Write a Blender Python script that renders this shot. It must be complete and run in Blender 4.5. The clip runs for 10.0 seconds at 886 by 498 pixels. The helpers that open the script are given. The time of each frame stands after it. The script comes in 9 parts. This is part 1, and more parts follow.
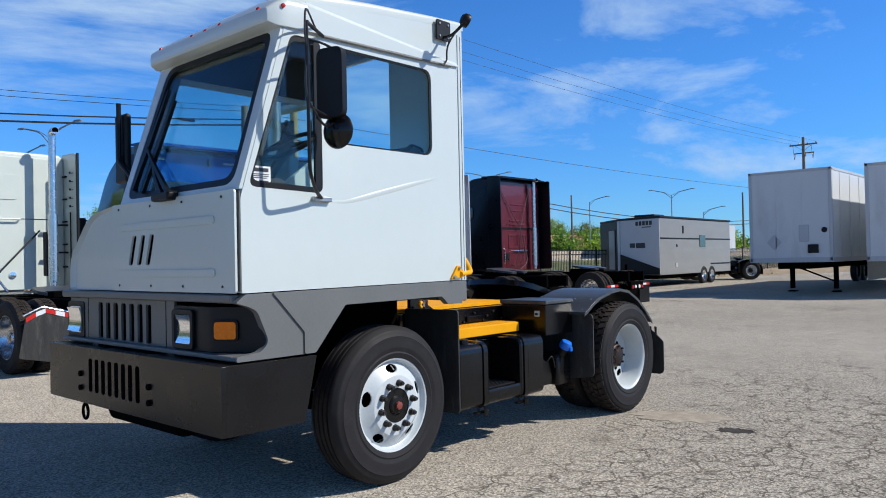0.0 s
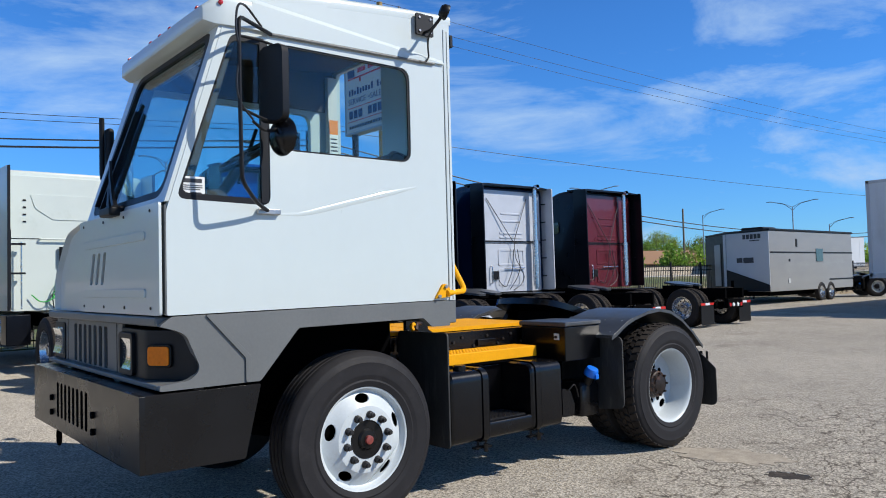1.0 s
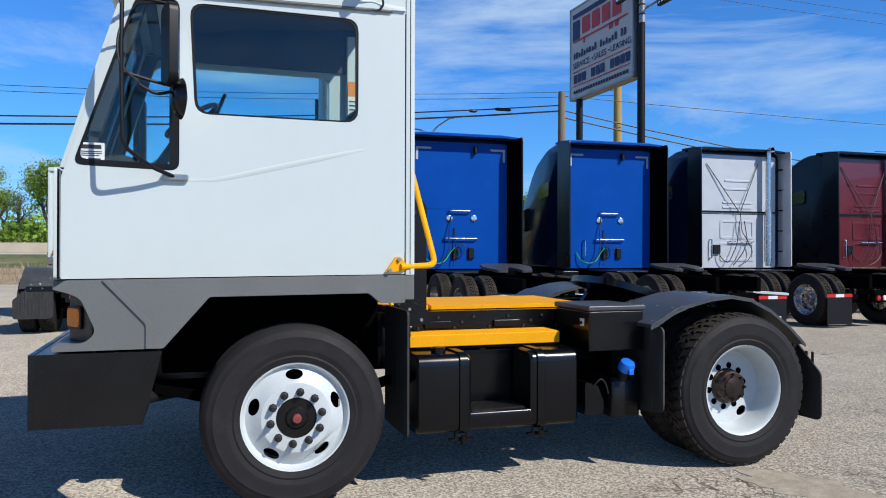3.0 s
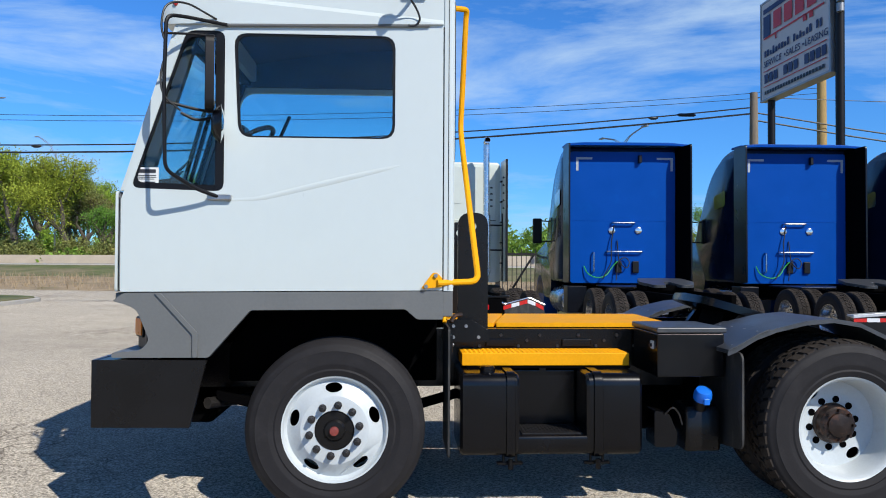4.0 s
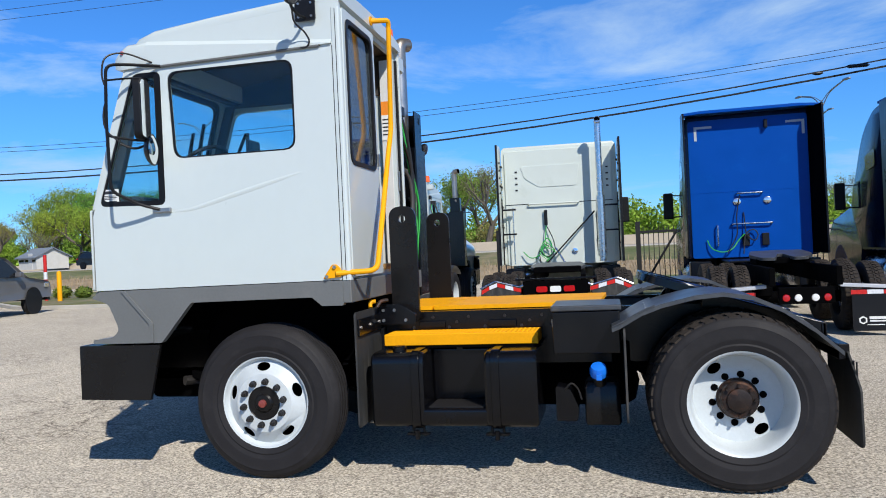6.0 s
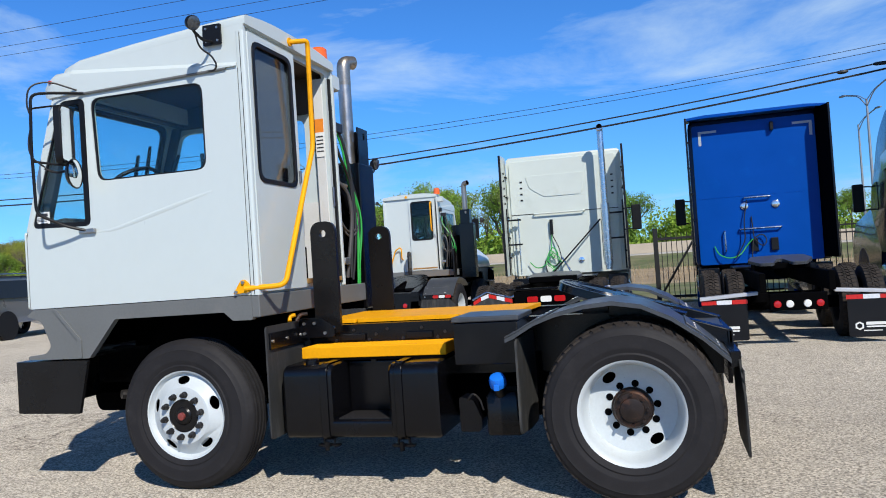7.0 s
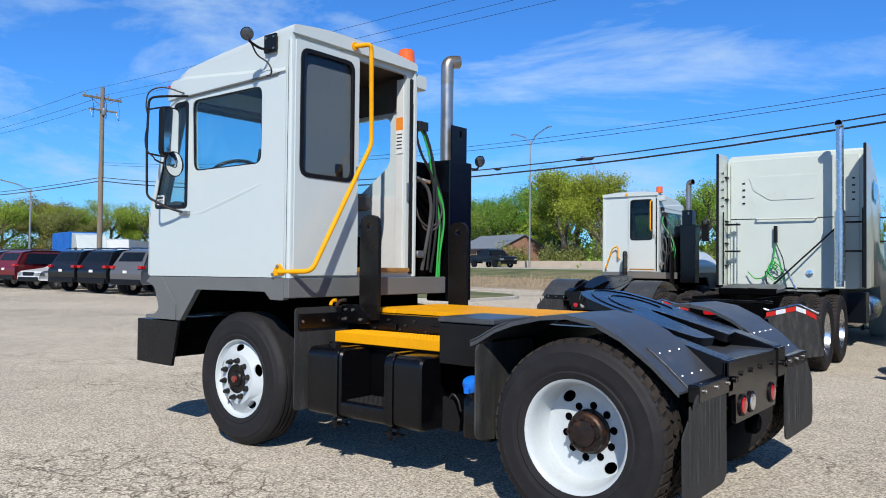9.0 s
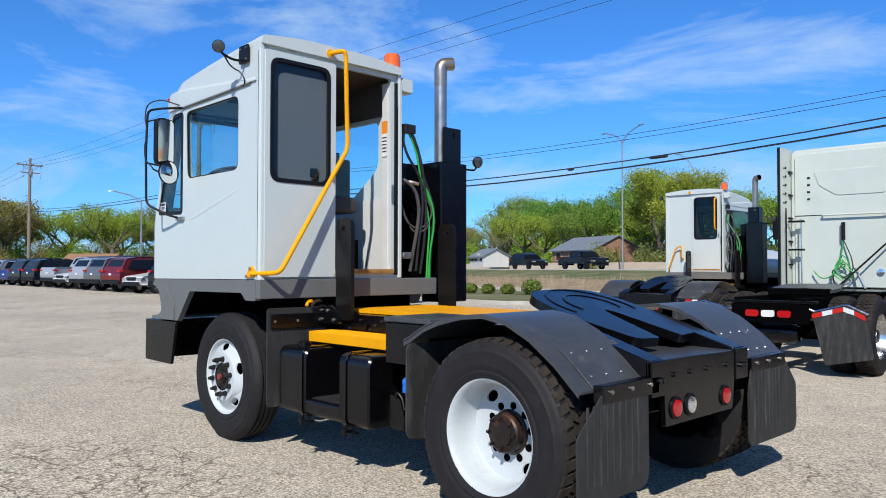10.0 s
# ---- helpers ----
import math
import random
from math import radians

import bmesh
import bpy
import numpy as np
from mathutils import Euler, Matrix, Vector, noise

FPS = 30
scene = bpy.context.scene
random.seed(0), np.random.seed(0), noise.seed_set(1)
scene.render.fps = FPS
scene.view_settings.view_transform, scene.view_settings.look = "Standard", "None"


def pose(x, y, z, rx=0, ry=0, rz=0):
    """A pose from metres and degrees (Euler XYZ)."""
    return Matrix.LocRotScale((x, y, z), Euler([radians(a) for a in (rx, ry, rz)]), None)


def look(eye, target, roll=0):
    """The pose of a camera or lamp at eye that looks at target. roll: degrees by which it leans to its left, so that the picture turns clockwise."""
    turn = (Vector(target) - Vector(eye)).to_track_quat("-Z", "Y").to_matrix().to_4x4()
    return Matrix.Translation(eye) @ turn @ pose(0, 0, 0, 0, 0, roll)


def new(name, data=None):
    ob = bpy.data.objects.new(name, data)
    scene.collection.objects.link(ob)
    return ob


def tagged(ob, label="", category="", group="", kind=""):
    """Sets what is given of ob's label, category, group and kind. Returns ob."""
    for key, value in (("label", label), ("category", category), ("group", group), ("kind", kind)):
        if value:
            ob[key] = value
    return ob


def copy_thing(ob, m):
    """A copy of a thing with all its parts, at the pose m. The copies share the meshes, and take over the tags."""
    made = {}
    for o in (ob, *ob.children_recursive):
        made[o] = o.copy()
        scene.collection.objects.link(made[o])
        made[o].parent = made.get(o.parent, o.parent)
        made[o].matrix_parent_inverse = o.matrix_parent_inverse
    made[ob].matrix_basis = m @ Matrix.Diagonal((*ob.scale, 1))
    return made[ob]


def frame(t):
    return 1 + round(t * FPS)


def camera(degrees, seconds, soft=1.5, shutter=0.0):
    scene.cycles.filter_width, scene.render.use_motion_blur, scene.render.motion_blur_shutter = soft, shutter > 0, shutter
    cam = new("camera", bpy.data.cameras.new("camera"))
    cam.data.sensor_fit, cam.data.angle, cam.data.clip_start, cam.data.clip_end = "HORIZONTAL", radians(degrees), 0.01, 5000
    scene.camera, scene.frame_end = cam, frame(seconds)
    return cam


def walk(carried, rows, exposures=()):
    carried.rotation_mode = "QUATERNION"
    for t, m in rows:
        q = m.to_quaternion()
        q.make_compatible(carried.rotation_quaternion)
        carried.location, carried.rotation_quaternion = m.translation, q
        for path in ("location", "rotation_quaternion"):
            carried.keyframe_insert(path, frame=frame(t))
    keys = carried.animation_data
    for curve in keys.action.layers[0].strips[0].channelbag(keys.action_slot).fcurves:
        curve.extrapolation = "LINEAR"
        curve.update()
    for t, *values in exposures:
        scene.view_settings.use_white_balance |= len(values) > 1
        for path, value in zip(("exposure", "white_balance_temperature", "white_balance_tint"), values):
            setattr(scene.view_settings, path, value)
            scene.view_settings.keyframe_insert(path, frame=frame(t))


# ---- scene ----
cam = camera(60.8, 10.0, 1.0)
PATH = [
    (0, (-3.412, -3.504, 1.445), (-1.931, -2.16, 1.474), -1.2),
    (0.5, (-2.946, -3.57, 1.448), (-1.569, -2.12, 1.488), -1.3),
    (1, (-2.459, -3.702, 1.43), (-1.189, -2.159, 1.511), -1.5),
    (1.5, (-2.027, -3.823, 1.444), (-0.935, -2.151, 1.562), -2.0),
    (2, (-1.545, -4.004, 1.444), (-0.641, -2.223, 1.546), -2.0),
    (2.2, (-1.356, -4.084, 1.428), (-0.549, -2.256, 1.515), -1.8),
    (3.3, (-0.277, -4.22, 1.436), (0.214, -2.282, 1.427), 0.5),
    (3.5, (-0.106, -4.252, 1.459), (0.23, -2.28, 1.461), 0.4),
    (4, (0.374, -4.266, 1.455), (0.482, -2.269, 1.493), 0.3),
    (4.5, (0.848, -4.369, 1.467), (0.833, -2.37, 1.487), -0.3),
    (5, (1.351, -4.384, 1.44), (1.378, -2.384, 1.464), -1.0),
    (5.5, (1.792, -4.504, 1.443), (1.602, -2.514, 1.456), -1.4),
    (5.6, (1.885, -4.533, 1.447), (1.626, -2.55, 1.457), -1.8),
    (5.7, (1.98, -4.552, 1.461), (1.656, -2.579, 1.458), -1.9),
    (6.8, (3.007, -4.474, 1.42), (2.474, -2.546, 1.456), -3.7),
    (7, (3.186, -4.386, 1.414), (2.627, -2.466, 1.456), -3.8),
    (7.5, (3.648, -4.222, 1.403), (2.99, -2.334, 1.456), -4.2),
    (8, (4.056, -4.095, 1.406), (3.14, -2.318, 1.461), -3.9),
    (8.5, (4.469, -3.841, 1.394), (3.379, -2.166, 1.46), -1.1),
    (9, (4.867, -3.588, 1.402), (3.629, -2.018, 1.446), 0.6),
    (9.5, (5.247, -3.225, 1.387), (3.959, -1.695, 1.432), 0.8),
    (10, (5.62, -2.963, 1.391), (4.188, -1.568, 1.441), 0.1),
]
walk(cam, [(t, look(eye, target, roll)) for t, eye, target, roll in PATH])

# ---------------------------------------------------------------- light
SUN_DIR = Vector((0.67, -0.93, 1.0)).normalized()
sun = new("sun", bpy.data.lights.new("sun", "SUN"))
sun.data.energy, sun.data.angle, sun.data.color = 4.8, radians(0.55), (1.0, 0.962, 0.895)
sun.matrix_world = look(SUN_DIR * 60, (0, 0, 0))

world = bpy.data.worlds.new("sky")
scene.world = world
world.use_nodes = True
wt = world.node_tree
wt.nodes.clear()
w_out = wt.nodes.new("ShaderNodeOutputWorld")
w_bg = wt.nodes.new("ShaderNodeBackground")
w_sky = wt.nodes.new("ShaderNodeTexSky")
w_sky.sky_type, w_sky.sun_disc = "NISHITA", False
w_sky.sun_elevation = math.asin(SUN_DIR.z)
w_sky.sun_rotation = math.atan2(SUN_DIR.x, SUN_DIR.y)
w_sky.air_density, w_sky.dust_density, w_sky.ozone_density = 1.0, 0.0, 4.0
w_sky.altitude = 400
w_bg.inputs["Strength"].default_value = 0.112
# thin high cloud, drawn out along one direction
w_co = wt.nodes.new("ShaderNodeTexCoord")
w_map = wt.nodes.new("ShaderNodeMapping")
w_map.inputs["Rotation"].default_value = (0.0, 0.25, 0.6)
w_map.inputs["Scale"].default_value = (1.2, 2.6, 7.0)
w_n1 = wt.nodes.new("ShaderNodeTexNoise")
w_n1.inputs["Scale"].default_value, w_n1.inputs["Detail"].default_value, w_n1.inputs["Roughness"].default_value = 1.35, 9, 0.62
w_n1.inputs["Distortion"].default_value = 0.35
w_ramp = wt.nodes.new("ShaderNodeValToRGB")
w_ramp.color_ramp.elements[0].position, w_ramp.color_ramp.elements[0].color = 0.485, (0, 0, 0, 1)
w_ramp.color_ramp.elements[1].position, w_ramp.color_ramp.elements[1].color = 0.74, (0.85, 0.85, 0.85, 1)
w_hsv = wt.nodes.new("ShaderNodeMix")
w_hsv.data_type, w_hsv.blend_type = "RGBA", "MULTIPLY"
w_hsv.inputs["Factor"].default_value = 1.0
w_hsv.inputs["B"].default_value = (0.385, 0.90, 1.48, 1)
w_mix = wt.nodes.new("ShaderNodeMix")
w_mix.data_type = "RGBA"
w_mix.inputs["B"].default_value = (5.4, 7.0, 8.5, 1)
# the clear sky deepens smoothly towards the zenith
w_sep = wt.nodes.new("ShaderNodeSeparateXYZ")
w_zen = wt.nodes.new("ShaderNodeValToRGB")
w_zen.color_ramp.interpolation = "B_SPLINE"
w_zen.color_ramp.elements[0].position, w_zen.color_ramp.elements[0].color = 0.0, (1.05, 0.80, 0.78, 1)
w_zen.color_ramp.elements[1].position, w_zen.color_ramp.elements[1].color = 1.0, (0.12, 0.12, 0.12, 1)
w_zen.color_ramp.elements.new(0.22).color = (1.06, 1.05, 1.05, 1)
w_zen.color_ramp.elements.new(0.40).color = (1.0, 1.0, 1.0, 1)
w_zen.color_ramp.elements.new(0.62).color = (0.42, 0.42, 0.42, 1)
w_deep = wt.nodes.new("ShaderNodeMix")
w_deep.data_type, w_deep.blend_type = "RGBA", "MULTIPLY"
w_deep.inputs["Factor"].default_value = 1.0
for a, b in ((w_co.outputs["Generated"], w_map.inputs["Vector"]), (w_map.outputs["Vector"], w_n1.inputs["Vector"]),
             (w_n1.outputs["Fac"], w_ramp.inputs["Fac"]), (w_ramp.outputs["Color"], w_mix.inputs["Factor"]),
             (w_sky.outputs["Color"], w_hsv.inputs["A"]), (w_hsv.outputs["Result"], w_mix.inputs["A"]), (w_co.outputs["Generated"], w_sep.inputs["Vector"]),
             (w_sep.outputs["Z"], w_zen.inputs["Fac"]), (w_mix.outputs["Result"], w_deep.inputs["A"]), (w_zen.outputs["Color"], w_deep.inputs["B"]),
             (w_deep.outputs["Result"], w_bg.inputs["Color"]),
             (w_bg.outputs["Background"], w_out.inputs["Surface"])):
    wt.links.new(a, b)


# ---------------------------------------------------------------- materials
def mat(name, col, rough=0.5, metal=0.0, var=0.10, scale=5.0, fine=70.0, bump=0.03, dirt=None, dirt_at=0.62, coat=0.0,
        stretch=(1, 1, 1), spec=0.5, rand=0.0):
    """Painted or raw surface: base colour with broad and fine variation, relief, and patches of dirt."""
    m = bpy.data.materials.new(name)
    m.use_nodes = True
    nt = m.node_tree
    bs = nt.nodes["Principled BSDF"]
    co = nt.nodes.new("ShaderNodeTexCoord")
    mp = nt.nodes.new("ShaderNodeMapping")
    mp.inputs["Scale"].default_value = stretch
    nt.links.new(co.outputs["Object"], mp.inputs["Vector"])
    n1, n2 = nt.nodes.new("ShaderNodeTexNoise"), nt.nodes.new("ShaderNodeTexNoise")
    for n, s, d in ((n1, scale, 6), (n2, fine, 3)):
        n.inputs["Scale"].default_value, n.inputs["Detail"].default_value = s, d
        nt.links.new(mp.outputs["Vector"], n.inputs["Vector"])
    mixn = nt.nodes.new("ShaderNodeMath")
    mixn.operation = "MULTIPLY_ADD"
    mixn.inputs[1].default_value, mixn.inputs[2].default_value = 0.45, 0.0
    nt.links.new(n2.outputs["Fac"], mixn.inputs[0])
    add = nt.nodes.new("ShaderNodeMath")
    add.operation = "MULTIPLY_ADD"
    add.inputs[1].default_value = 0.55
    nt.links.new(n1.outputs["Fac"], add.inputs[0])
    nt.links.new(mixn.outputs[0], add.inputs[2])
    ramp = nt.nodes.new("ShaderNodeValToRGB")
    lo, hi = [max(0.0, c * (1 - var)) for c in col], [min(1.0, c * (1 + var)) for c in col]
    ramp.color_ramp.elements[0].position, ramp.color_ramp.elements[0].color = 0.34, (*lo, 1)
    ramp.color_ramp.elements[1].position, ramp.color_ramp.elements[1].color = 0.66, (*hi, 1)
    nt.links.new(add.outputs[0], ramp.inputs["Fac"])
    colour = ramp.outputs["Color"]
    if dirt:
        n3 = nt.nodes.new("ShaderNodeTexNoise")
        n3.inputs["Scale"].default_value, n3.inputs["Detail"].default_value = scale * 0.6, 8
        n3.inputs["Roughness"].default_value = 0.68
        nt.links.new(mp.outputs["Vector"], n3.inputs["Vector"])
        r3 = nt.nodes.new("ShaderNodeValToRGB")
        r3.color_ramp.elements[0].position, r3.color_ramp.elements[1].position = dirt_at - 0.08, dirt_at + 0.16
        nt.links.new(n3.outputs["Fac"], r3.inputs["Fac"])
        mx = nt.nodes.new("ShaderNodeMix")
        mx.data_type = "RGBA"
        mx.inputs["B"].default_value = (*dirt, 1)
        nt.links.new(r3.outputs["Color"], mx.inputs["Factor"])
        nt.links.new(colour, mx.inputs["A"])
        colour = mx.outputs["Result"]
    if rand:
        oi = nt.nodes.new("ShaderNodeObjectInfo")
        hs = nt.nodes.new("ShaderNodeHueSaturation")
        mr = nt.nodes.new("ShaderNodeMapRange")
        mr.inputs["To Min"].default_value, mr.inputs["To Max"].default_value = 1 - rand, 1 + rand
        nt.links.new(oi.outputs["Random"], mr.inputs["Value"])
        nt.links.new(mr.outputs["Result"], hs.inputs["Value"])
        nt.links.new(colour, hs.inputs["Color"])
        colour = hs.outputs["Color"]
    nt.links.new(colour, bs.inputs["Base Color"])
    rr = nt.nodes.new("ShaderNodeMapRange")
    rr.inputs["To Min"].default_value, rr.inputs["To Max"].default_value = max(0.02, rough - 0.10), min(1.0, rough + 0.12)
    nt.links.new(n1.outputs["Fac"], rr.inputs["Value"])
    nt.links.new(rr.outputs["Result"], bs.inputs["Roughness"])
    bs.inputs["Metallic"].default_value = metal
    bs.inputs["Specular IOR Level"].default_value = spec
    bs.inputs["Coat Weight"].default_value = coat
    bs.inputs["Coat Roughness"].default_value = 0.06
    if bump:
        bp = nt.nodes.new("ShaderNodeBump")
        bp.inputs["Strength"].default_value, bp.inputs["Distance"].default_value = bump, 0.01
        nt.links.new(add.outputs[0], bp.inputs["Height"])
        nt.links.new(bp.outputs["Normal"], bs.inputs["Normal"])
    return m


def glass(name, tint, gloss=1.0):
    """Clear sheet: tinted see-through with a Fresnel gloss."""
    m = bpy.data.materials.new(name)
    m.use_nodes = True
    nt = m.node_tree
    nt.nodes.clear()
    out = nt.nodes.new("ShaderNodeOutputMaterial")
    tr, gl, mx, fr = (nt.nodes.new(k) for k in ("ShaderNodeBsdfTransparent", "ShaderNodeBsdfGlossy", "ShaderNodeMixShader", "ShaderNodeLayerWeight"))
    tr.inputs["Color"].default_value = (*tint, 1)
    gl.inputs["Roughness"].default_value = 0.02
    fr.inputs["Blend"].default_value = 0.5
    pw, sc = nt.nodes.new("ShaderNodeMath"), nt.nodes.new("ShaderNodeMath")
    pw.operation, sc.operation = "POWER", "MULTIPLY_ADD"
    pw.inputs[1].default_value = 5.0
    sc.inputs[1].default_value, sc.inputs[2].default_value = 0.96 * gloss, 0.035 * gloss
    nt.links.new(fr.outputs["Facing"], pw.inputs[0])
    nt.links.new(pw.outputs[0], sc.inputs[0])
    nt.links.new(sc.outputs[0], mx.inputs["Fac"])
    nt.links.new(tr.outputs["BSDF"], mx.inputs[1])
    nt.links.new(gl.outputs["BSDF"], mx.inputs[2])
    nt.links.new(mx.outputs["Shader"], out.inputs["Surface"])
    return m


WHITE = mat("white_paint", (0.560, 0.616, 0.604), 0.30, var=0.014, scale=1.1, fine=14, bump=0.006, dirt=(0.528, 0.576, 0.560), dirt_at=0.66, coat=0.35, stretch=(1, 1, 0.7))
WHITE_IN = mat("white_liner", (0.62, 0.62, 0.60), 0.6, var=0.06, bump=0.03)
GREY = mat("grey_paint", (0.138, 0.143, 0.140), 0.42, var=0.07, scale=3, bump=0.03, dirt=(0.20, 0.19, 0.175), dirt_at=0.66)
BLACK = mat("black_paint", (0.0025, 0.0025, 0.0035), 0.22, spec=0.42, var=0.25, scale=4, bump=0.03, dirt=(0.008, 0.0075, 0.007), dirt_at=0.66)
BLACK_FLAT = mat("black_bumper_paint", (0.0085, 0.0078, 0.0078), 0.27, spec=0.30, var=0.2, scale=4, fine=160, bump=0.03, dirt=(0.010, 0.009, 0.008), dirt_at=0.70)
# Near-black base: shade under the body and behind openings sits in the colour.
DARK = mat("black_underbody_and_shade", (0.0015, 0.0015, 0.0018), 0.8, spec=0.03, var=0.3, bump=0.1)
BLACK_FENDER = mat("black_fender", (0.052, 0.056, 0.062), 0.34, spec=0.6, var=0.22, scale=6, fine=40, bump=0.03, dirt=(0.15, 0.135, 0.12), dirt_at=0.66)
LINING = mat("dark_brown_lining", (0.075, 0.064, 0.058), 0.7, spec=0.1, var=0.3, scale=4, bump=0.05)
RUBBER = mat("tyre_rubber", (0.0180, 0.0168, 0.0180), 0.64, spec=0.22, var=0.12, scale=9, fine=120, bump=0.06, dirt=(0.029, 0.027, 0.028), dirt_at=0.58)
FLAP = mat("rubber_flap", (0.032, 0.032, 0.0315), 0.58, spec=0.28, var=0.25, scale=7, fine=60, bump=0.12, dirt=(0.085, 0.082, 0.076), dirt_at=0.60, stretch=(3, 3, 0.6))
TRIM = mat("black_plastic", (0.005, 0.005, 0.006), 0.45, spec=0.3, var=0.15, bump=0.02)
YELLOW = mat("yellow_paint", (0.84, 0.37, 0.003), 0.55, spec=0.18, var=0.07, scale=4, fine=60, bump=0.04, dirt=(0.58, 0.23, 0.004), dirt_at=0.68)
RIM_WHITE = mat("white_wheel_paint", (0.53, 0.57, 0.58), 0.36, var=0.05, scale=7, bump=0.03, dirt=(0.42, 0.42, 0.40), dirt_at=0.67)
HUB = mat("rusty_hub", (0.022, 0.014, 0.011), 0.46, metal=0.35, var=0.4, scale=22, fine=140, bump=0.2, dirt=(0.13, 0.050, 0.022), dirt_at=0.57)
TREAD = mat("dusty_tread", (0.032, 0.027, 0.024), 0.9, spec=0.1, var=0.3, scale=8, fine=90, bump=0.1, dirt=(0.066, 0.054, 0.044), dirt_at=0.56)
NUT = mat("steel_nut", (0.040, 0.037, 0.036), 0.42, metal=0.6, var=0.3, scale=30, bump=0.1)
STEEL = mat("bare_steel", (0.42, 0.41, 0.40), 0.34, metal=0.9, var=0.15, scale=12, bump=0.05, dirt=(0.24, 0.17, 0.11), dirt_at=0.66)
PIPE_HOT = mat("heat_stained_pipe", (0.42, 0.37, 0.31), 0.34, metal=0.85, var=0.2, scale=7, bump=0.05, dirt=(0.33, 0.20, 0.10), dirt_at=0.56)
BLUE_CAP = mat("blue_plastic", (0.01, 0.17, 0.72), 0.35, var=0.08, bump=0.02)
GREEN_HOSE = mat("green_hose", (0.03, 0.36, 0.06), 0.4, var=0.15, bump=0.02)
BLACK_HOSE = mat("black_hose", (0.015, 0.015, 0.016), 0.45, var=0.15, bump=0.02)
GREY_HOSE = mat("grey_hose", (0.060, 0.057, 0.055), 0.5, var=0.15, bump=0.02)
AMBER = mat("amber_lens", (1.0, 0.22, 0.004), 0.3, spec=0.25, var=0.10, scale=60, bump=0.05, coat=0.1)
BEACON = mat("orange_beacon", (0.85, 0.13, 0.01), 0.2, var=0.10, scale=40, bump=0.03, coat=0.5)
REDLENS = mat("red_lens", (0.45, 0.008, 0.010), 0.16, var=0.12, scale=60, bump=0.05, coat=0.6)
CLEARLENS = mat("clear_lens", (0.80, 0.82, 0.84), 0.12, metal=0.9, var=0.12, scale=60, bump=0.05, coat=0.8)
LAMP_GLASS = mat("lamp_glass", (0.10, 0.11, 0.12), 0.15, metal=0.5, var=0.3, scale=50, bump=0.08, coat=0.6)
REDCAP = mat("red_oil_cap", (0.22, 0.045, 0.035), 0.4, var=0.25, scale=40, bump=0.1)
MIRROR = mat("mirror_glass", (0.86, 0.88, 0.88), 0.02, metal=1.0, var=0.01, bump=0.0)
GLASS = glass("cab_glass", (0.82, 0.925, 0.92), 1.0)
GLASS_DARK = glass("door_glass", (0.48, 0.51, 0.56), 1.0)
SILL = mat("worn_sill", (0.34, 0.19, 0.05), 0.55, var=0.3, scale=14, bump=0.1, dirt=(0.10, 0.06, 0.03), dirt_at=0.56)
SEAT = mat("grey_vinyl", (0.036, 0.037, 0.038), 0.6, var=0.15, scale=20, bump=0.1)
LABEL_WHITE = mat("white_label", (0.75, 0.75, 0.72), 0.5, var=0.04, bump=0.0)
LABEL_ORANGE = mat("orange_label", (0.80, 0.24, 0.02), 0.5, var=0.05, bump=0.0)
LABEL_INK = mat("dark_print", (0.03, 0.03, 0.035), 0.5, var=0.1, bump=0.0)
TAPE_RED = mat("red_reflective_tape", (0.55, 0.02, 0.015), 0.3, var=0.12, scale=40, bump=0.02)
TAPE_WHITE = mat("white_reflective_tape", (0.70, 0.72, 0.75), 0.3, var=0.10, scale=40, bump=0.02)


# ---------------------------------------------------------------- mesh tools
def part(name, bm, material, parent=None, label="", bevel=0.0, smooth=35):
    """Links a bmesh as one mesh object, under a thing or a part."""
    bmesh.ops.recalc_face_normals(bm, faces=bm.faces[:])
    me = bpy.data.meshes.new(name)
    bm.to_mesh(me)
    bm.free()
    me.materials.append(material)
    me.shade_smooth()
    me.set_sharp_from_angle(angle=radians(smooth))
    ob = new(name, me)
    if parent:
        ob.parent = parent
    if label:
        ob["label"] = label
    if bevel:
        md = ob.modifiers.new("edge", "BEVEL")
        md.width, md.segments, md.limit_method, md.angle_limit = bevel, 2, "ANGLE", radians(40)
        md.harden_normals = True
    return ob


def thing(name, label, category, group="", m=None):
    e = new(name)
    e.empty_display_size = 0.2
    if m is not None:
        e.matrix_basis = m
    return tagged(e, label, category, group)


def bm_new():
    return bmesh.new()


def box(bm, x0, x1, y0, y1, z0, z1, m=None):
    vs = [bm.verts.new(((x0, x1)[i], (y0, y1)[j], (z0, z1)[k])) for i in (0, 1) for j in (0, 1) for k in (0, 1)]
    for f in ((0, 1, 3, 2), (4, 6, 7, 5), (0, 4, 5, 1), (2, 3, 7, 6), (0, 2, 6, 4), (1, 5, 7, 3)):
        bm.faces.new([vs[i] for i in f])
    if m is not None:
        bmesh.ops.transform(bm, matrix=m, verts=vs)
    return bm


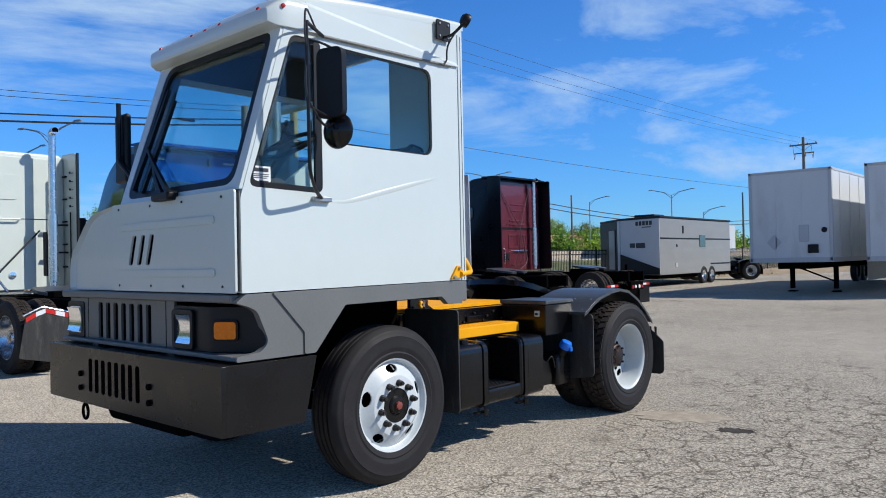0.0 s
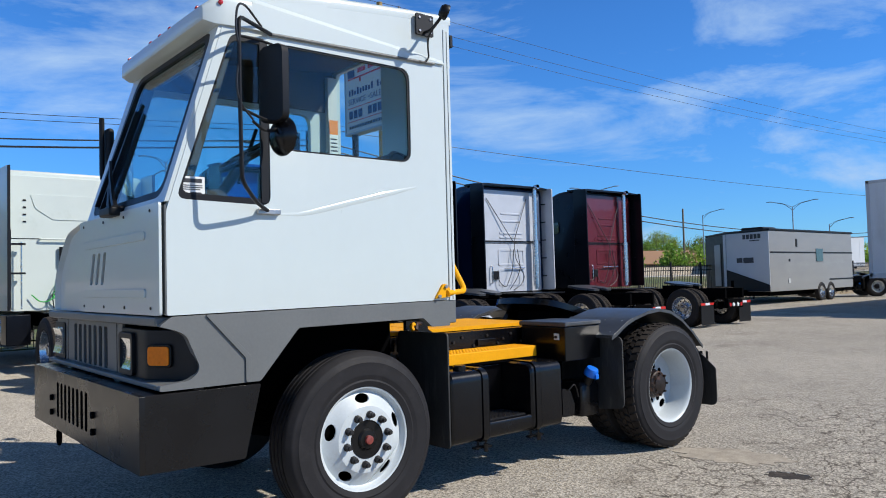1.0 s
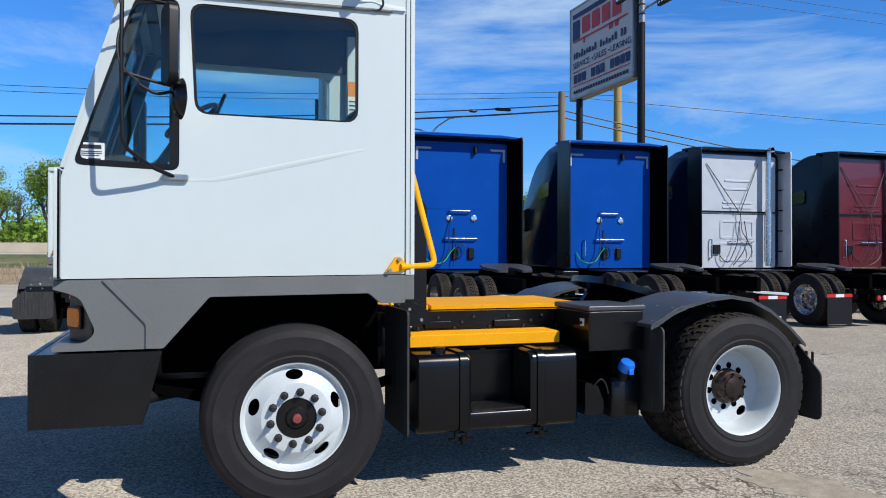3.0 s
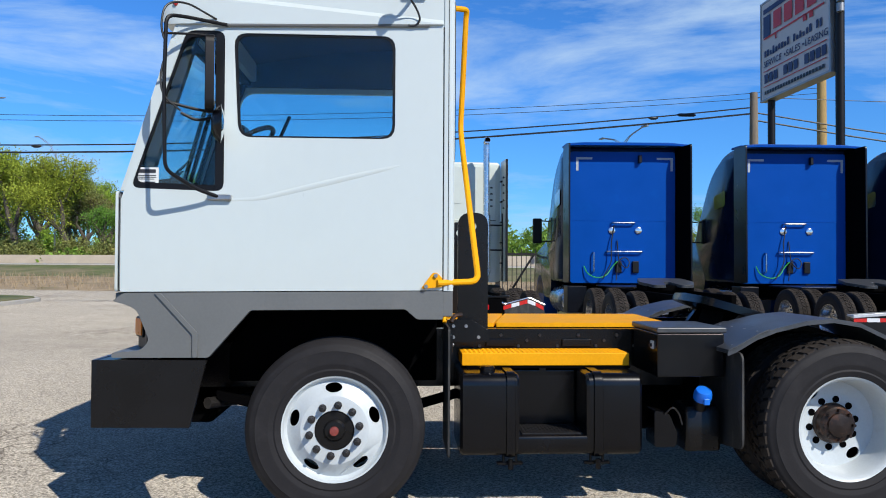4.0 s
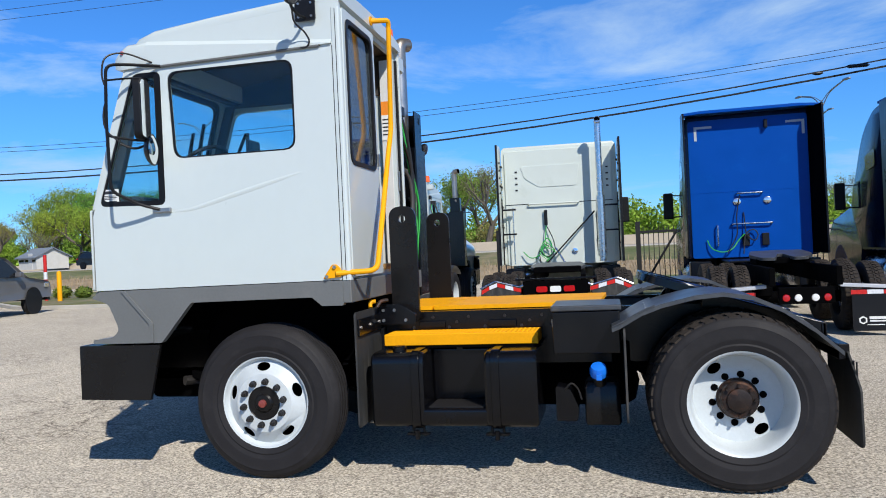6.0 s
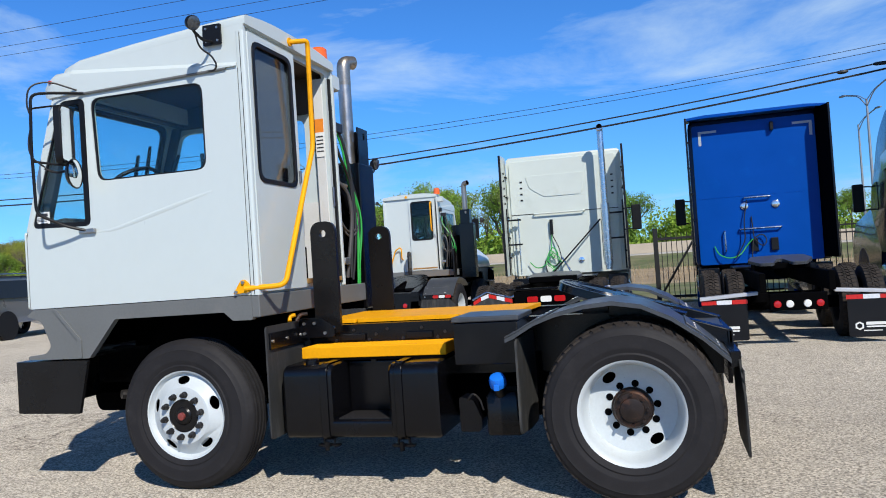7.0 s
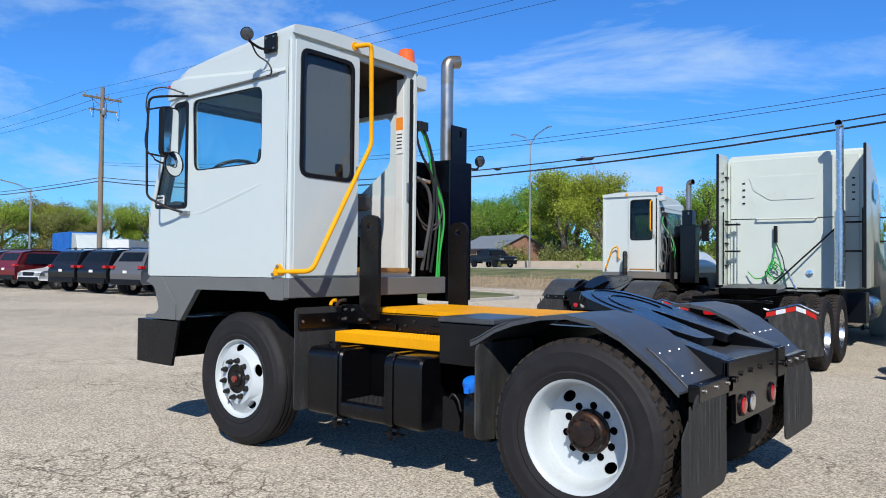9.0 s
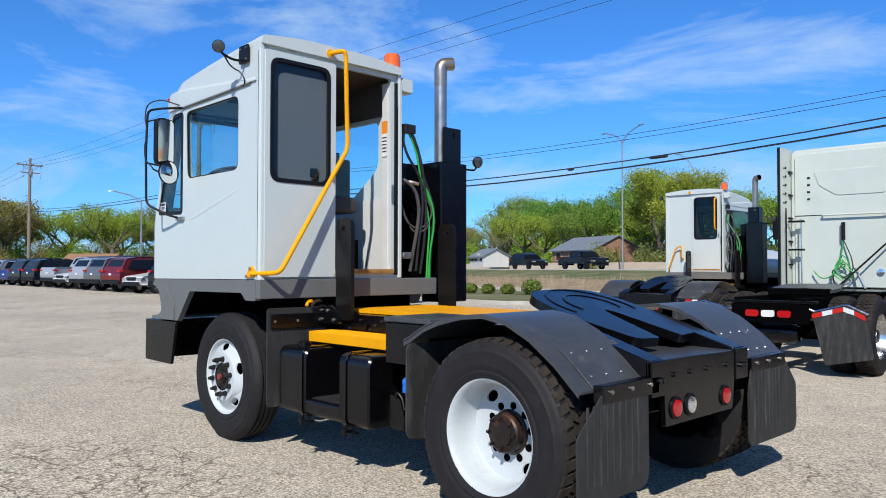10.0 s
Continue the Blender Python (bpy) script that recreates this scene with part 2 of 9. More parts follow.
def rpoly(pts, r=0.03, n=4):
    """A polygon with its corners rounded; a point may carry its own radius as third value."""
    out = []
    k = len(pts)
    for i, p in enumerate(pts):
        rad = p[2] if len(p) > 2 else r
        b = Vector(p[:2])
        a, c = Vector(pts[i - 1][:2]), Vector(pts[(i + 1) % k][:2])
        u, v = (a - b), (c - b)
        d = min(rad, 0.45 * u.length, 0.45 * v.length)
        if d < 1e-4:
            out.append((b.x, b.y))
            continue
        p0, p2 = b + u.normalized() * d, b + v.normalized() * d
        for s in range(n + 1):
            t = s / n
            q = p0 * (1 - t) ** 2 + b * 2 * t * (1 - t) + p2 * t * t
            out.append((q.x, q.y))
    return out


def rrect(u0, u1, v0, v1, r=0.03, n=4):
    return rpoly([(u0, v0), (u1, v0), (u1, v1), (u0, v1)], r, n)


def plate(bm, outer, holes, f0, f1):
    """A sheet with real openings: f0 and f1 carry the outline's (u, v) to its two faces."""
    loops0, loops1, edges = [], [], []
    for loop in (outer, *holes):
        l0 = [bm.verts.new(f0(u, v)) for u, v in loop]
        l1 = [bm.verts.new(f1(u, v)) for u, v in loop]
        loops0.append(l0)
        loops1.append(l1)
        edges += [bm.edges.new((l0[i - 1], l0[i])) for i in range(len(l0))]
    other = {}
    for l0, l1 in zip(loops0, loops1):
        other.update(zip(l0, l1))
    made = bmesh.ops.triangle_fill(bm, use_beauty=True, use_dissolve=False, edges=edges)
    for f in [g for g in made["geom"] if isinstance(g, bmesh.types.BMFace)]:
        bm.faces.new([other[v] for v in reversed(f.verts)])
    for l0, l1 in zip(loops0, loops1):
        for i in range(len(l0)):
            bm.faces.new((l0[i - 1], l0[i], l1[i], l1[i - 1]))
    return bm


def sheet_y(bm, outer, holes, y0, y1):
    return plate(bm, outer, holes, lambda u, v: (u, y0, v), lambda u, v: (u, y1, v))


def sheet_x(bm, outer, holes, x0, x1):
    return plate(bm, outer, holes, lambda u, v: (x0, u, v), lambda u, v: (x1, u, v))


def sheet_z(bm, outer, holes, z0, z1):
    return plate(bm, outer, holes, lambda u, v: (u, v, z0), lambda u, v: (u, v, z1))


def lathe(bm, prof, n=32, m=None, close=False):
    """Spins (radius, height) points round z."""
    rings = [[bm.verts.new((r * math.cos(2 * math.pi * i / n), r * math.sin(2 * math.pi * i / n), h)) for i in range(n)] for r, h in prof]
    pairs = list(zip(rings, rings[1:])) + ([(rings[-1], rings[0])] if close else [])
    for a, b in pairs:
        for i in range(n):
            bm.faces.new((a[i - 1], a[i], b[i], b[i - 1]))
    if not close:
        for ring, (r, h) in ((rings[0], prof[0]), (rings[-1], prof[-1])):
            if r > 1e-4:
                bm.faces.new(ring)
    if m is not None:
        bmesh.ops.transform(bm, matrix=m, verts=[v for ring in rings for v in ring])
    return bm


def rod(bm, a, b, r, n=10, r2=None):
    a, b = Vector(a), Vector(b)
    m = Matrix.Translation(a) @ (b - a).to_track_quat("Z", "Y").to_matrix().to_4x4()
    return lathe(bm, [(r, 0), (r if r2 is None else r2, (b - a).length)], n, m)


def soft_path(pts, bend=0.05, n=5):
    pts = [Vector(p) for p in pts]
    out = [pts[0]]
    for i in range(1, len(pts) - 1):
        a, b, c = pts[i - 1], pts[i], pts[i + 1]
        d = min(bend, 0.48 * (a - b).length, 0.48 * (c - b).length)
        p0, p2 = b + (a - b).normalized() * d, b + (c - b).normalized() * d
        for s in range(n + 1):
            t = s / n
            out.append(p0 * (1 - t) ** 2 + b * 2 * t * (1 - t) + p2 * t * t)
    out.append(pts[-1])
    return out


def tube(bm, pts, r=0.015, bend=0.06, n=8, steps=5):
    """A round bar or hose through the points, its corners bent."""
    path = soft_path(pts, bend, steps) if bend else [Vector(p) for p in pts]
    ring_prev, nrm = None, None
    first = None
    for i, p in enumerate(path):
        d = (path[min(i + 1, len(path) - 1)] - path[max(i - 1, 0)]).normalized()
        if nrm is None:
            nrm = d.orthogonal().normalized()
        else:
            nrm = (nrm - d * nrm.dot(d)).normalized()
        bi = d.cross(nrm)
        ring = [bm.verts.new(p + (nrm * math.cos(2 * math.pi * k / n) + bi * math.sin(2 * math.pi * k / n)) * r) for k in range(n)]
        if ring_prev:
            for k in range(n):
                bm.faces.new((ring_prev[k - 1], ring_prev[k], ring[k], ring[k - 1]))
        else:
            first = ring
        ring_prev = ring
    bm.faces.new(first)
    bm.faces.new(ring_prev)
    return bm


def loft(bm, sections, cap=True):
    """Skins closed rings that all have as many points."""
    rings = [[bm.verts.new(p) for p in s] for s in sections]
    for a, b in zip(rings, rings[1:]):
        for i in range(len(a)):
            bm.faces.new((a[i - 1], a[i], b[i], b[i - 1]))
    if cap:
        bm.faces.new(rings[0])
        bm.faces.new(rings[-1])
    return bm


def sag(a, b, drop, n=14):
    a, b = Vector(a), Vector(b)
    return [a.lerp(b, i / n) - Vector((0, 0, drop * 4 * (i / n) * (1 - i / n))) for i in range(n + 1)]


def bars(name, rows, parent, m, material, label=""):
    """Print that cannot be read: small flat strips (u0, u1, v0, v1) laid on a surface by m."""
    bm = bm_new()
    for u0, u1, v0, v1 in rows:
        box(bm, u0, u1, v0, v1, 0, 0.002, m)
    return part(name, bm, material, parent, label)


def words(name, text, size, material, parent, m, depth=0.002):
    cu = bpy.data.curves.new(name, "FONT")
    cu.body, cu.size, cu.extrude, cu.align_x = text, size, depth, "LEFT"
    tmp = new(name + "_tmp", cu)
    bpy.context.view_layer.update()
    me = bpy.data.meshes.new_from_object(tmp.evaluated_get(bpy.context.evaluated_depsgraph_get()))
    bpy.data.objects.remove(tmp)
    me.materials.clear()
    me.materials.append(material)
    me.transform(m)
    ob = new(name, me)
    ob.parent = parent
    return ob


AX_Y = Matrix.Rotation(radians(-90), 4, "X")   # local z to +y
AX_X = Matrix.Rotation(radians(90), 4, "Y")    # local z to +x

# ---------------------------------------------------------------- wheels
def tyre_bm(w, lugs):
    """Truck tyre round z; the outer side lies at z = 0 and the tread runs to z = w."""
    bm = bm_new()
    prof = [(0.292, 0.030), (0.305, 0.012), (0.335, 0.002), (0.345, 0.006), (0.368, 0.000), (0.373, -0.0015), (0.379, -0.001), (0.41, -0.005), (0.440, -0.001), (0.444, -0.002), (0.450, 0.003), (0.470, 0.011), (0.478, 0.014), (0.484, 0.020), (0.502, 0.040)]
    if not lugs:
        prof += [(0.510, 0.052)]
        for k in range(4):
            c = 0.052 + (w - 0.104) * (k + 0.5) / 4.0
            prof += [(0.512, c - 0.008), (0.500, c - 0.006), (0.500, c + 0.006), (0.512, c + 0.008)]
        prof += [(0.510, w - 0.052)]
    else:
        prof += [(0.499, 0.055), (0.499, w - 0.055)]
    prof += [(0.502, w - 0.040), (0.484, w - 0.020), (0.450, w - 0.004), (0.345, w - 0.006), (0.305, w - 0.012), (0.292, w - 0.030)]
    lathe(bm, prof, 64, close=True)
    return bm


def tread_bm(w):
    """Rows of staggered drive lugs round z."""
    bm = bm_new()
    n = 46
    for row, (z0, z1, off, cut) in enumerate(((0.026, 0.088, 0.0, 0.70), (0.096, 0.136, 0.5, 0.66), (0.144, w - 0.096, 0.2, 0.66), (w - 0.088, w - 0.026, 0.6, 0.70))):
        for i in range(n):
            a0 = 2 * math.pi * (i + off) / n
            a1 = a0 + 2 * math.pi / n * cut
            sk = 0.25 * 2 * math.pi / n
            low = 0.012 if row in (0, 3) else 0.0
            vs = []
            for z, s in ((z0, 0.0), (z1, sk if row % 2 else -sk)):
                out = 0.512 - (low if (row == 0 and z == z0) or (row == 3 and z == z1) else 0.0)
                for a in (a0 + s, a1 + s):
                    for r in (0.485, out):
                        vs.append(bm.verts.new((r * math.cos(a), r * math.sin(a), z)))
            for f in ((0, 1, 3, 2), (4, 6, 7, 5), (0, 4, 5, 1), (2, 3, 7, 6), (1, 5, 7, 3)):
                bm.faces.new([vs[j] for j in f])
    return bm


def disc_with_holes(prof, bands, n=100):
    """Wheel disc of (radius, height) rings; bands maps a ring step to the segments that are cut out of it."""
    bm = bm_new()
    rings = [[bm.verts.new((r * math.cos(2 * math.pi * i / n), r * math.sin(2 * math.pi * i / n), h)) for i in range(n)] for r, h in prof]
    for k, (a, b) in enumerate(zip(rings, rings[1:])):
        for i in range(n):
            if i in bands.get(k, ()):
                continue
            bm.faces.new((a[i - 1], a[i], b[i], b[i - 1]))
    return bm


def holed_cone(bm, r0, h0, r1, h1, angles, rc, half_t, half_r, n=96):
    """Adds a conical ring from r0 to r1 with oval hand holes centred at radius rc."""
    circ = lambda r: [(r * math.cos(2 * math.pi * i / n), r * math.sin(2 * math.pi * i / n)) for i in range(n)]
    holes = [circ(r1)]
    for a in angles:
        u, v = Vector((math.cos(a), math.sin(a))), Vector((-math.sin(a), math.cos(a)))
        pts = [u * (rc + half_r * math.sin(2 * math.pi * k / 20)) + v * half_t * math.cos(2 * math.pi * k / 20) for k in range(20)]
        holes.append([(p.x, p.y) for p in pts])
    hh = lambda u, v: h0 + (h1 - h0) * (r0 - math.hypot(u, v)) / (r0 - r1)
    return plate(bm, circ(r0), holes, lambda u, v: (u, v, hh(u, v)), lambda u, v: (u, v, hh(u, v) + 0.010))


def ring_of(n, r, h, turn=0.0):
    return [(r * math.cos(2 * math.pi * i / n + turn), r * math.sin(2 * math.pi * i / n + turn), h) for i in range(n)]


def truck_wheel(parent, x, y, near, kind, spin=0.0, rim_mat=None):
    """near: the outer side looks to -y. kind: front, rear (dished), inner."""
    m = Matrix.Translation((x, y, 0.512)) @ (AX_Y if near else Matrix.Rotation(radians(90), 4, "X")) @ Matrix.Rotation(radians(spin), 4, "Z")
    w = 0.275
    rim_mat = rim_mat or RIM_WHITE
    if kind == "front":
        prof = [(0.296, 0.035), (0.304, 0.022), (0.302, 0.016), (0.292, 0.020), (0.282, 0.045), (0.272, 0.052), (0.262, 0.046), (0.256, 0.038), (0.250, 0.033),
                (0.243, 0.028), (0.228, 0.020), (0.212, 0.013), (0.205, 0.009), (0.192, 0.0), (0.172, -0.003), (0.112, -0.004), (0.108, 0.010)]
        bands = {k: range(100) for k in (5, 6, 7, 8, 9, 10, 11, 12)}
        cone = (0.272, 0.052, 0.192, 0.0, [radians(72 * k - 100) for k in range(5)], 0.236, 0.048, 0.027)
    else:
        prof = [(0.296, 0.035), (0.304, 0.022), (0.302, 0.016), (0.292, 0.020), (0.282, 0.034), (0.275, 0.050), (0.268, 0.100), (0.262, 0.150), (0.252, 0.192),
                (0.240, 0.184), (0.226, 0.189), (0.212, 0.193), (0.204, 0.196), (0.180, 0.198), (0.110, 0.198), (0.085, 0.198)]
        bands = {k: range(100) for k in (8, 9, 10, 11, 12)}
        cone = (0.252, 0.192, 0.180, 0.198, [radians(-170), radians(10)], 0.2165, 0.043, 0.029)
    disc = disc_with_holes(prof, bands)
    holed_cone(disc, *cone)
    wh = part("wheel", disc, rim_mat, parent, "white-painted steel disc wheel" if rim_mat is RIM_WHITE else "")
    wh.matrix_basis = m
    if kind != "front":
        part("tread", tread_bm(w), TREAD, wh, "worn block tread")["kind"] = "stuff"
    part("tyre", tyre_bm(w, kind != "front"), RUBBER, wh, "black lugged drive tyre" if kind != "front" else "black ribbed steer tyre")
    # flat near-black disc at the drum, added to darken the hand holes
    bm = bm_new()
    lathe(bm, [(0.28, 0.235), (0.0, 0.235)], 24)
    part("drum_shade_disc", bm, DARK, wh)
    if kind == "front":
        bm = bm_new()
        lathe(bm, [(0.112, -0.002), (0.110, -0.007), (0.098, 0.004), (0.092, 0.020), (0.066, 0.020), (0.062, -0.006), (0.052, -0.016), (0.0, -0.020)], 28)
        for px, py, pz in ring_of(6, 0.078, 0.020):
            lathe(bm, [(0.011, 0.0), (0.011, -0.016), (0.0, -0.016)], 6, Matrix.Translation((px, py, pz)))
        part("hub", bm, BLACK_FLAT, wh, "dark greasy hub")
        bm = bm_new()
        lathe(bm, [(0.026, -0.018), (0.025, -0.034), (0.012, -0.038), (0.0, -0.038)], 18)
        part("oil_cap", bm, REDCAP, wh, "red oil cap")
        h0 = -0.004
    else:
        bm = bm_new()
        lathe(bm, [(0.124, 0.205), (0.120, 0.190), (0.110, 0.182), (0.106, 0.140), (0.096, 0.130), (0.072, 0.128), (0.068, 0.116), (0.040, 0.110), (0.0, 0.108)], 28)
        for px, py, pz in ring_of(8, 0.088, 0.128):
            lathe(bm, [(0.010, 0.004), (0.010, -0.018), (0.0, -0.018)], 6, Matrix.Translation((px, py, pz)))
        part("hub", bm, HUB, wh, "rusty axle hub with studs")
        h0 = 0.198
    for i in range(10):
        a = 2 * math.pi * (i + 0.5) / 10
        mm = Matrix.Translation((0.1428 * math.cos(a), 0.1428 * math.sin(a), h0))
        bm = bm_new()
        if kind == "front":
            lathe(bm, [(0.023, 0.0), (0.023, -0.008), (0.0185, -0.009), (0.0185, -0.030), (0.012, -0.032), (0.012, -0.046), (0.0, -0.046)], 8, mm)
            part("wheel_nut", bm, NUT, wh)
        else:
            # flush dark disc stands in for the shade inside an uncut stud hole
            lathe(bm, [(0.021, 0.004), (0.021, -0.003), (0.0, -0.003)], 14, mm)
            part("stud_hole_shade", bm, DARK, wh)
    return wh


# ---------------------------------------------------------------- the yard tractor
def lamp_dish(T, y, z, x):
    """Curved bright reflector behind the lens of a square headlamp."""
    bm = bm_new()
    loft(bm, [[(x - 0.003 - 0.017 * k * k, y - 0.100, z + 0.083 * k), (x - 0.003 - 0.017 * k * k, y + 0.100, z + 0.083 * k), (x + 0.002, y + 0.100, z + 0.083 * k), (x + 0.002, y - 0.100, z + 0.083 * k)] for k in np.linspace(-1, 1, 11)])
    part("reflector", bm, CLEARLENS, T, "bright curved reflector", smooth=40)


def build_cab(T):
    YL, YR = -0.030, 1.360
    xs = lambda z: -1.165 + (z - 1.85) * 0.312
    # left side with its two window openings
    side = rpoly([(-1.172, 1.290, 0.01), (0.600, 1.303, 0.005), (0.600, 2.800, 0.005), (-0.862, 2.800, 0.03), (-1.155, 1.850, 0.04), (-1.172, 1.80, 0.02)])
    quarter = rpoly([(-1.122, 1.862), (-0.616, 1.847), (-0.616, 2.742), (-0.826, 2.742)], 0.05)
    main = rpoly([(-0.540, 2.150), (0.330, 2.150), (0.330, 2.732), (-0.568, 2.732)], 0.075)
    part("cab_side", sheet_y(bm_new(), side, [quarter, main], YL, YL + 0.045), WHITE, T, "", 0.006)
    for name, hole, mt in (("quarter_window", quarter, GLASS), ("side_window", main, GLASS)):
        c = (sum(p[0] for p in hole) / len(hole), sum(p[1] for p in hole) / len(hole))
        shrink = lambda k: [(c[0] + (u - c[0]) * k, c[1] + (v - c[1]) * k) for u, v in hole]
        wob = part(name, sheet_y(bm_new(), shrink(1.012), [], YL + 0.016, YL + 0.021), mt, T, "tinted side glass")
        wob.visible_shadow = False
        part("window_seal", sheet_y(bm_new(), shrink(0.998), [shrink(0.925 if name == "quarter_window" else 0.965)], YL + 0.006, YL + 0.015), TRIM, wob, "black rubber seal")
    part("window_pillar", sheet_y(bm_new(), rrect(-0.665, -0.622, 1.86, 2.73, 0.004), [], YL + 0.002, YL + 0.02), TRIM, T, "black window post")
    # right side
    rwin = rpoly([(-1.00, 2.02), (0.02, 2.02), (0.40, 2.28), (0.40, 2.70), (-0.79, 2.70)], 0.08)
    part("cab_side", sheet_y(bm_new(), side, [rwin], YR - 0.045, YR), WHITE, T)
    w = part("side_window", sheet_y(bm_new(), [(u * 1.01, v) for u, v in rwin], [], YR - 0.02, YR - 0.015), GLASS, T)
    w.visible_shadow = False
    # pressed swage line on the left side
    secs = []
    for x, z, h, low in ((-0.60, 1.798, 0.0002, 0.006), (-0.45, 1.806, 0.0010, 0.012), (-0.38, 1.820, 0.0022, 0.018), (-0.28, 1.846, 0.0030, 0.022), (-0.15, 1.880, 0.0032, 0.024), (0.0, 1.917, 0.0032, 0.024), (0.12, 1.946, 0.0028, 0.022), (0.24, 1.974, 0.0018, 0.016), (0.36, 2.000, 0.0002, 0.006)):
        secs.append([(x, YL + 0.002, z + 0.016), (x, YL - h * 0.8, z + 0.008), (x, YL - h, z), (x, YL - h * 0.86, z - low * 0.25), (x, YL - h * 0.55, z - low * 0.5), (x, YL - h * 0.2, z - low * 0.8), (x, YL + 0.002, z - low)])
    part("swage", loft(bm_new(), secs), WHITE, T, smooth=80)
    # corner posts, seams
    part("corner_post", sheet_z(bm_new(), rpoly([(0.606, YL - 0.004), (0.662, YL - 0.004, 0.02), (0.662, YL + 0.05), (0.606, YL + 0.05)], 0.004), [], 1.30, 3.03), WHITE, T)
    part("seam", box(bm_new(), 0.600, 0.606, YL + 0.004, YL + 0.03, 1.305, 2.80), TRIM, T)
    part("seam", box(bm_new(), 0.630, 0.634, YL - 0.0055, YL + 0.02, 1.305, 3.02), TRIM, T)
    # front: nose panel, wing, windscreen
    sl = []
    for k in range(3):
        c = 0.915 + 0.113 * k
        sl.append(rpoly([(c + 0.002, 1.452), (c + 0.060, 1.452), (c - 0.004, 1.637), (c - 0.060, 1.637)], 0.020))
    part("nose_panel", sheet_x(bm_new(), rrect(-0.020, 1.420, 1.290, 1.845, 0.02), sl, -1.205, -1.190), WHITE, T, "white nose panel with three slots", 0.005)
    # near-black sheet puts the shade inside the nose slots into its colour
    part("slot_shade_sheet", box(bm_new(), -1.174, -1.170, 0.80, 1.34, 1.40, 1.70), DARK, T)
    for z in (1.400, 1.690):
        part("nose_rib", sheet_x(bm_new(), rrect(0.17, 1.30, z - 0.022, z + 0.022, 0.02), [], -1.214, -1.203), WHITE, T, "", 0.006)
    for y in (0.10, 0.52, 0.90, 1.32):
        for z in (1.325, 1.810):
            part("screw", rod(bm_new(), (-1.206, y, z), (-1.210, y, z), 0.008, 8), NUT, T)
    part("nose_edge", box(bm_new(), -1.178, -1.172, YL + 0.002, 0.06, 1.30, 1.83), GREY, T)
    wing = [(1.425, 1.290), (2.135, 1.290, 0.03), (2.120, 1.520, 0.08), (1.800, 1.800, 0.12), (1.425, 1.845)]
    ring = rpoly(wing, 0.01, 4)
    bm = bm_new()
    loft(bm, [[(-1.165, 1.45 + (y - 1.45) * 0.96, 1.30 + (z - 1.30) * 0.97) for y, z in ring], [(-1.195, y, z) for y, z in ring], [(-1.18, y, z) for y, z in ring][:], [(0.20, y, z) for y, z in ring]])
    part("engine_cover", bm, WHITE, T, "white engine cover beside the cab")
    scr_o = rpoly([(YL + 0.004, 1.845), (YR - 0.004, 1.845), (YR - 0.02, 2.80), (YL + 0.004, 2.80)], 0.004)
    scr_h = rpoly([(0.045, 1.875), (1.290, 1.875), (1.235, 2.765), (0.045, 2.765)], 0.09)
    part("windscreen_frame", plate(bm_new(), scr_o, [scr_h], lambda u, v: (xs(v) - 0.012, u, v), lambda u, v: (xs(v) + 0.035, u, v)), WHITE, T, "", 0.006)
    ins = [(0.66 + (u - 0.66) * 0.925, 2.32 + (v - 2.32) * 0.91) for u, v in scr_h]
    part("windscreen_seal", plate(bm_new(), scr_h, [ins], lambda u, v: (xs(v) - 0.010, u, v), lambda u, v: (xs(v) + 0.02, u, v)), TRIM, T, "black rubber windscreen seal", 0.004)
    w = part("windscreen", plate(bm_new(), scr_h, [], lambda u, v: (xs(v) + 0.004, u, v), lambda u, v: (xs(v) + 0.009, u, v)), GLASS, T, "raked flat windscreen")
    w.visible_shadow = False
    for y0, y1 in ((YL + 0.046, 0.075), (1.270, YR - 0.046)):
        part("pillar_lining", loft(bm_new(), [[(xs(z) + 0.036, y0, z), (xs(z) + 0.036, y1, z), (xs(z) + 0.115, y1, z), (xs(z) + 0.115, y0, z)] for z in (1.90, 2.752)]), SEAT, T, "dark pillar lining", 0.01)
    # wipers
    on = lambda y, z, off: (xs(z) - off, y, z)
    for y0, y1, z1, ya, za, yb, zb in ((0.64, 1.165, 2.215, 1.198, 1.93, 1.108, 2.59), (0.73, 1.000, 2.080, 1.060, 1.90, 0.985, 2.50)):
        bm = bm_new()
        loft(bm, [[on(y - w, z, o - h), on(y + w, z, o - h), on(y + w, z, o + h), on(y - w, z, o + h)] for y, z, w, o, h in ((y0, 1.862, 0.020, 0.050, 0.012), (y0 * 0.8 + y1 * 0.2, 1.862 * 0.8 + z1 * 0.2, 0.022, 0.058, 0.010), (y0 * 0.35 + y1 * 0.65, 1.862 * 0.35 + z1 * 0.65, 0.014, 0.052, 0.008), (y1, z1, 0.010, 0.038, 0.006))])
        part("wiper_arm", bm, TRIM, T, "black wiper arm")
        bm = bm_new()
        loft(bm, [[on(y - 0.006 * k, z, 0.008), on(y + 0.006 * k, z, 0.008), on(y + 0.009 * k, z, 0.034), on(y - 0.009 * k, z, 0.034)] for y, z, k in ((ya, za, 0.6), (ya * 0.9 + yb * 0.1, za * 0.9 + zb * 0.1, 1.0), ((ya + yb) / 2, (za + zb) / 2, 1.9), (ya * 0.1 + yb * 0.9, za * 0.1 + zb * 0.9, 1.0), (yb, zb, 0.6))])
        part("wiper_blade", bm, TRIM, T, "black wiper blade")
        part("wiper_pivot", rod(bm_new(), on(y0, 1.862, -0.01), on(y0, 1.862, 0.072), 0.024, 14), TRIM, T)
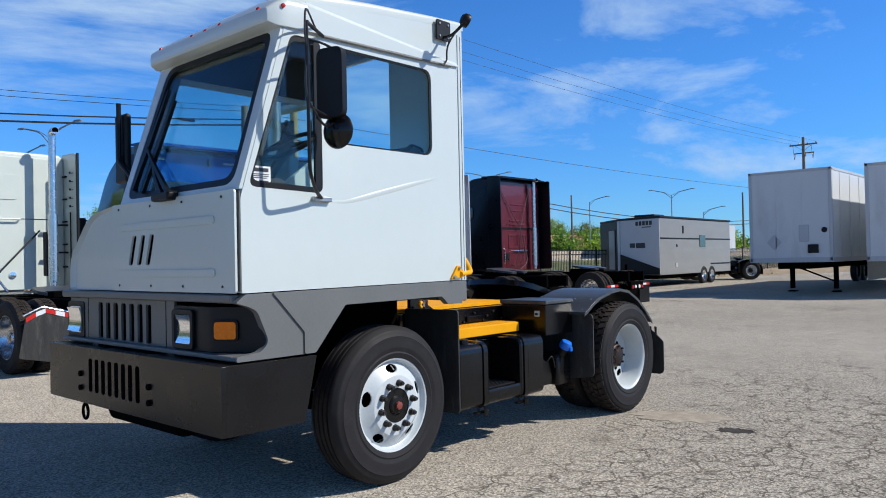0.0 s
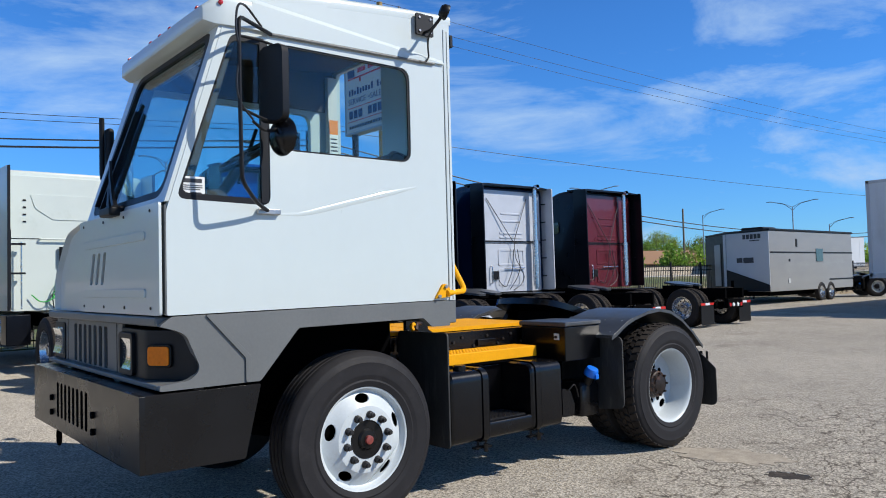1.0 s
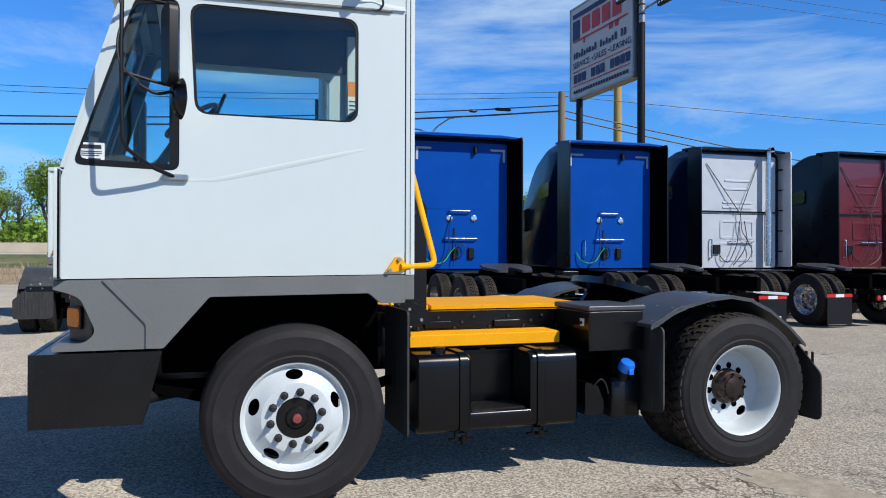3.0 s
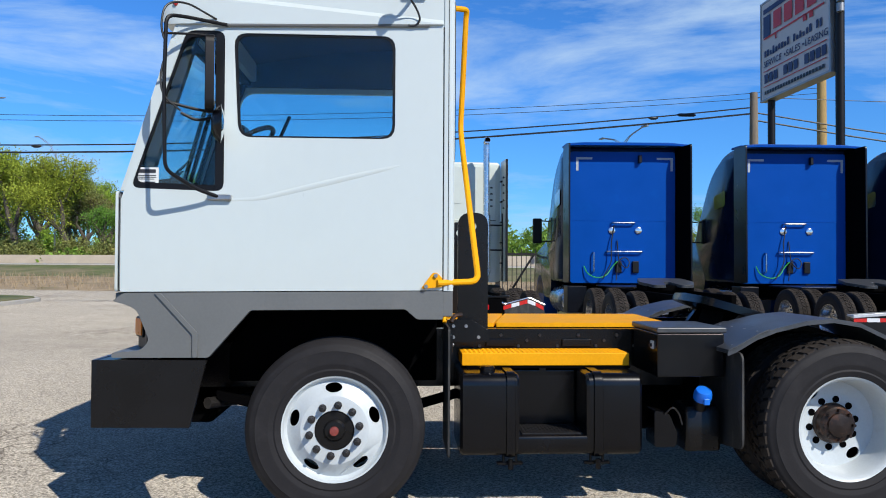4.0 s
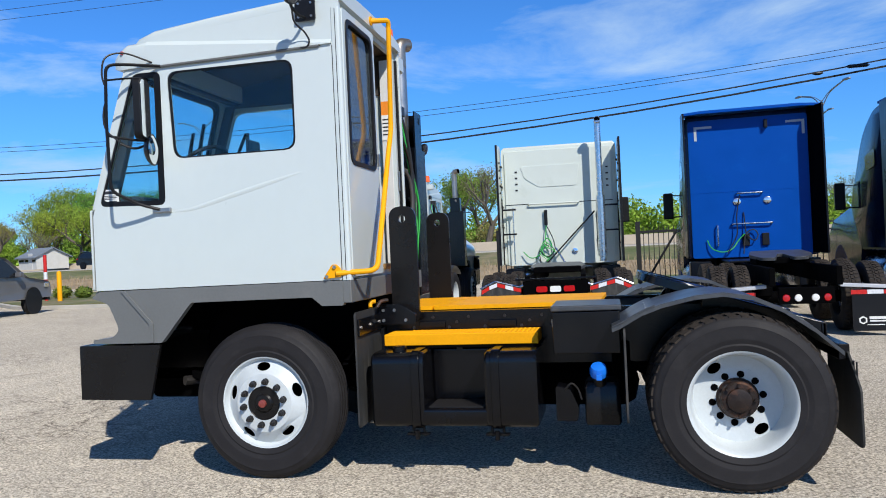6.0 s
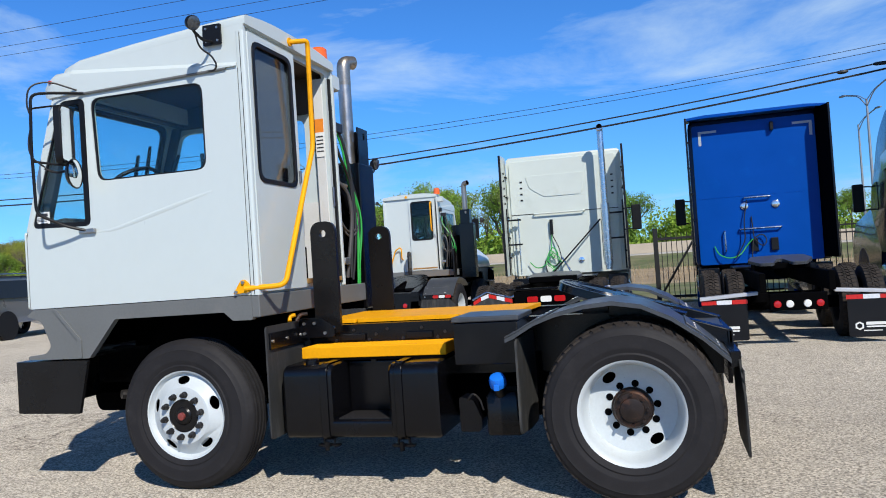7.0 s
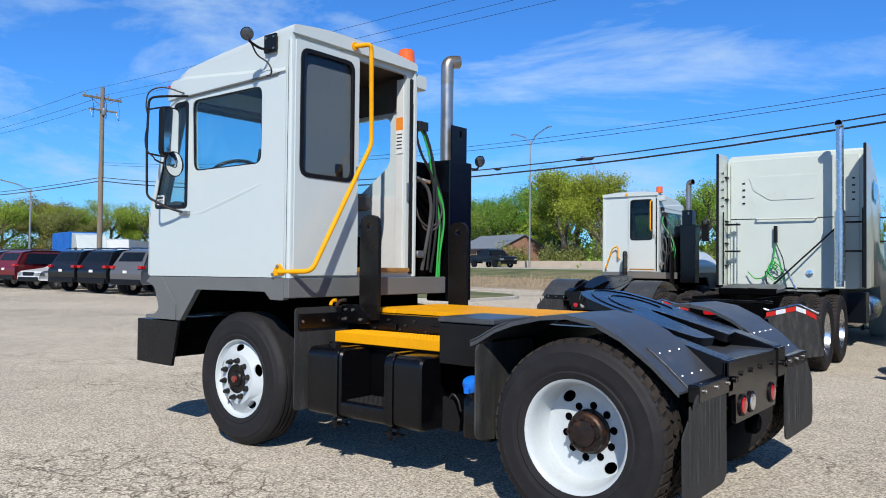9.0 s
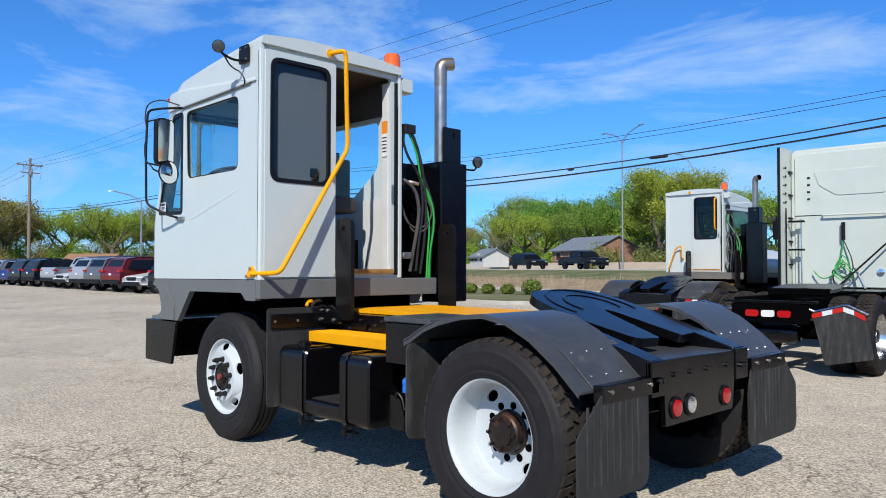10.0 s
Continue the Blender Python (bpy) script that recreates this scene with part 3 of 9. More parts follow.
    part("wiper_motor", box(bm_new(), -1.262, -1.195, 0.585, 0.785, 1.825, 1.875), TRIM, T, "", 0.012)
    # roof: skirt with visor, and raised cap
    def roof_ring(x, z0, ze, zc, yl, yr, rad):
        pts = rpoly([(yl, z0, 0.004), (yr, z0, 0.004), (yr, ze, rad), ((yl + yr) / 2 + 0.35, zc, 0.3), ((yl + yr) / 2 - 0.35, zc, 0.3), (yl, ze, rad)], 0.02, 5)
        return [(x, y, z) for y, z in pts]
    bm = bm_new()
    loft(bm, [roof_ring(-0.972, 2.805, 2.835, 2.840, 0.02, 1.31, 0.01), roof_ring(-0.965, 2.790, 2.870, 2.875, -0.005, 1.34, 0.03), roof_ring(-0.915, 2.770, 2.910, 2.920, -0.036, 1.360, 0.05), roof_ring(-0.85, 2.772, 2.945, 2.955, -0.044, 1.368, 0.05),
              roof_ring(-0.70, 2.776, 2.950, 2.955, -0.046, 1.370, 0.05)])
    part("roof_skirt", bm, WHITE, T, "white roof skirt with sun visor")
    for ya, yb, yc in ((-0.046, -0.002, -0.024), (1.370, 1.326, 1.348)):
        part("skirt_side", loft(bm_new(), [[(x, ya, z0), (x, yb, z0), (x, yb, z1), (x, yc, z1), (x, ya, z1 - 0.03)] for x, z0, z1 in ((-0.71, 2.776, 2.950), (0.60, 2.800, 2.833))]), WHITE, T)
        part("roof_side", loft(bm_new(), [[(x, ya + (yc - ya) * k, 2.79), (x, yb, 2.79), (x, yb, z1), (x, ya + (yc - ya) * k, z1)] for x, k, z1 in ((-0.71, 1.0, 2.945), (-0.2, 0.92, 3.012), (0.35, 0.84, 3.060), (0.66, 0.82, 3.080))]), WHITE, T)
    bm = bm_new()
    loft(bm, [roof_ring(-0.845, 2.90, 2.935, 2.940, 0.02, 1.31, 0.03), roof_ring(-0.78, 2.90, 2.985, 3.000, -0.010, 1.335, 0.06), roof_ring(-0.66, 2.93, 3.018, 3.085, -0.022, 1.345, 0.09), roof_ring(-0.2, 3.00, 3.065, 3.140, -0.026, 1.350, 0.09),
              roof_ring(0.35, 3.05, 3.112, 3.175, -0.028, 1.352, 0.06), roof_ring(0.63, 3.07, 3.132, 3.180, -0.028, 1.352, 0.05), roof_ring(0.675, 3.07, 3.132, 3.170, -0.028, 1.352, 0.05)])
    part("roof", bm, WHITE, T, "white moulded roof cap")
    bm = bm_new()
    tube(bm, [(-0.60, YL - 0.012, 2.770), (0.10, YL - 0.012, 2.782), (0.52, YL - 0.010, 2.792)], 0.008, 0.1)
    part("drip_rail", bm, GREY, T, "grey drip rail")
    for y in (0.10, 0.50, 0.66, 0.82, 1.22):
        part("marker_lamp", lathe(bm_new(), [(0.013, 0), (0.012, 0.010), (0.005, 0.014), (0, 0.014)], 12, Matrix.Translation((-0.950, y, 2.880)) @ Matrix.Rotation(radians(-50), 4, "Y")), REDLENS, T, "small clearance lamp")
    part("marker_lamp", lathe(bm_new(), [(0.013, 0), (0.012, 0.010), (0.005, 0.014), (0, 0.014)], 12, Matrix.Translation((-0.885, -0.040, 2.885)) @ Matrix.Rotation(radians(90), 4, "X")), REDLENS, T, "small clearance lamp")
    # back wall with the doorway, door slid open
    part("cab_back", sheet_x(bm_new(), rrect(YL + 0.03, YR, 1.300, 3.07, 0.01), [rrect(0.660, 1.262, 1.372, 3.03, 0.03)], 0.600, 0.632), WHITE, T, "", 0.004)
    D = part("sliding_door", sheet_x(bm_new(), rrect(0.004, 0.652, 1.318, 3.035, 0.02), [rrect(0.058, 0.585, 2.050, 2.975, 0.08)], 0.640, 0.668), WHITE, T, "white sliding door standing open", 0.006)
    w = part("door_window", sheet_x(bm_new(), rrect(0.056, 0.587, 2.048, 2.977, 0.08), [], 0.650, 0.655), GLASS_DARK, D, "dark tinted door window")
    w.visible_shadow = False
    part("window_seal", sheet_x(bm_new(), rrect(0.046, 0.597, 2.038, 2.987, 0.085), [rrect(0.078, 0.565, 2.070, 2.955, 0.07)], 0.656, 0.676), TRIM, D, "black rubber seal", 0.004)
    part("door_latch", box(bm_new(), 0.668, 0.684, 0.618, 0.645, 2.08, 2.17), STEEL, D, "", 0.004)
    bars("door_sticker", [(0, 0.075, 0, 0.075)], D, Matrix.Translation((0.6465, 0.42, 2.10)) @ Matrix(((0, 0, 1, 0), (1, 0, 0, 0), (0, 1, 0, 0), (0, 0, 0, 1))), LABEL_INK)
    part("door_track", box(bm_new(), 0.632, 0.650, 1.300, 1.330, 1.33, 3.00), TRIM, T, "dark door channel")
    part("door_post", box(bm_new(), 0.606, 0.664, 1.330, 1.364, 1.305, 3.03), WHITE, T, "", 0.006)
    part("door_jamb", box(bm_new(), 0.520, 0.600, 1.255, 1.300, 1.36, 3.00), WHITE_IN, T, "", 0.004)
    part("latch_plate", box(bm_new(), 0.634, 0.645, 1.268, 1.294, 1.95, 2.11), STEEL, T, "", 0.003)
    part("threshold", box(bm_new(), 0.560, 0.672, 0.655, 1.275, 1.345, 1.380), SILL, T, "worn tan door sill", 0.004)
    # interior
    part("cab_floor", box(bm_new(), -1.12, 0.60, 0.02, 1.31, 1.315, 1.345), DARK, T)
    part("headliner", box(bm_new(), -0.80, -0.74, 0.02, 1.31, 2.752, 2.90), SEAT, T, "dark grey header panel")
    part("roof_lining", loft(bm_new(), [[(x, 0.004, z), (x, 1.322, z), (x, 1.322, z + 0.008), (x, 0.004, z + 0.008)] for x, z in ((-0.78, 2.890), (-0.66, 2.915), (-0.2, 2.985), (0.35, 3.035), (0.63, 3.055))]), LINING, T, "dark brown headliner")
    for yy in (0.018, 1.300):
        part("upper_lining", loft(bm_new(), [[(x, yy, 2.735), (x, yy + 0.012, 2.735), (x, yy + 0.012, z), (x, yy, z)] for x, z in ((-0.78, 2.89), (-0.2, 2.985), (0.597, 3.05))]), LINING, T, "dark brown side lining")
    part("inner_wall", box(bm_new(), -1.10, 0.595, 1.300, 1.312, 1.345, 2.00), WHITE_IN, T)
    part("dashboard", loft(bm_new(), [[(x, y, z) for x, z in rpoly([(-1.12, 1.40), (-0.80, 1.40), (-0.78, 1.84), (-0.86, 1.93), (-1.12, 1.90)], 0.04)] for y in (0.03, 1.29)]), SEAT, T, "dark grey dashboard")
    bm = bm_new()
    tube(bm, [(-0.555 + 0.19 * math.sin(a) * 0.70, 0.38 + 0.215 * math.cos(a), 2.180 + 0.20 * math.sin(a) * 0.45) for a in [2 * math.pi * k / 28 for k in range(29)]], 0.015, 0)
    rod(bm, (-0.555, 0.17, 2.180), (-0.555, 0.59, 2.180), 0.014)
    rod(bm, (-0.555, 0.38, 2.180), (-0.84, 0.42, 1.75), 0.03)
    part("steering_wheel", bm, TRIM, T, "black steering wheel")
    part("control_lever", rod(bm_new(), (-0.50, 0.62, 2.05), (-0.36, 0.66, 2.40), 0.012), TRIM, T)
    seat = rpoly([(0.0, 1.62), (0.42, 1.58), (0.46, 1.70), (0.42, 1.78), (0.02, 1.80)], 0.05)
    part("seat_cushion", loft(bm_new(), [[(x - 0.15, y, z) for x, z in seat] for y in (0.17, 0.20, 0.64, 0.67)]), SEAT, T, "grey vinyl driver's seat")
    back = rpoly([(0.24, 1.75), (0.36, 1.75), (0.46, 2.24), (0.36, 2.27), (0.30, 2.22)], 0.05)
    part("seat_back", loft(bm_new(), [[(x, 0.42 + (y - 0.42) * k, 1.75 + (z - 1.75) * (1 if k < 1 else 0.97)) for x, z in back] for y, k in ((0.16, 0.85), (0.16, 1.0), (0.68, 1.0), (0.68, 0.85))]), SEAT, T, "grey vinyl seat back")
    part("step_box", box(bm_new(), 0.18, 0.50, 0.70, 1.02, 1.345, 1.63), DARK, T, "black box on the cab floor", 0.01)
    part("armrest", box(bm_new(), 0.02, 0.42, 0.70, 1.08, 1.86, 2.00), SEAT, T, "grey armrest console", 0.04)
    part("seat_base", box(bm_new(), -0.10, 0.25, 0.24, 0.60, 1.345, 1.60), DARK, T)
    # labels
    mt = Matrix.Translation((0.525, 1.250, 2.36)) @ Matrix(((1, 0, 0, 0), (0, 0, -1, 0), (0, 1, 0, 0), (0, 0, 0, 1)))
    bars("notice_label", [(0.0, 0.075, 0.0, 0.20)], T, mt, LABEL_WHITE, "white notice label with orange head")
    bars("notice_head", [(0.0, 0.075, 0.20, 0.31)], T, mt, LABEL_ORANGE)
    bars("notice_print", [(0.008, 0.067, 0.16 - 0.03 * k, 0.17 - 0.03 * k) for k in range(5)], T, mt @ Matrix.Translation((0, 0, 0.002)), LABEL_INK)
    mq = Matrix.Translation((-1.098, YL + 0.010, 1.872)) @ Matrix(((1, 0, 0, 0), (0, 0, -1, 0), (0, 1, 0, 0), (0, 0, 0, 1)))
    bars("dealer_sticker", [(0, 0.125, 0, 0.105)], T, mq, LABEL_WHITE, "white dealer sticker in the glass")
    bars("sticker_print", [(0.014, 0.110, 0.074, 0.094), (0.012, 0.112, 0.058, 0.062), (0.012, 0.112, 0.048, 0.052), (0.012, 0.100, 0.038, 0.042), (0.050, 0.108, 0.010, 0.026)], T, mq @ Matrix.Translation((0, 0, 0.002)), LABEL_INK)
    # grey lower body
    sk = rpoly([(-1.212, 1.240), (-1.150, 1.284), (0.605, 1.299), (0.605, 1.140), (0.460, 1.140), (0.394, 1.197), (-0.462, 1.190), (-0.690, 0.928), (-1.212, 0.928),
                (-1.212, 0.955), (-1.060, 0.968, 0.03), (-1.008, 1.020, 0.04), (-1.080, 1.190, 0.05), (-1.130, 1.216, 0.03)], 0.012)
    part("lower_skirt", sheet_y(bm_new(), sk, [], YL - 0.002, YL + 0.045), GREY, T, "grey moulded lower body side", 0.006)
    st = [(-0.985, 1.286), (-0.950, 1.286), (-0.745, 1.062), (-0.745, 0.930), (-0.775, 0.930), (-0.775, 1.055)]
    part("skirt_rib", sheet_y(bm_new(), rpoly(st, 0.012), [], YL - 0.012, YL), GREY, T, "", 0.004)
    part("lower_skirt", sheet_y(bm_new(), sk, [], 2.06, 2.10), GREY, T)
    part("rear_skirt", box(bm_new(), 0.600, 0.660, YL, 1.79, 1.155, 1.302), GREY, T, "grey rear sill", 0.008)
    gs = [rrect(0.990 + 0.114 * k, 1.058 + 0.114 * k, 0.962, 1.205, 0.018) for k in range(7)]
    part("grille", sheet_x(bm_new(), rrect(0.700, 2.20, 0.940, 1.250, 0.01), gs, -1.164, -1.148), GREY, T, "grey front panel with vertical grille slots", 0.005)
    # added sheet, coloured as the darkness seen between the grille slots
    part("grille_shade_sheet", box(bm_new(), -1.112, -1.106, 0.66, 2.15, 0.94, 1.24), DARK, T)
    part("front_lip", box(bm_new(), -1.215, -1.13, YL + 0.045, 2.235, 1.236, 1.284), GREY, T, "", 0.012)
    part("front_lip", box(bm_new(), -1.215, -1.05, YL + 0.045, 2.235, 0.928, 0.956), GREY, T, "", 0.008)
    for y in (0.80, 1.90):
        part("panel_seam", box(bm_new(), -1.1665, -1.163, y, y + 0.006, 0.955, 1.236), TRIM, T)
    # lamps, wrapped round the corner
    plan = [(0.705, -1.168), (0.45, -1.170), (0.31, -1.174), (0.26, -1.166), (0.13, -1.085), (0.03, -1.050), (-0.012, -1.030), (-0.026, -0.992)]
    secs = []
    for i, (y, x) in enumerate(plan):
        zt, zb = (1.212, 0.955) if i < 5 else ((1.212, 0.960), (1.190, 0.968), (1.060, 0.985))[i - 5]
        secs.append([(x, y, zb), (x, y, zt), (x + 0.03, y + 0.012, zt), (x + 0.03, y + 0.012, zb)])
    part("lamp_bezel", loft(bm_new(), secs), TRIM, T, "black headlamp surround wrapping the corner", 0.006)
    part("headlamp", sheet_x(bm_new(), rrect(0.478, 0.668, 0.985, 1.165, 0.025), [], -1.168, -1.160), CLEARLENS, T, "square headlamp", 0.003)
    lamp_dish(T, 0.573, 1.075, -1.168)
    part("lamp_rim", sheet_x(bm_new(), rrect(0.455, 0.692, 0.962, 1.190, 0.03), [rrect(0.484, 0.662, 0.991, 1.159, 0.025)], -1.190, -1.166), TRIM, T, "", 0.004)
    mk = Matrix.Translation((-1.128, 0.200, 1.080)) @ Matrix.Rotation(radians(33), 4, "Z")
    part("turn_lamp", sheet_x(bm_new(), rrect(-0.064, 0.064, -0.048, 0.048, 0.020), [], -0.020, 0.006), AMBER, T, "amber turn lamp", 0.008).matrix_basis = mk
    part("lamp_rim", sheet_x(bm_new(), rrect(-0.076, 0.076, -0.059, 0.059, 0.026), [rrect(-0.063, 0.063, -0.047, 0.047, 0.019)], -0.014, 0.006), TRIM, T, "", 0.003).matrix_basis = mk
    part("lamp_bezel", sheet_x(bm_new(), rrect(1.96, 2.235, 0.950, 1.205, 0.03), [], -1.172, -1.148), TRIM, T, "", 0.006)
    part("headlamp", sheet_x(bm_new(), rrect(1.995, 2.185, 0.985, 1.170, 0.025), [], -1.178, -1.170), CLEARLENS, T, "square headlamp", 0.003)
    lamp_dish(T, 2.090, 1.078, -1.178)
    # bumper
    bs = [rrect(0.850 + 0.0935 * k, 0.905 + 0.0935 * k, 0.632, 0.850, 0.02) for k in range(8)]
    B = part("bumper", sheet_x(bm_new(), rrect(-0.045, 2.205, 0.550, 0.918, 0.006), bs, -1.312, -1.285), BLACK_FLAT, T, "wide black steel bumper with vertical slots", 0.012)
    for y0, y1 in ((-0.045, -0.020), (2.180, 2.205)):
        part("bumper_end", sheet_y(bm_new(), rpoly([(-1.285, 0.550), (-0.785, 0.546), (-0.695, 0.915), (-1.285, 0.918)], 0.006), [], y0, y1), BLACK_FLAT, B, "", 0.016)
    part("bumper_top", box(bm_new(), -1.284, -1.02, -0.020, 2.180, 0.895, 0.917), BLACK_FLAT, B, "", 0.006)
    # same near-black sheet for the shade behind the bumper slots
    part("slot_shade_sheet", box(bm_new(), -1.262, -1.256, 0.76, 1.66, 0.58, 0.88), DARK, B)
    for y in (1.675, 0.730):
        for z in (0.650, 0.742):
            part("bolt", rod(bm_new(), (-1.312, y, z), (-1.326, y, z), 0.019, 8), DARK, B)
    part("tow_beam", loft(bm_new(), [[(x, y, z) for x, z in rpoly([(-1.20, 0.44), (-0.80, 0.44), (-0.80, 0.58), (-1.24, 0.58)], 0.05)] for y in (0.62, 1.48)]), DARK, T)
    bm = bm_new()
    tube(bm, [(-1.26, 1.74 + 0.04 * math.cos(a), 0.475 + 0.05 * math.sin(a)) for a in [2 * math.pi * k / 14 for k in range(15)]], 0.010, 0)
    rod(bm, (-1.26, 1.74, 0.525), (-1.24, 1.74, 0.60), 0.014)
    part("tow_ring", bm, DARK, T, "small steel tow ring")
    # mirrors on the left
    bm = bm_new()
    tube(bm, [(-0.60, -0.036, 2.772), (-0.80, -0.16, 2.775), (-0.875, -0.235, 2.76), (-0.880, -0.245, 2.40), (-0.872, -0.240, 1.94), (-0.74, -0.12, 1.85), (-0.63, -0.040, 1.812)], 0.0105, 0.05)
    tube(bm, [(-0.875, -0.238, 2.30), (-0.74, -0.20, 2.27), (-0.655, -0.175, 2.26)], 0.008, 0.05)
    tube(bm, [(-0.875, -0.240, 2.66), (-0.74, -0.20, 2.67), (-0.655, -0.178, 2.665)], 0.007, 0.05)
    tube(bm, [(-0.80, -0.22, 2.245), (-0.72, -0.19, 2.205), (-0.64, -0.17, 2.235), (-0.61, -0.16, 2.22)], 0.008, 0.06)
    A = part("mirror_arm", bm, TRIM, T, "black tubular mirror arm")
    part("arm_bracket", box(bm_new(), -0.70, -0.57, -0.058, -0.030, 1.797, 1.828), STEEL, A, "", 0.006)
    bm = bm_new()
    tube(bm, [(-0.66, -0.045, 2.80), (-0.80, -0.15, 2.86), (-0.885, -0.24, 2.82), (-0.90, -0.25, 2.68), (-0.865, -0.235, 2.58), (-0.90, -0.25, 2.45), (-0.89, -0.25, 2.33), (-0.80, -0.22, 2.255)], 0.006, 0.07)
    part("mirror_cable", bm, BLACK_HOSE, A)
    mh = Matrix.Translation((-0.650, -0.178, 2.462)) @ Matrix.Rotation(radians(14), 4, "Z")
    part("mirror_head", sheet_x(bm_new(), rrect(-0.090, 0.090, -0.200, 0.200, 0.05), [], -0.035, 0.012), TRIM, A, "black rectangular mirror housing", 0.012).matrix_basis = mh
    part("mirror_glass", sheet_x(bm_new(), rrect(-0.078, 0.078, -0.188, 0.188, 0.04), [], 0.0125, 0.0145), MIRROR, A, "flat mirror glass").matrix_basis = mh
    mc = Matrix.Translation((-0.612, -0.165, 2.198)) @ Matrix.Rotation(radians(14), 4, "Z") @ AX_X
    part("convex_mirror", lathe(bm_new(), [(0.0, -0.045), (0.04, -0.040), (0.080, -0.022), (0.100, 0.0), (0.104, 0.008), (0.098, 0.012)], 32), BLACK, A, "round convex mirror shell").matrix_basis = mc
    part("convex_glass", lathe(bm_new(), [(0.098, 0.010), (0.070, 0.021), (0.035, 0.028), (0.0, 0.030)], 32), MIRROR, A).matrix_basis = mc
    bm = bm_new()
    tube(bm, [(-0.93, 1.40, 1.86), (-0.95, 1.86, 2.20), (-0.95, 1.86, 2.62)], 0.018, 0.04)
    A2 = part("mirror_arm", bm, TRIM, T, "black tubular mirror arm")
    part("mirror_head", box(bm_new(), -0.93, -0.88, 1.80, 1.98, 2.05, 2.55), TRIM, A2, "", 0.02)
    # work lamp on the roof edge
    L = part("lamp_bracket", sheet_y(bm_new(), rrect(0.375, 0.510, 2.955, 3.090, 0.01), [], -0.056, -0.042), TRIM, T, "black bracket plate", 0.003)
    for x in (0.40, 0.485):
        for z in (2.98, 3.065):
            part("bolt", rod(bm_new(), (x, -0.056, z), (x, -0.062, z), 0.008, 8), STEEL, L)
    part("lamp_stalk", tube(bm_new(), [(0.44, -0.05, 2.975), (0.43, -0.13, 2.965), (0.42, -0.22, 3.00), (0.43, -0.25, 3.03)], 0.010, 0.04), TRIM, L)
    mw = look((0.435, -0.258, 3.045), (1.6, -0.75, 2.6)) @ Matrix.Rotation(radians(180), 4, "X")
    part("work_lamp", lathe(bm_new(), [(0.0, -0.030), (0.030, -0.028), (0.044, -0.012), (0.048, 0.012), (0.046, 0.020)], 24), TRIM, L, "round black work lamp").matrix_basis = mw
    part("lamp_lens", lathe(bm_new(), [(0.044, 0.021), (0.030, 0.026), (0.0, 0.028)], 24), LAMP_GLASS, L).matrix_basis = mw
    part("lamp_cable", tube(bm_new(), [(0.42, -0.21, 3.00), (0.40, -0.14, 2.92), (0.445, -0.075, 2.88), (0.47, -0.055, 2.82), (0.44, -0.045, 2.785), (0.40, -0.045, 2.79)], 0.006, 0.05), BLACK_HOSE, L)
    # rear lamps, beacon
    part("beacon", lathe(bm_new(), [(0.082, 0.0), (0.082, 0.02), (0.076, 0.022), (0.070, 0.135), (0.056, 0.148), (0.0, 0.150)], 28, Matrix.Translation((0.555, 1.338, 3.125))), BEACON, T, "orange beacon")
    part("back_lamp", loft(bm_new(), [[(x, y, z) for y, z in rrect(1.372, 1.50 - k, 2.93 + k, 3.06 - k, 0.02)] for x, k in ((0.52, 0.03), (0.55, 0.0), (0.64, 0.0), (0.66, 0.01))]), WHITE, T, "white work lamp housing")
    # yellow climbing rail
    part("grab_rail", tube(bm_new(), [(0.670, 0.585, 3.110), (0.790, 0.640, 3.118), (0.785, 0.660, 3.080), (0.755, 0.705, 2.345), (0.765, 0.560, 2.125), (0.812, 0.050, 1.352), (0.570, -0.052, 1.345)], 0.018, 0.06, 10), YELLOW, T, "yellow bent-tube climbing rail")
    RF = part("rail_foot", sheet_y(bm_new(), rpoly([(0.480, 1.312), (0.600, 1.322), (0.600, 1.372), (0.570, 1.402), (0.545, 1.402)], 0.012), [], -0.048, -0.030), YELLOW, T, "yellow bolted rail foot", 0.004)
    for x, z in ((0.508, 1.326), (0.562, 1.386)):
        part("bolt", rod(bm_new(), (x, -0.048, z), (x, -0.060, z), 0.012, 6), STEEL, RF)
    part("rail_foot", rod(bm_new(), (0.668, 0.585, 3.110), (0.684, 0.585, 3.110), 0.032, 14), YELLOW, T)


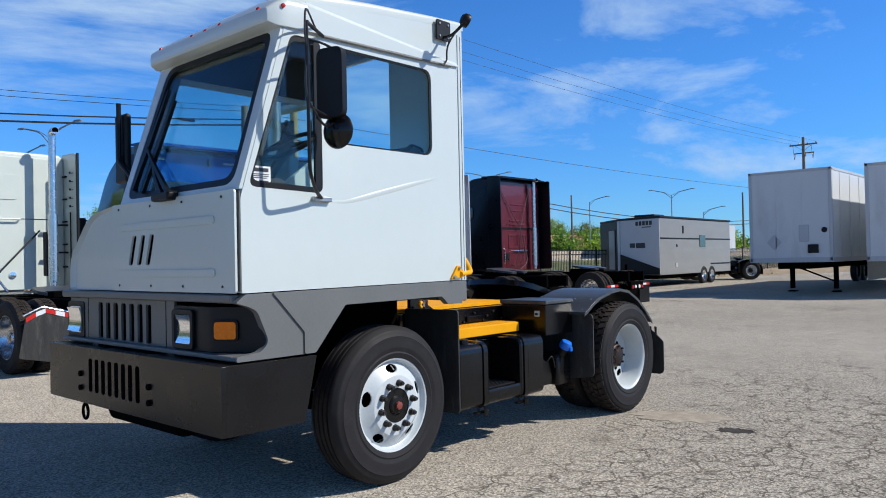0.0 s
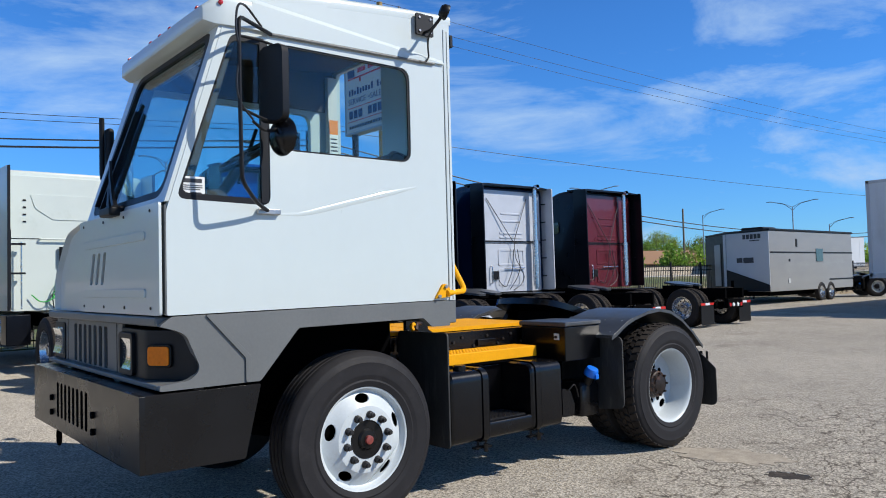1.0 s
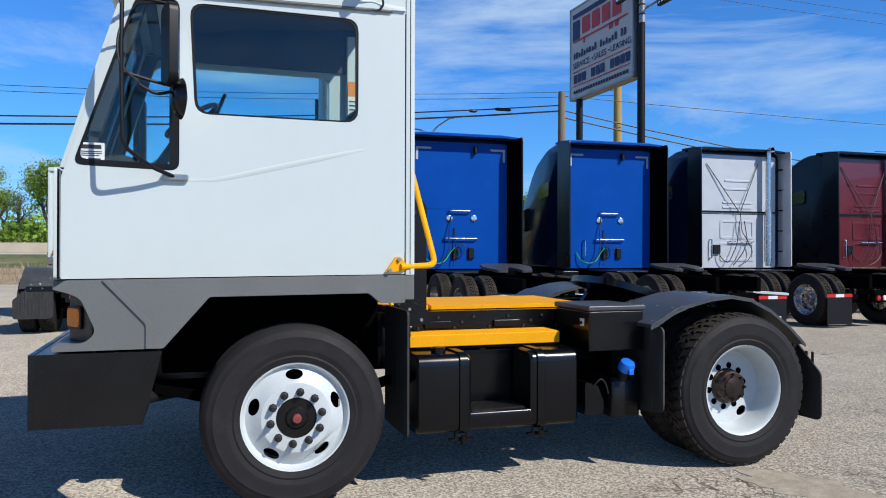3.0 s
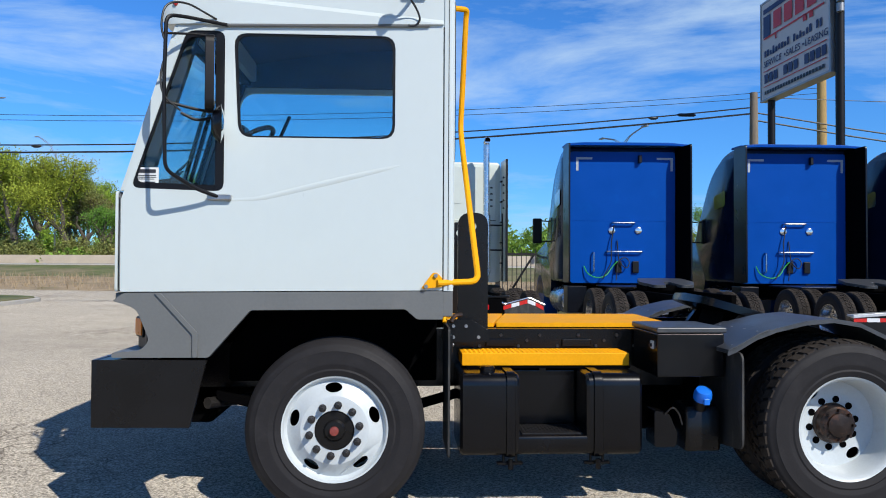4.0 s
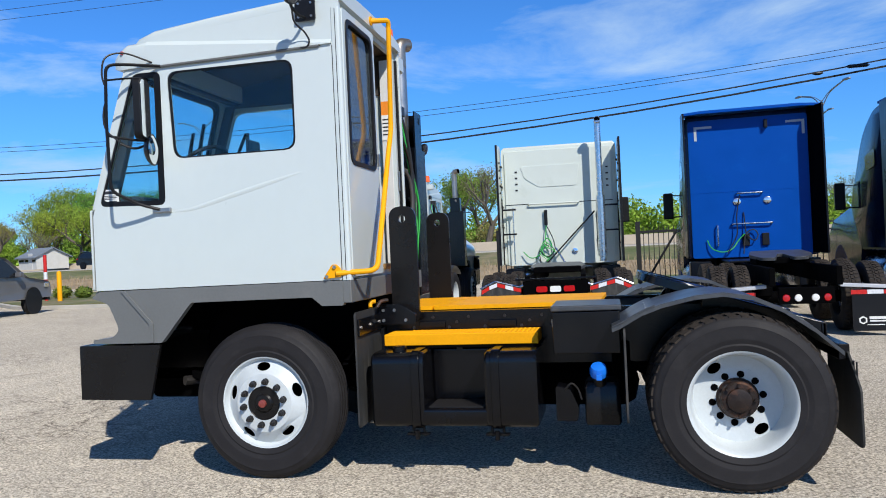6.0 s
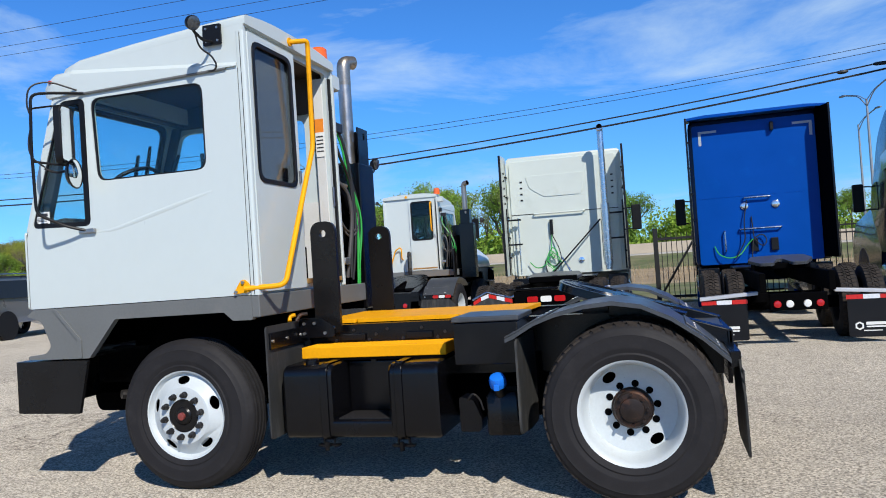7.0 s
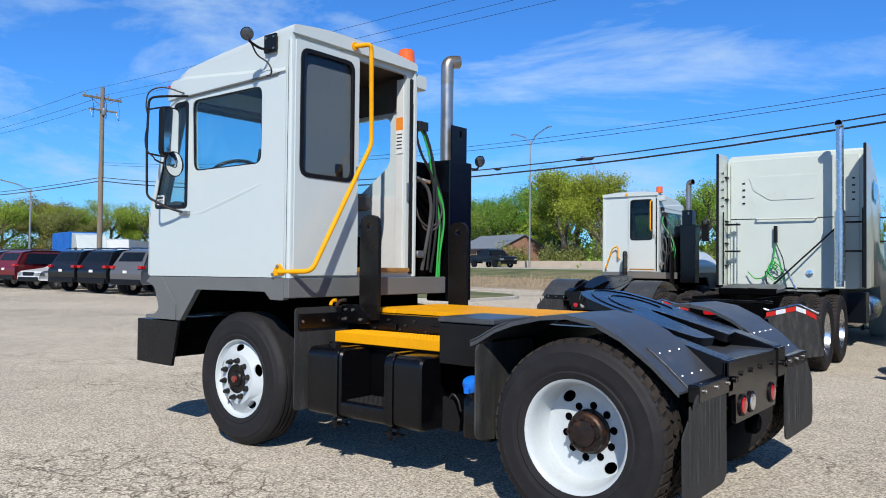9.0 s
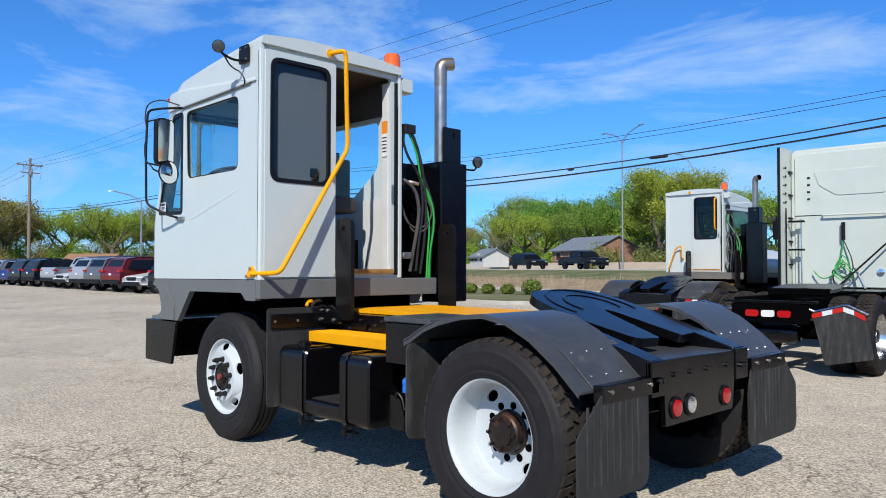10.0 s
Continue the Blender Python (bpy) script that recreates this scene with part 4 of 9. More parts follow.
def build_chassis(T):
    # frame rails, cross members, deck
    for y0, y1 in ((0.640, 0.730), (1.670, 1.760)):
        part("frame_rail", sheet_y(bm_new(), rpoly([(-1.20, 0.66), (3.10, 0.66), (3.50, 0.62), (3.50, 0.86), (2.90, 1.030), (0.55, 1.030), (0.40, 0.94), (-1.20, 0.94)], 0.01), [], y0, y1), BLACK, T, "black frame rail", 0.01)
    for x in (-0.5, 0.9, 1.6, 2.3):
        part("cross_member", box(bm_new(), x - 0.06, x + 0.06, 0.73, 1.67, 0.70, 0.95), DARK, T)
    for i in range(16):
        x = 0.85 + 0.085 * i + (0.03 if i % 3 == 0 else 0)
        part("frame_bolt", rod(bm_new(), (x, 0.640, 0.955 + 0.035 * ((i * 7) % 3 - 1)), (x, 0.628, 0.955 + 0.035 * ((i * 7) % 3 - 1)), 0.011, 6), NUT, T)
    for x in (0.92, 1.42):
        part("clamp_plate", box(bm_new(), x, x + 0.19, 0.618, 0.640, 0.915, 0.965), BLACK, T, "", 0.006)
    part("deck_plate", sheet_z(bm_new(), rpoly([(0.690, 0.745), (0.985, 0.745), (1.165, 1.66), (0.690, 1.66)], 0.012), [], 1.034, 1.062), YELLOW, T, "yellow deck plate", 0.004)
    part("deck_plate", sheet_z(bm_new(), rpoly([(1.000, 0.745), (2.175, 0.745), (2.215, 1.66), (1.180, 1.66)], 0.012), [], 1.034, 1.062), YELLOW, T, "yellow deck plate", 0.004)
    part("rear_deck", box(bm_new(), 2.20, 2.92, 0.735, 1.665, 0.98, 1.012), DARK, T)
    # step over the tank: tread plate with raised nibs
    S = part("step", box(bm_new(), 0.742, 1.782, 0.352, 0.610, 0.828, 0.906), YELLOW, T, "yellow step with raised grip nibs", 0.006)
    bm = bm_new()
    for i in range(34):
        for j in range(6):
            mm = Matrix.Translation((0.775 + 0.030 * i, 0.385 + 0.038 * j, 0.9055)) @ Matrix.Rotation(radians(40 if (i + j) % 2 else -40), 4, "Z")
            lathe(bm, [(0.012, 0), (0.008, 0.004), (0.0, 0.005)], 6, mm)
    part("grip_nib", bm, YELLOW, S)["kind"] = "stuff"
    for x in (0.80, 1.25, 1.70):
        part("step_bracket", box(bm_new(), x - 0.02, x + 0.02, 0.40, 0.66, 0.79, 0.83), BLACK, T)
    bm = sheet_z(bm_new(), rrect(0.77, 1.79, 0.355, 0.66, 0.005), [rrect(0.796 + 0.024 * i, 0.804 + 0.024 * i, 0.37, 0.64, 0.002, 1) for i in range(41)], 0.812, 0.826)
    part("cable_tray", bm, DARK, T, "black slotted tray under the step")
    # fuel tank with a step cut into it
    tank = rpoly([(0.105, 0.335, 0.06), (0.640, 0.335, 0.06), (0.640, 0.812, 0.05), (0.105, 0.812, 0.07)], 0.05, 5)
    K = None
    for x0, x1 in ((0.716, 1.062), (1.458, 1.786)):
        ob = part("fuel_tank" if K is None else "tank_end", loft(bm_new(), [[(x0, 0.37 + (y - 0.37) * 0.96, 0.57 + (z - 0.57) * 0.96) for y, z in tank], [(x0 + 0.015, y, z) for y, z in tank], [(x1 - 0.015, y, z) for y, z in tank], [(x1, 0.37 + (y - 0.37) * 0.96, 0.57 + (z - 0.57) * 0.96) for y, z in tank]]), BLACK, T if K is None else K, "black saddle tank")
        K = K or ob
    low = rpoly([(0.112, 0.338, 0.05), (0.640, 0.338), (0.640, 0.455), (0.112, 0.455, 0.02)], 0.03)
    part("tank_step", loft(bm_new(), [[(x, y, z) for y, z in low] for x in (1.055, 1.465)]), BLACK, K)
    part("step_recess", box(bm_new(), 1.055, 1.465, 0.400, 0.640, 0.45, 0.808), BLACK, K, "", 0.02)
    bm = bm_new()
    box(bm, 1.085, 1.440, 0.150, 0.395, 0.456, 0.462)
    for i in range(16):
        for j in range(10):
            mm = Matrix.Translation((1.098 + 0.0215 * i, 0.165 + 0.024 * j, 0.462)) @ Matrix.Rotation(radians(45 if (i + j) % 2 else -45), 4, "Z")
            box(bm, -0.009, 0.009, -0.003, 0.003, 0, 0.004, mm)
    part("tread_plate", bm, NUT, K, "worn steel tread plate in the tank step")
    for x in (0.985, 1.500):
        ring = rpoly([(0.096, 0.322, 0.07), (0.650, 0.322), (0.650, 0.822), (0.096, 0.822, 0.08)], 0.05, 6)
        inner = [(0.373 + (y - 0.373) * 0.985, 0.572 + (z - 0.572) * 0.985) for y, z in ring]
        part("tank_strap", plate(bm_new(), ring, [inner], lambda u, v: (x, u, v), lambda u, v: (x + 0.052, u, v)), BLACK, K, "black tank strap", 0.004)
        bm = bm_new()
        for dx in (-0.012, 0.062):
            rod(bm, (x + dx, 0.15, 0.335), (x + dx, 0.15, 0.275), 0.008, 6)
        box(bm, x - 0.05, x + 0.10, 0.13, 0.17, 0.283, 0.295)
        rod(bm, (x + 0.025, 0.11, 0.318), (x + 0.025, 0.11, 0.262), 0.016, 6)
        part("strap_bolt", bm, BLACK, K)
    part("filler_cap", lathe(bm_new(), [(0.045, 0), (0.045, 0.030), (0.036, 0.040), (0, 0.040)], 18, Matrix.Translation((0.885, 0.22, 0.808))), BLACK, K, "black filler cap")
    # tool box, reservoir with blue cap, air valve
    X = part("tool_box", box(bm_new(), 1.892, 2.300, 0.155, 0.620, 0.785, 1.045), BLACK, T, "black battery box", 0.008)
    part("lid", box(bm_new(), 1.884, 2.312, 0.145, 0.640, 1.047, 1.082), BLACK_FENDER, X, "black plastic lid", 0.010)
    part("switch_plate", box(bm_new(), 1.884, 1.893, 0.215, 0.265, 0.945, 0.995), LABEL_WHITE, X, "small grey switch plate", 0.003)
    part("switch_knob", rod(bm_new(), (1.884, 0.240, 0.968), (1.872, 0.240, 0.968), 0.011, 10), TRIM, X)
    R = part("reservoir", loft(bm_new(), [[(2.175 + (x - 2.175) * k, 0.29 + (y - 0.29) * k, z) for x, y in rrect(2.068, 2.285, 0.165, 0.42, 0.03)] for z, k in ((0.345, 0.96), (0.36, 1.0), (0.575, 1.0), (0.605, 0.85), (0.612, 0.5))]), BLACK_FLAT, T, "black reservoir bottle")
    part("filler_neck", rod(bm_new(), (2.165, 0.20, 0.595), (2.160, 0.150, 0.665), 0.040, 18), TRIM, R)
    mcap = Matrix.Translation((2.160, 0.140, 0.678)) @ Vector((0.0, -0.48, 0.88)).to_track_quat("Z", "Y").to_matrix().to_4x4()
    part("cap", lathe(bm_new(), [(0.052, -0.022), (0.054, 0.0), (0.052, 0.022), (0.044, 0.040), (0.022, 0.046), (0.0, 0.046)], 26), BLUE_CAP, R, "bright blue filler cap").matrix_basis = mcap
    part("cap_tab", box(bm_new(), 2.145, 2.180, 0.078, 0.096, 0.632, 0.668), BLUE_CAP, R, "", 0.004)
    part("air_valve", loft(bm_new(), [[(x, 0.20 + y, z) for x, z in rpoly([(1.89, 0.36), (2.02, 0.36), (2.03, 0.44), (1.98, 0.56), (1.89, 0.58)], 0.02)] for y in (0.0, 0.16)]), BLACK, T)
    part("coiled_line", tube(bm_new(), [(1.95, 0.19, 0.56), (1.99, 0.17, 0.61), (2.03, 0.18, 0.57), (2.05, 0.18, 0.50)], 0.006, 0.03), NUT, T)
    part("air_tank", loft(bm_new(), [[(x, 0.85 + 0.13 * k * math.cos(a), 0.55 + 0.13 * k * math.sin(a)) for a in [2 * math.pi * i / 20 for i in range(20)]] for x, k in ((0.85, 0.4), (0.89, 0.9), (0.95, 1), (1.85, 1), (1.91, 0.9), (1.95, 0.4))]), DARK, T)
    # flaps behind the front wheel and before the rear wheel
    F = part("front_flap", sheet_x(bm_new(), rpoly([(0.045, 0.345), (0.58, 0.345), (0.58, 1.085), (0.045, 1.085)], 0.03), [], 0.640, 0.652), FLAP, T, "black rubber splash flap")
    part("flap_bracket", box(bm_new(), 0.652, 0.668, 0.07, 0.62, 0.93, 1.04), BLACK, F, "", 0.004)
    for y in (0.10, 0.30, 0.50):
        part("bolt", rod(bm_new(), (0.668, y, 0.985), (0.676, y, 0.985), 0.010, 8), STEEL, F)
    part("cab_mount", sheet_y(bm_new(), rpoly([(0.66, 0.96), (0.93, 0.96), (0.93, 1.03), (0.82, 1.10), (0.66, 1.10)], 0.02), [], 0.50, 0.53), BLACK, T, "", 0.006)
    for x, z in ((0.70, 1.06), (0.70, 0.99), (0.78, 1.06), (0.86, 0.99)):
        part("bolt", rod(bm_new(), (x, 0.50, z), (x, 0.488, z), 0.011, 8), STEEL, T)
    part("air_fitting", tube(bm_new(), [(0.68, 0.42, 1.09), (0.70, 0.44, 1.13), (0.75, 0.46, 1.135)], 0.014, 0.02), HUB, T, "brass air fitting")
    part("air_fitting", tube(bm_new(), [(0.64, 0.40, 1.09), (0.63, 0.42, 1.125), (0.67, 0.43, 1.13)], 0.014, 0.02), YELLOW, T, "yellow air fitting")
    # near-black tanks and suspension, added to darken the shaded space ahead of the drive axle
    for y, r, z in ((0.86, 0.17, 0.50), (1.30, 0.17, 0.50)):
        part("air_tank", lathe(bm_new(), [(0.0, 0.0), (r * 0.75, 0.03), (r, 0.10), (r, 0.70), (r * 0.75, 0.77), (0.0, 0.80)], 20, Matrix.Translation((1.62, y, z)) @ AX_X), DARK, T, "near-black filler tank under the frame")
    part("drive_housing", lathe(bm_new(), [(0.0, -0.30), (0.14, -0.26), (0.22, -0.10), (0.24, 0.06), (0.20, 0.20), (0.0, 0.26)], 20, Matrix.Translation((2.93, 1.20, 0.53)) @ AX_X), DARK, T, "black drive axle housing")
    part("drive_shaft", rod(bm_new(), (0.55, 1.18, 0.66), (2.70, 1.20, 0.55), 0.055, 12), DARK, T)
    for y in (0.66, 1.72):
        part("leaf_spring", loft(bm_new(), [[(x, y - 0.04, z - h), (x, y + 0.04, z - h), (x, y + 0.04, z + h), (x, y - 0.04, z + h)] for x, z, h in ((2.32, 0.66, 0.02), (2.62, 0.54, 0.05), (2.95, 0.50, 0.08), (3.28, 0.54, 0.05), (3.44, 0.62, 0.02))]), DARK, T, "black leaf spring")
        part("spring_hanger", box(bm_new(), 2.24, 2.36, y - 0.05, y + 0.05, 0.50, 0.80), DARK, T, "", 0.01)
    part("rear_splash", sheet_x(bm_new(), rpoly([(-0.045, 0.40), (0.30, 0.36), (0.58, 0.36), (0.58, 0.95), (-0.045, 0.95)], 0.05), [], 2.315, 2.327), FLAP, T, "scuffed rubber splash flap")
    # lift boom arms
    for y in (0.610, 1.735):
        part("boom_arm", sheet_y(bm_new(), rpoly([(0.735, 0.98), (0.930, 0.98), (0.930, 1.785, 0.09), (0.735, 1.785, 0.09)], 0.01, 8), [[(0.830 + 0.027 * math.cos(2 * math.pi * k / 16), 1.697 + 0.027 * math.sin(2 * math.pi * k / 16)) for k in range(16)]], y, y + 0.035), BLACK_FLAT, T, "black upright boom arm with eye hole", 0.004)
    # rear fenders, arched, with bolted ends
    arch = [(2.250, 0.955), (2.300, 0.975), (2.420, 1.045), (2.540, 1.090), (2.720, 1.132), (2.880, 1.146), (3.040, 1.120), (3.200, 1.045), (3.360, 0.930), (3.500, 0.800)]
    for y0, y1 in ((-0.005, 0.615), (1.785, 2.405)):
        bm = bm_new()
        secs = []
        for x, z in arch:
            secs.append([(x, y0, z - 0.025), (x, y0, z), (x, y1, z), (x, y1, z - 0.012), (x, y0 + 0.008, z - 0.012), (x, y0 + 0.008, z - 0.025)])
        loft(bm, secs)
        FD = part("rear_fender", bm, BLACK_FENDER, T, "black arched steel fender with scuffs", smooth=30)
        for x0, x1, k in ((2.25, 2.50, 0), (3.28, 3.50, 1)):
            zz = lambda x: float(np.interp(x, [a for a, b in arch], [b for a, b in arch]))
            ya, yz = (y0 - 0.006, y1 + 0.004) if k == 0 else (y0 + 0.12, y1 + 0.02) if y0 < 1 else (y0 - 0.02, y1 - 0.12)
            bm = bm_new()
            loft(bm, [[(x, ya, zz(x) + 0.001), (x, ya, zz(x) + 0.012), (x, yz, zz(x) + 0.012), (x, yz, zz(x) + 0.001)] for x in np.linspace(x0, x1, 5)])
            part("fender_strap", bm, BLACK_FENDER, FD, "", 0.003)
            for i in range(2):
                for j in range(4):
                    x, y = x0 + 0.05 + i * (x1 - x0 - 0.10), ya + 0.06 + j * (yz - ya - 0.12) / 3
                    part("rivet", lathe(bm_new(), [(0.010, 0), (0.008, 0.005), (0, 0.007)], 8, Matrix.Translation((x, y, zz(x) + 0.009))), STEEL, FD)
        part("flap_bar", box(bm_new(), 3.500, 3.560, ya, yz, 0.735, 0.825), BLACK, T, "", 0.006)
        for k in range(3):
            y = ya + 0.07 + 0.18 * k
            part("bolt", rod(bm_new(), (3.560, y, 0.79), (3.570, y, 0.79), 0.011, 8), STEEL, T)
        # the flap flares outwards below its bar
        fa, fb = (y0 - 0.085, y1 - 0.085) if y0 < 1 else (y0 - 0.06, y1 + 0.07)
        fl = rpoly([(fa, 0.275, 0.06), (fb, 0.275, 0.09), (fb, 0.60), (min(fb, yz - 0.01), 0.79), (max(fa, ya + 0.01), 0.79), (fa, 0.60)], 0.02)
        tip = lambda v: 0.004 * max(0.0, (0.79 - v) / 0.5) ** 2
        M = part("mud_flap", plate(bm_new(), fl, [], lambda u, v: (3.545 + tip(v), u, v), lambda u, v: (3.556 + tip(v), u, v)), FLAP, T, "ribbed black rubber mud flap")
        for k in range(9):
            y = fa + 0.07 + 0.055 * k
            bm = bm_new()
            loft(bm, [[(3.555 + tip(z), y, z), (3.560 + tip(z), y + 0.006, z), (3.560 + tip(z), y + 0.018, z), (3.555 + tip(z), y + 0.024, z)] for z in (0.74, 0.60, 0.46, 0.36)])
            part("flap_rib", bm, FLAP, M)
    # tail: cross box, ramps, lamps
    part("tail_frame", sheet_x(bm_new(), rpoly([(0.560, 0.905), (0.560, 0.735), (0.700, 0.735), (0.712, 0.545), (1.500, 0.545), (1.535, 0.735), (1.705, 0.735), (1.705, 0.885)], 0.012), [], 3.525, 3.552), BLACK, T, "black steel tail plate", 0.006)
    part("tail_top", loft(bm_new(), [[(3.10, 0.72, 0.90), (3.10, 1.54, 0.90), (3.10, 1.54, 0.86), (3.10, 0.72, 0.86)], [(3.535, 0.70, 0.892), (3.535, 1.56, 0.892), (3.535, 1.56, 0.85), (3.535, 0.70, 0.85)]]), BLACK_FENDER, T, "", 0.004)
    for y0, y1 in ((0.560, 0.715), (1.540, 1.705)):
        part("ramp", loft(bm_new(), [[(x, y0, zt - 0.10), (x, y1, zt - 0.10), (x, y1, zt), (x, y0, zt)] for x, zt in ((2.82, 1.115), (2.90, 1.105), (3.54, 0.905))]), BLACK, T, "black loading ramp", 0.008)
        part("ramp_end", box(bm_new(), 3.535, 3.560, y0, y1, 0.715, 0.900), BLACK, T, "", 0.004)
        for y in (y0 + 0.05, y0 + 0.09):
            part("bolt", rod(bm_new(), (3.560, y, 0.80), (3.585, y, 0.80), 0.015, 8), BLACK, T)
    for y in (0.80, 0.98, 1.17, 1.42):
        part("bolt", rod(bm_new(), (3.552, y, 0.815), (3.566, y, 0.815), 0.014, 8), BLACK, T)
    for y, mt in ((0.815, REDLENS), (0.975, CLEARLENS), (1.400, REDLENS)):
        tl = part("tail_lamp", lathe(bm_new(), [(0.050, 0.0), (0.046, 0.016), (0.02, 0.020), (0, 0.020)], 26, Matrix.Translation((3.553, y, 0.634)) @ AX_X), mt, T, "round clear reversing lamp" if mt is CLEARLENS else "round red tail lamp")
        part("lamp_ring", lathe(bm_new(), [(0.062, 0.0), (0.062, 0.010), (0.052, 0.014), (0.050, 0.0)], 26, Matrix.Translation((3.552, y, 0.634)) @ AX_X), TRIM, tl)
    part("tow_pin", lathe(bm_new(), [(0.07, 0), (0.07, 0.05), (0.05, 0.07), (0, 0.07)], 20, Matrix.Translation((3.40, 1.45, 0.42)) @ AX_X), DARK, T)
    part("axle", rod(bm_new(), (2.95, 0.15, 0.512), (2.95, 2.25, 0.512), 0.10, 16), DARK, T)
    part("differential", lathe(bm_new(), [(0.05, -0.24), (0.17, -0.18), (0.22, -0.05), (0.22, 0.05), (0.17, 0.18), (0.05, 0.24)], 24, Matrix.Translation((2.95, 1.2, 0.512)) @ AX_X), DARK, T)
    part("front_axle", rod(bm_new(), (0, 0.2, 0.45), (0, 2.2, 0.45), 0.07, 12), DARK, T)
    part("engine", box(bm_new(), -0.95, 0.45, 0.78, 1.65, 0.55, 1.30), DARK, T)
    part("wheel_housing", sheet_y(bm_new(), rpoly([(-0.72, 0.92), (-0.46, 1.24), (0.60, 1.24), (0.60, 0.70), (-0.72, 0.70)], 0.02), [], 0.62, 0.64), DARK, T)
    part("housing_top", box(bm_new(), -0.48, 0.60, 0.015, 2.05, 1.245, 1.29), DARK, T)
    part("leaf_spring", loft(bm_new(), [[(x, 0.42, z), (x, 0.50, z), (x, 0.50, z + 0.05), (x, 0.42, z + 0.05)] for x, z in ((-0.75, 0.62), (-0.4, 0.53), (0, 0.50), (0.4, 0.53), (0.72, 0.62))]), DARK, T)
    part("tie_rod", rod(bm_new(), (-0.80, 0.40, 0.60), (-0.55, 0.75, 0.58), 0.035, 10), NUT, T)
    # fifth wheel coupling, tipped back
    mf = Matrix.Translation((2.78, 1.205, 1.145)) @ Matrix.Rotation(radians(17), 4, "Y")
    top = rpoly([(0.56, -0.13, 0.02), (0.54, -0.34, 0.06), (0.12, -0.475, 0.18), (-0.30, -0.40, 0.22), (-0.36, 0.0, 0.3), (-0.30, 0.40, 0.22), (0.12, 0.475, 0.18), (0.54, 0.34, 0.06), (0.56, 0.13, 0.02), (0.12, 0.045, 0.04), (0.06, 0.0, 0.04), (0.12, -0.045, 0.04)], 0.05, 6)
    W = part("fifth_wheel", plate(bm_new(), top, [], lambda u, v: (u, v, 0.0), lambda u, v: (u, v, -0.055)), BLACK, T, "black greasy fifth-wheel coupling plate", 0.012)
    W.matrix_basis = mf
    gr = bm_new()
    for r in (0.17, 0.27):
        tube(gr, [(-0.02 + r * math.cos(a) * 1.15, r * math.sin(a) * 1.3, 0.001) for a in np.linspace(radians(70), radians(290), 22)], 0.005, 0, 6)
    part("grease_ridge", gr, BLACK, W)
    part("coupling_jaw", box(bm_new(), -0.10, 0.40, -0.20, 0.20, -0.17, -0.06), DARK, W)
    for y in (-0.36, 0.36):
        part("pivot_bracket", sheet_y(bm_new(), rpoly([(-0.16, -0.26), (0.16, -0.26), (0.08, -0.05), (-0.08, -0.05)], 0.03), [], y - 0.03, y + 0.03), BLACK, W, "", 0.006)
    part("boom", box(bm_new(), 2.15, 3.10, 0.80, 1.60, 0.88, 0.975), BLACK, T, "", 0.01)
    # exhaust: boxed muffler and stack
    E = part("muffler_box", box(bm_new(), 0.380, 0.640, 1.860, 2.205, 1.075, 2.375), BLACK, T, "black boxed muffler guard", 0.012)
    part("guard_plate", box(bm_new(), 0.34, 0.375, 1.62, 1.95, 1.30, 2.36), BLACK, E, "", 0.004)
    part("stack_guard", sheet_x(bm_new(), rrect(1.90, 2.13, 2.375, 2.70, 0.008), [rrect(2.02, 2.06, 2.60, 2.66, 0.01)], 0.618, 0.630), BLACK, E, "", 0.003)
    part("stack_guard", box(bm_new(), 0.42, 0.630, 2.118, 2.130, 2.375, 2.70), BLACK, E)
    part("stack_pipe", tube(bm_new(), [(0.490, 2.0, 2.36), (0.490, 2.0, 3.12)], 0.060, 0, 24), STEEL, E, "bright exhaust stack")
    part("stack_elbow", tube(bm_new(), [(0.490, 2.0, 3.11), (0.490, 2.0, 3.325), (0.540, 2.11, 3.340)], 0.061, 0.15, 24, 9), PIPE_HOT, E, "heat-stained stack elbow")
    part("stack_mouth", lathe(bm_new(), [(0.054, 0.0), (0.0, 0.0)], 18, Matrix.Translation((0.5415, 2.1132, 3.3405)) @ Vector((0.055, 0.115, 0.02)).to_track_quat("Z", "Y").to_matrix().to_4x4()), DARK, E)
    part("lamp_stalk", tube(bm_new(), [(0.52, 2.205, 2.34), (0.55, 2.32, 2.345), (0.57, 2.385, 2.34), (0.58, 2.41, 2.39)], 0.010, 0.04), TRIM, E)
    mw = look((0.58, 2.415, 2.425), (2.0, 2.2, 2.1)) @ Matrix.Rotation(radians(180), 4, "X")
    part("work_lamp", lathe(bm_new(), [(0.0, -0.045), (0.030, -0.040), (0.052, -0.015), (0.056, 0.012), (0.050, 0.020)], 24), TRIM, E, "round black work lamp").matrix_basis = mw
    part("lamp_lens", lathe(bm_new(), [(0.048, 0.021), (0.030, 0.026), (0.0, 0.028)], 24), LAMP_GLASS, E).matrix_basis = mw
    # service lines hanging behind the cab
    part("line_post", box(bm_new(), 0.46, 0.52, 1.44, 1.50, 1.30, 2.62), BLACK, T)
    part("valve_board", box(bm_new(), 0.42, 0.46, 1.40, 1.84, 1.30, 2.10), DARK, T)
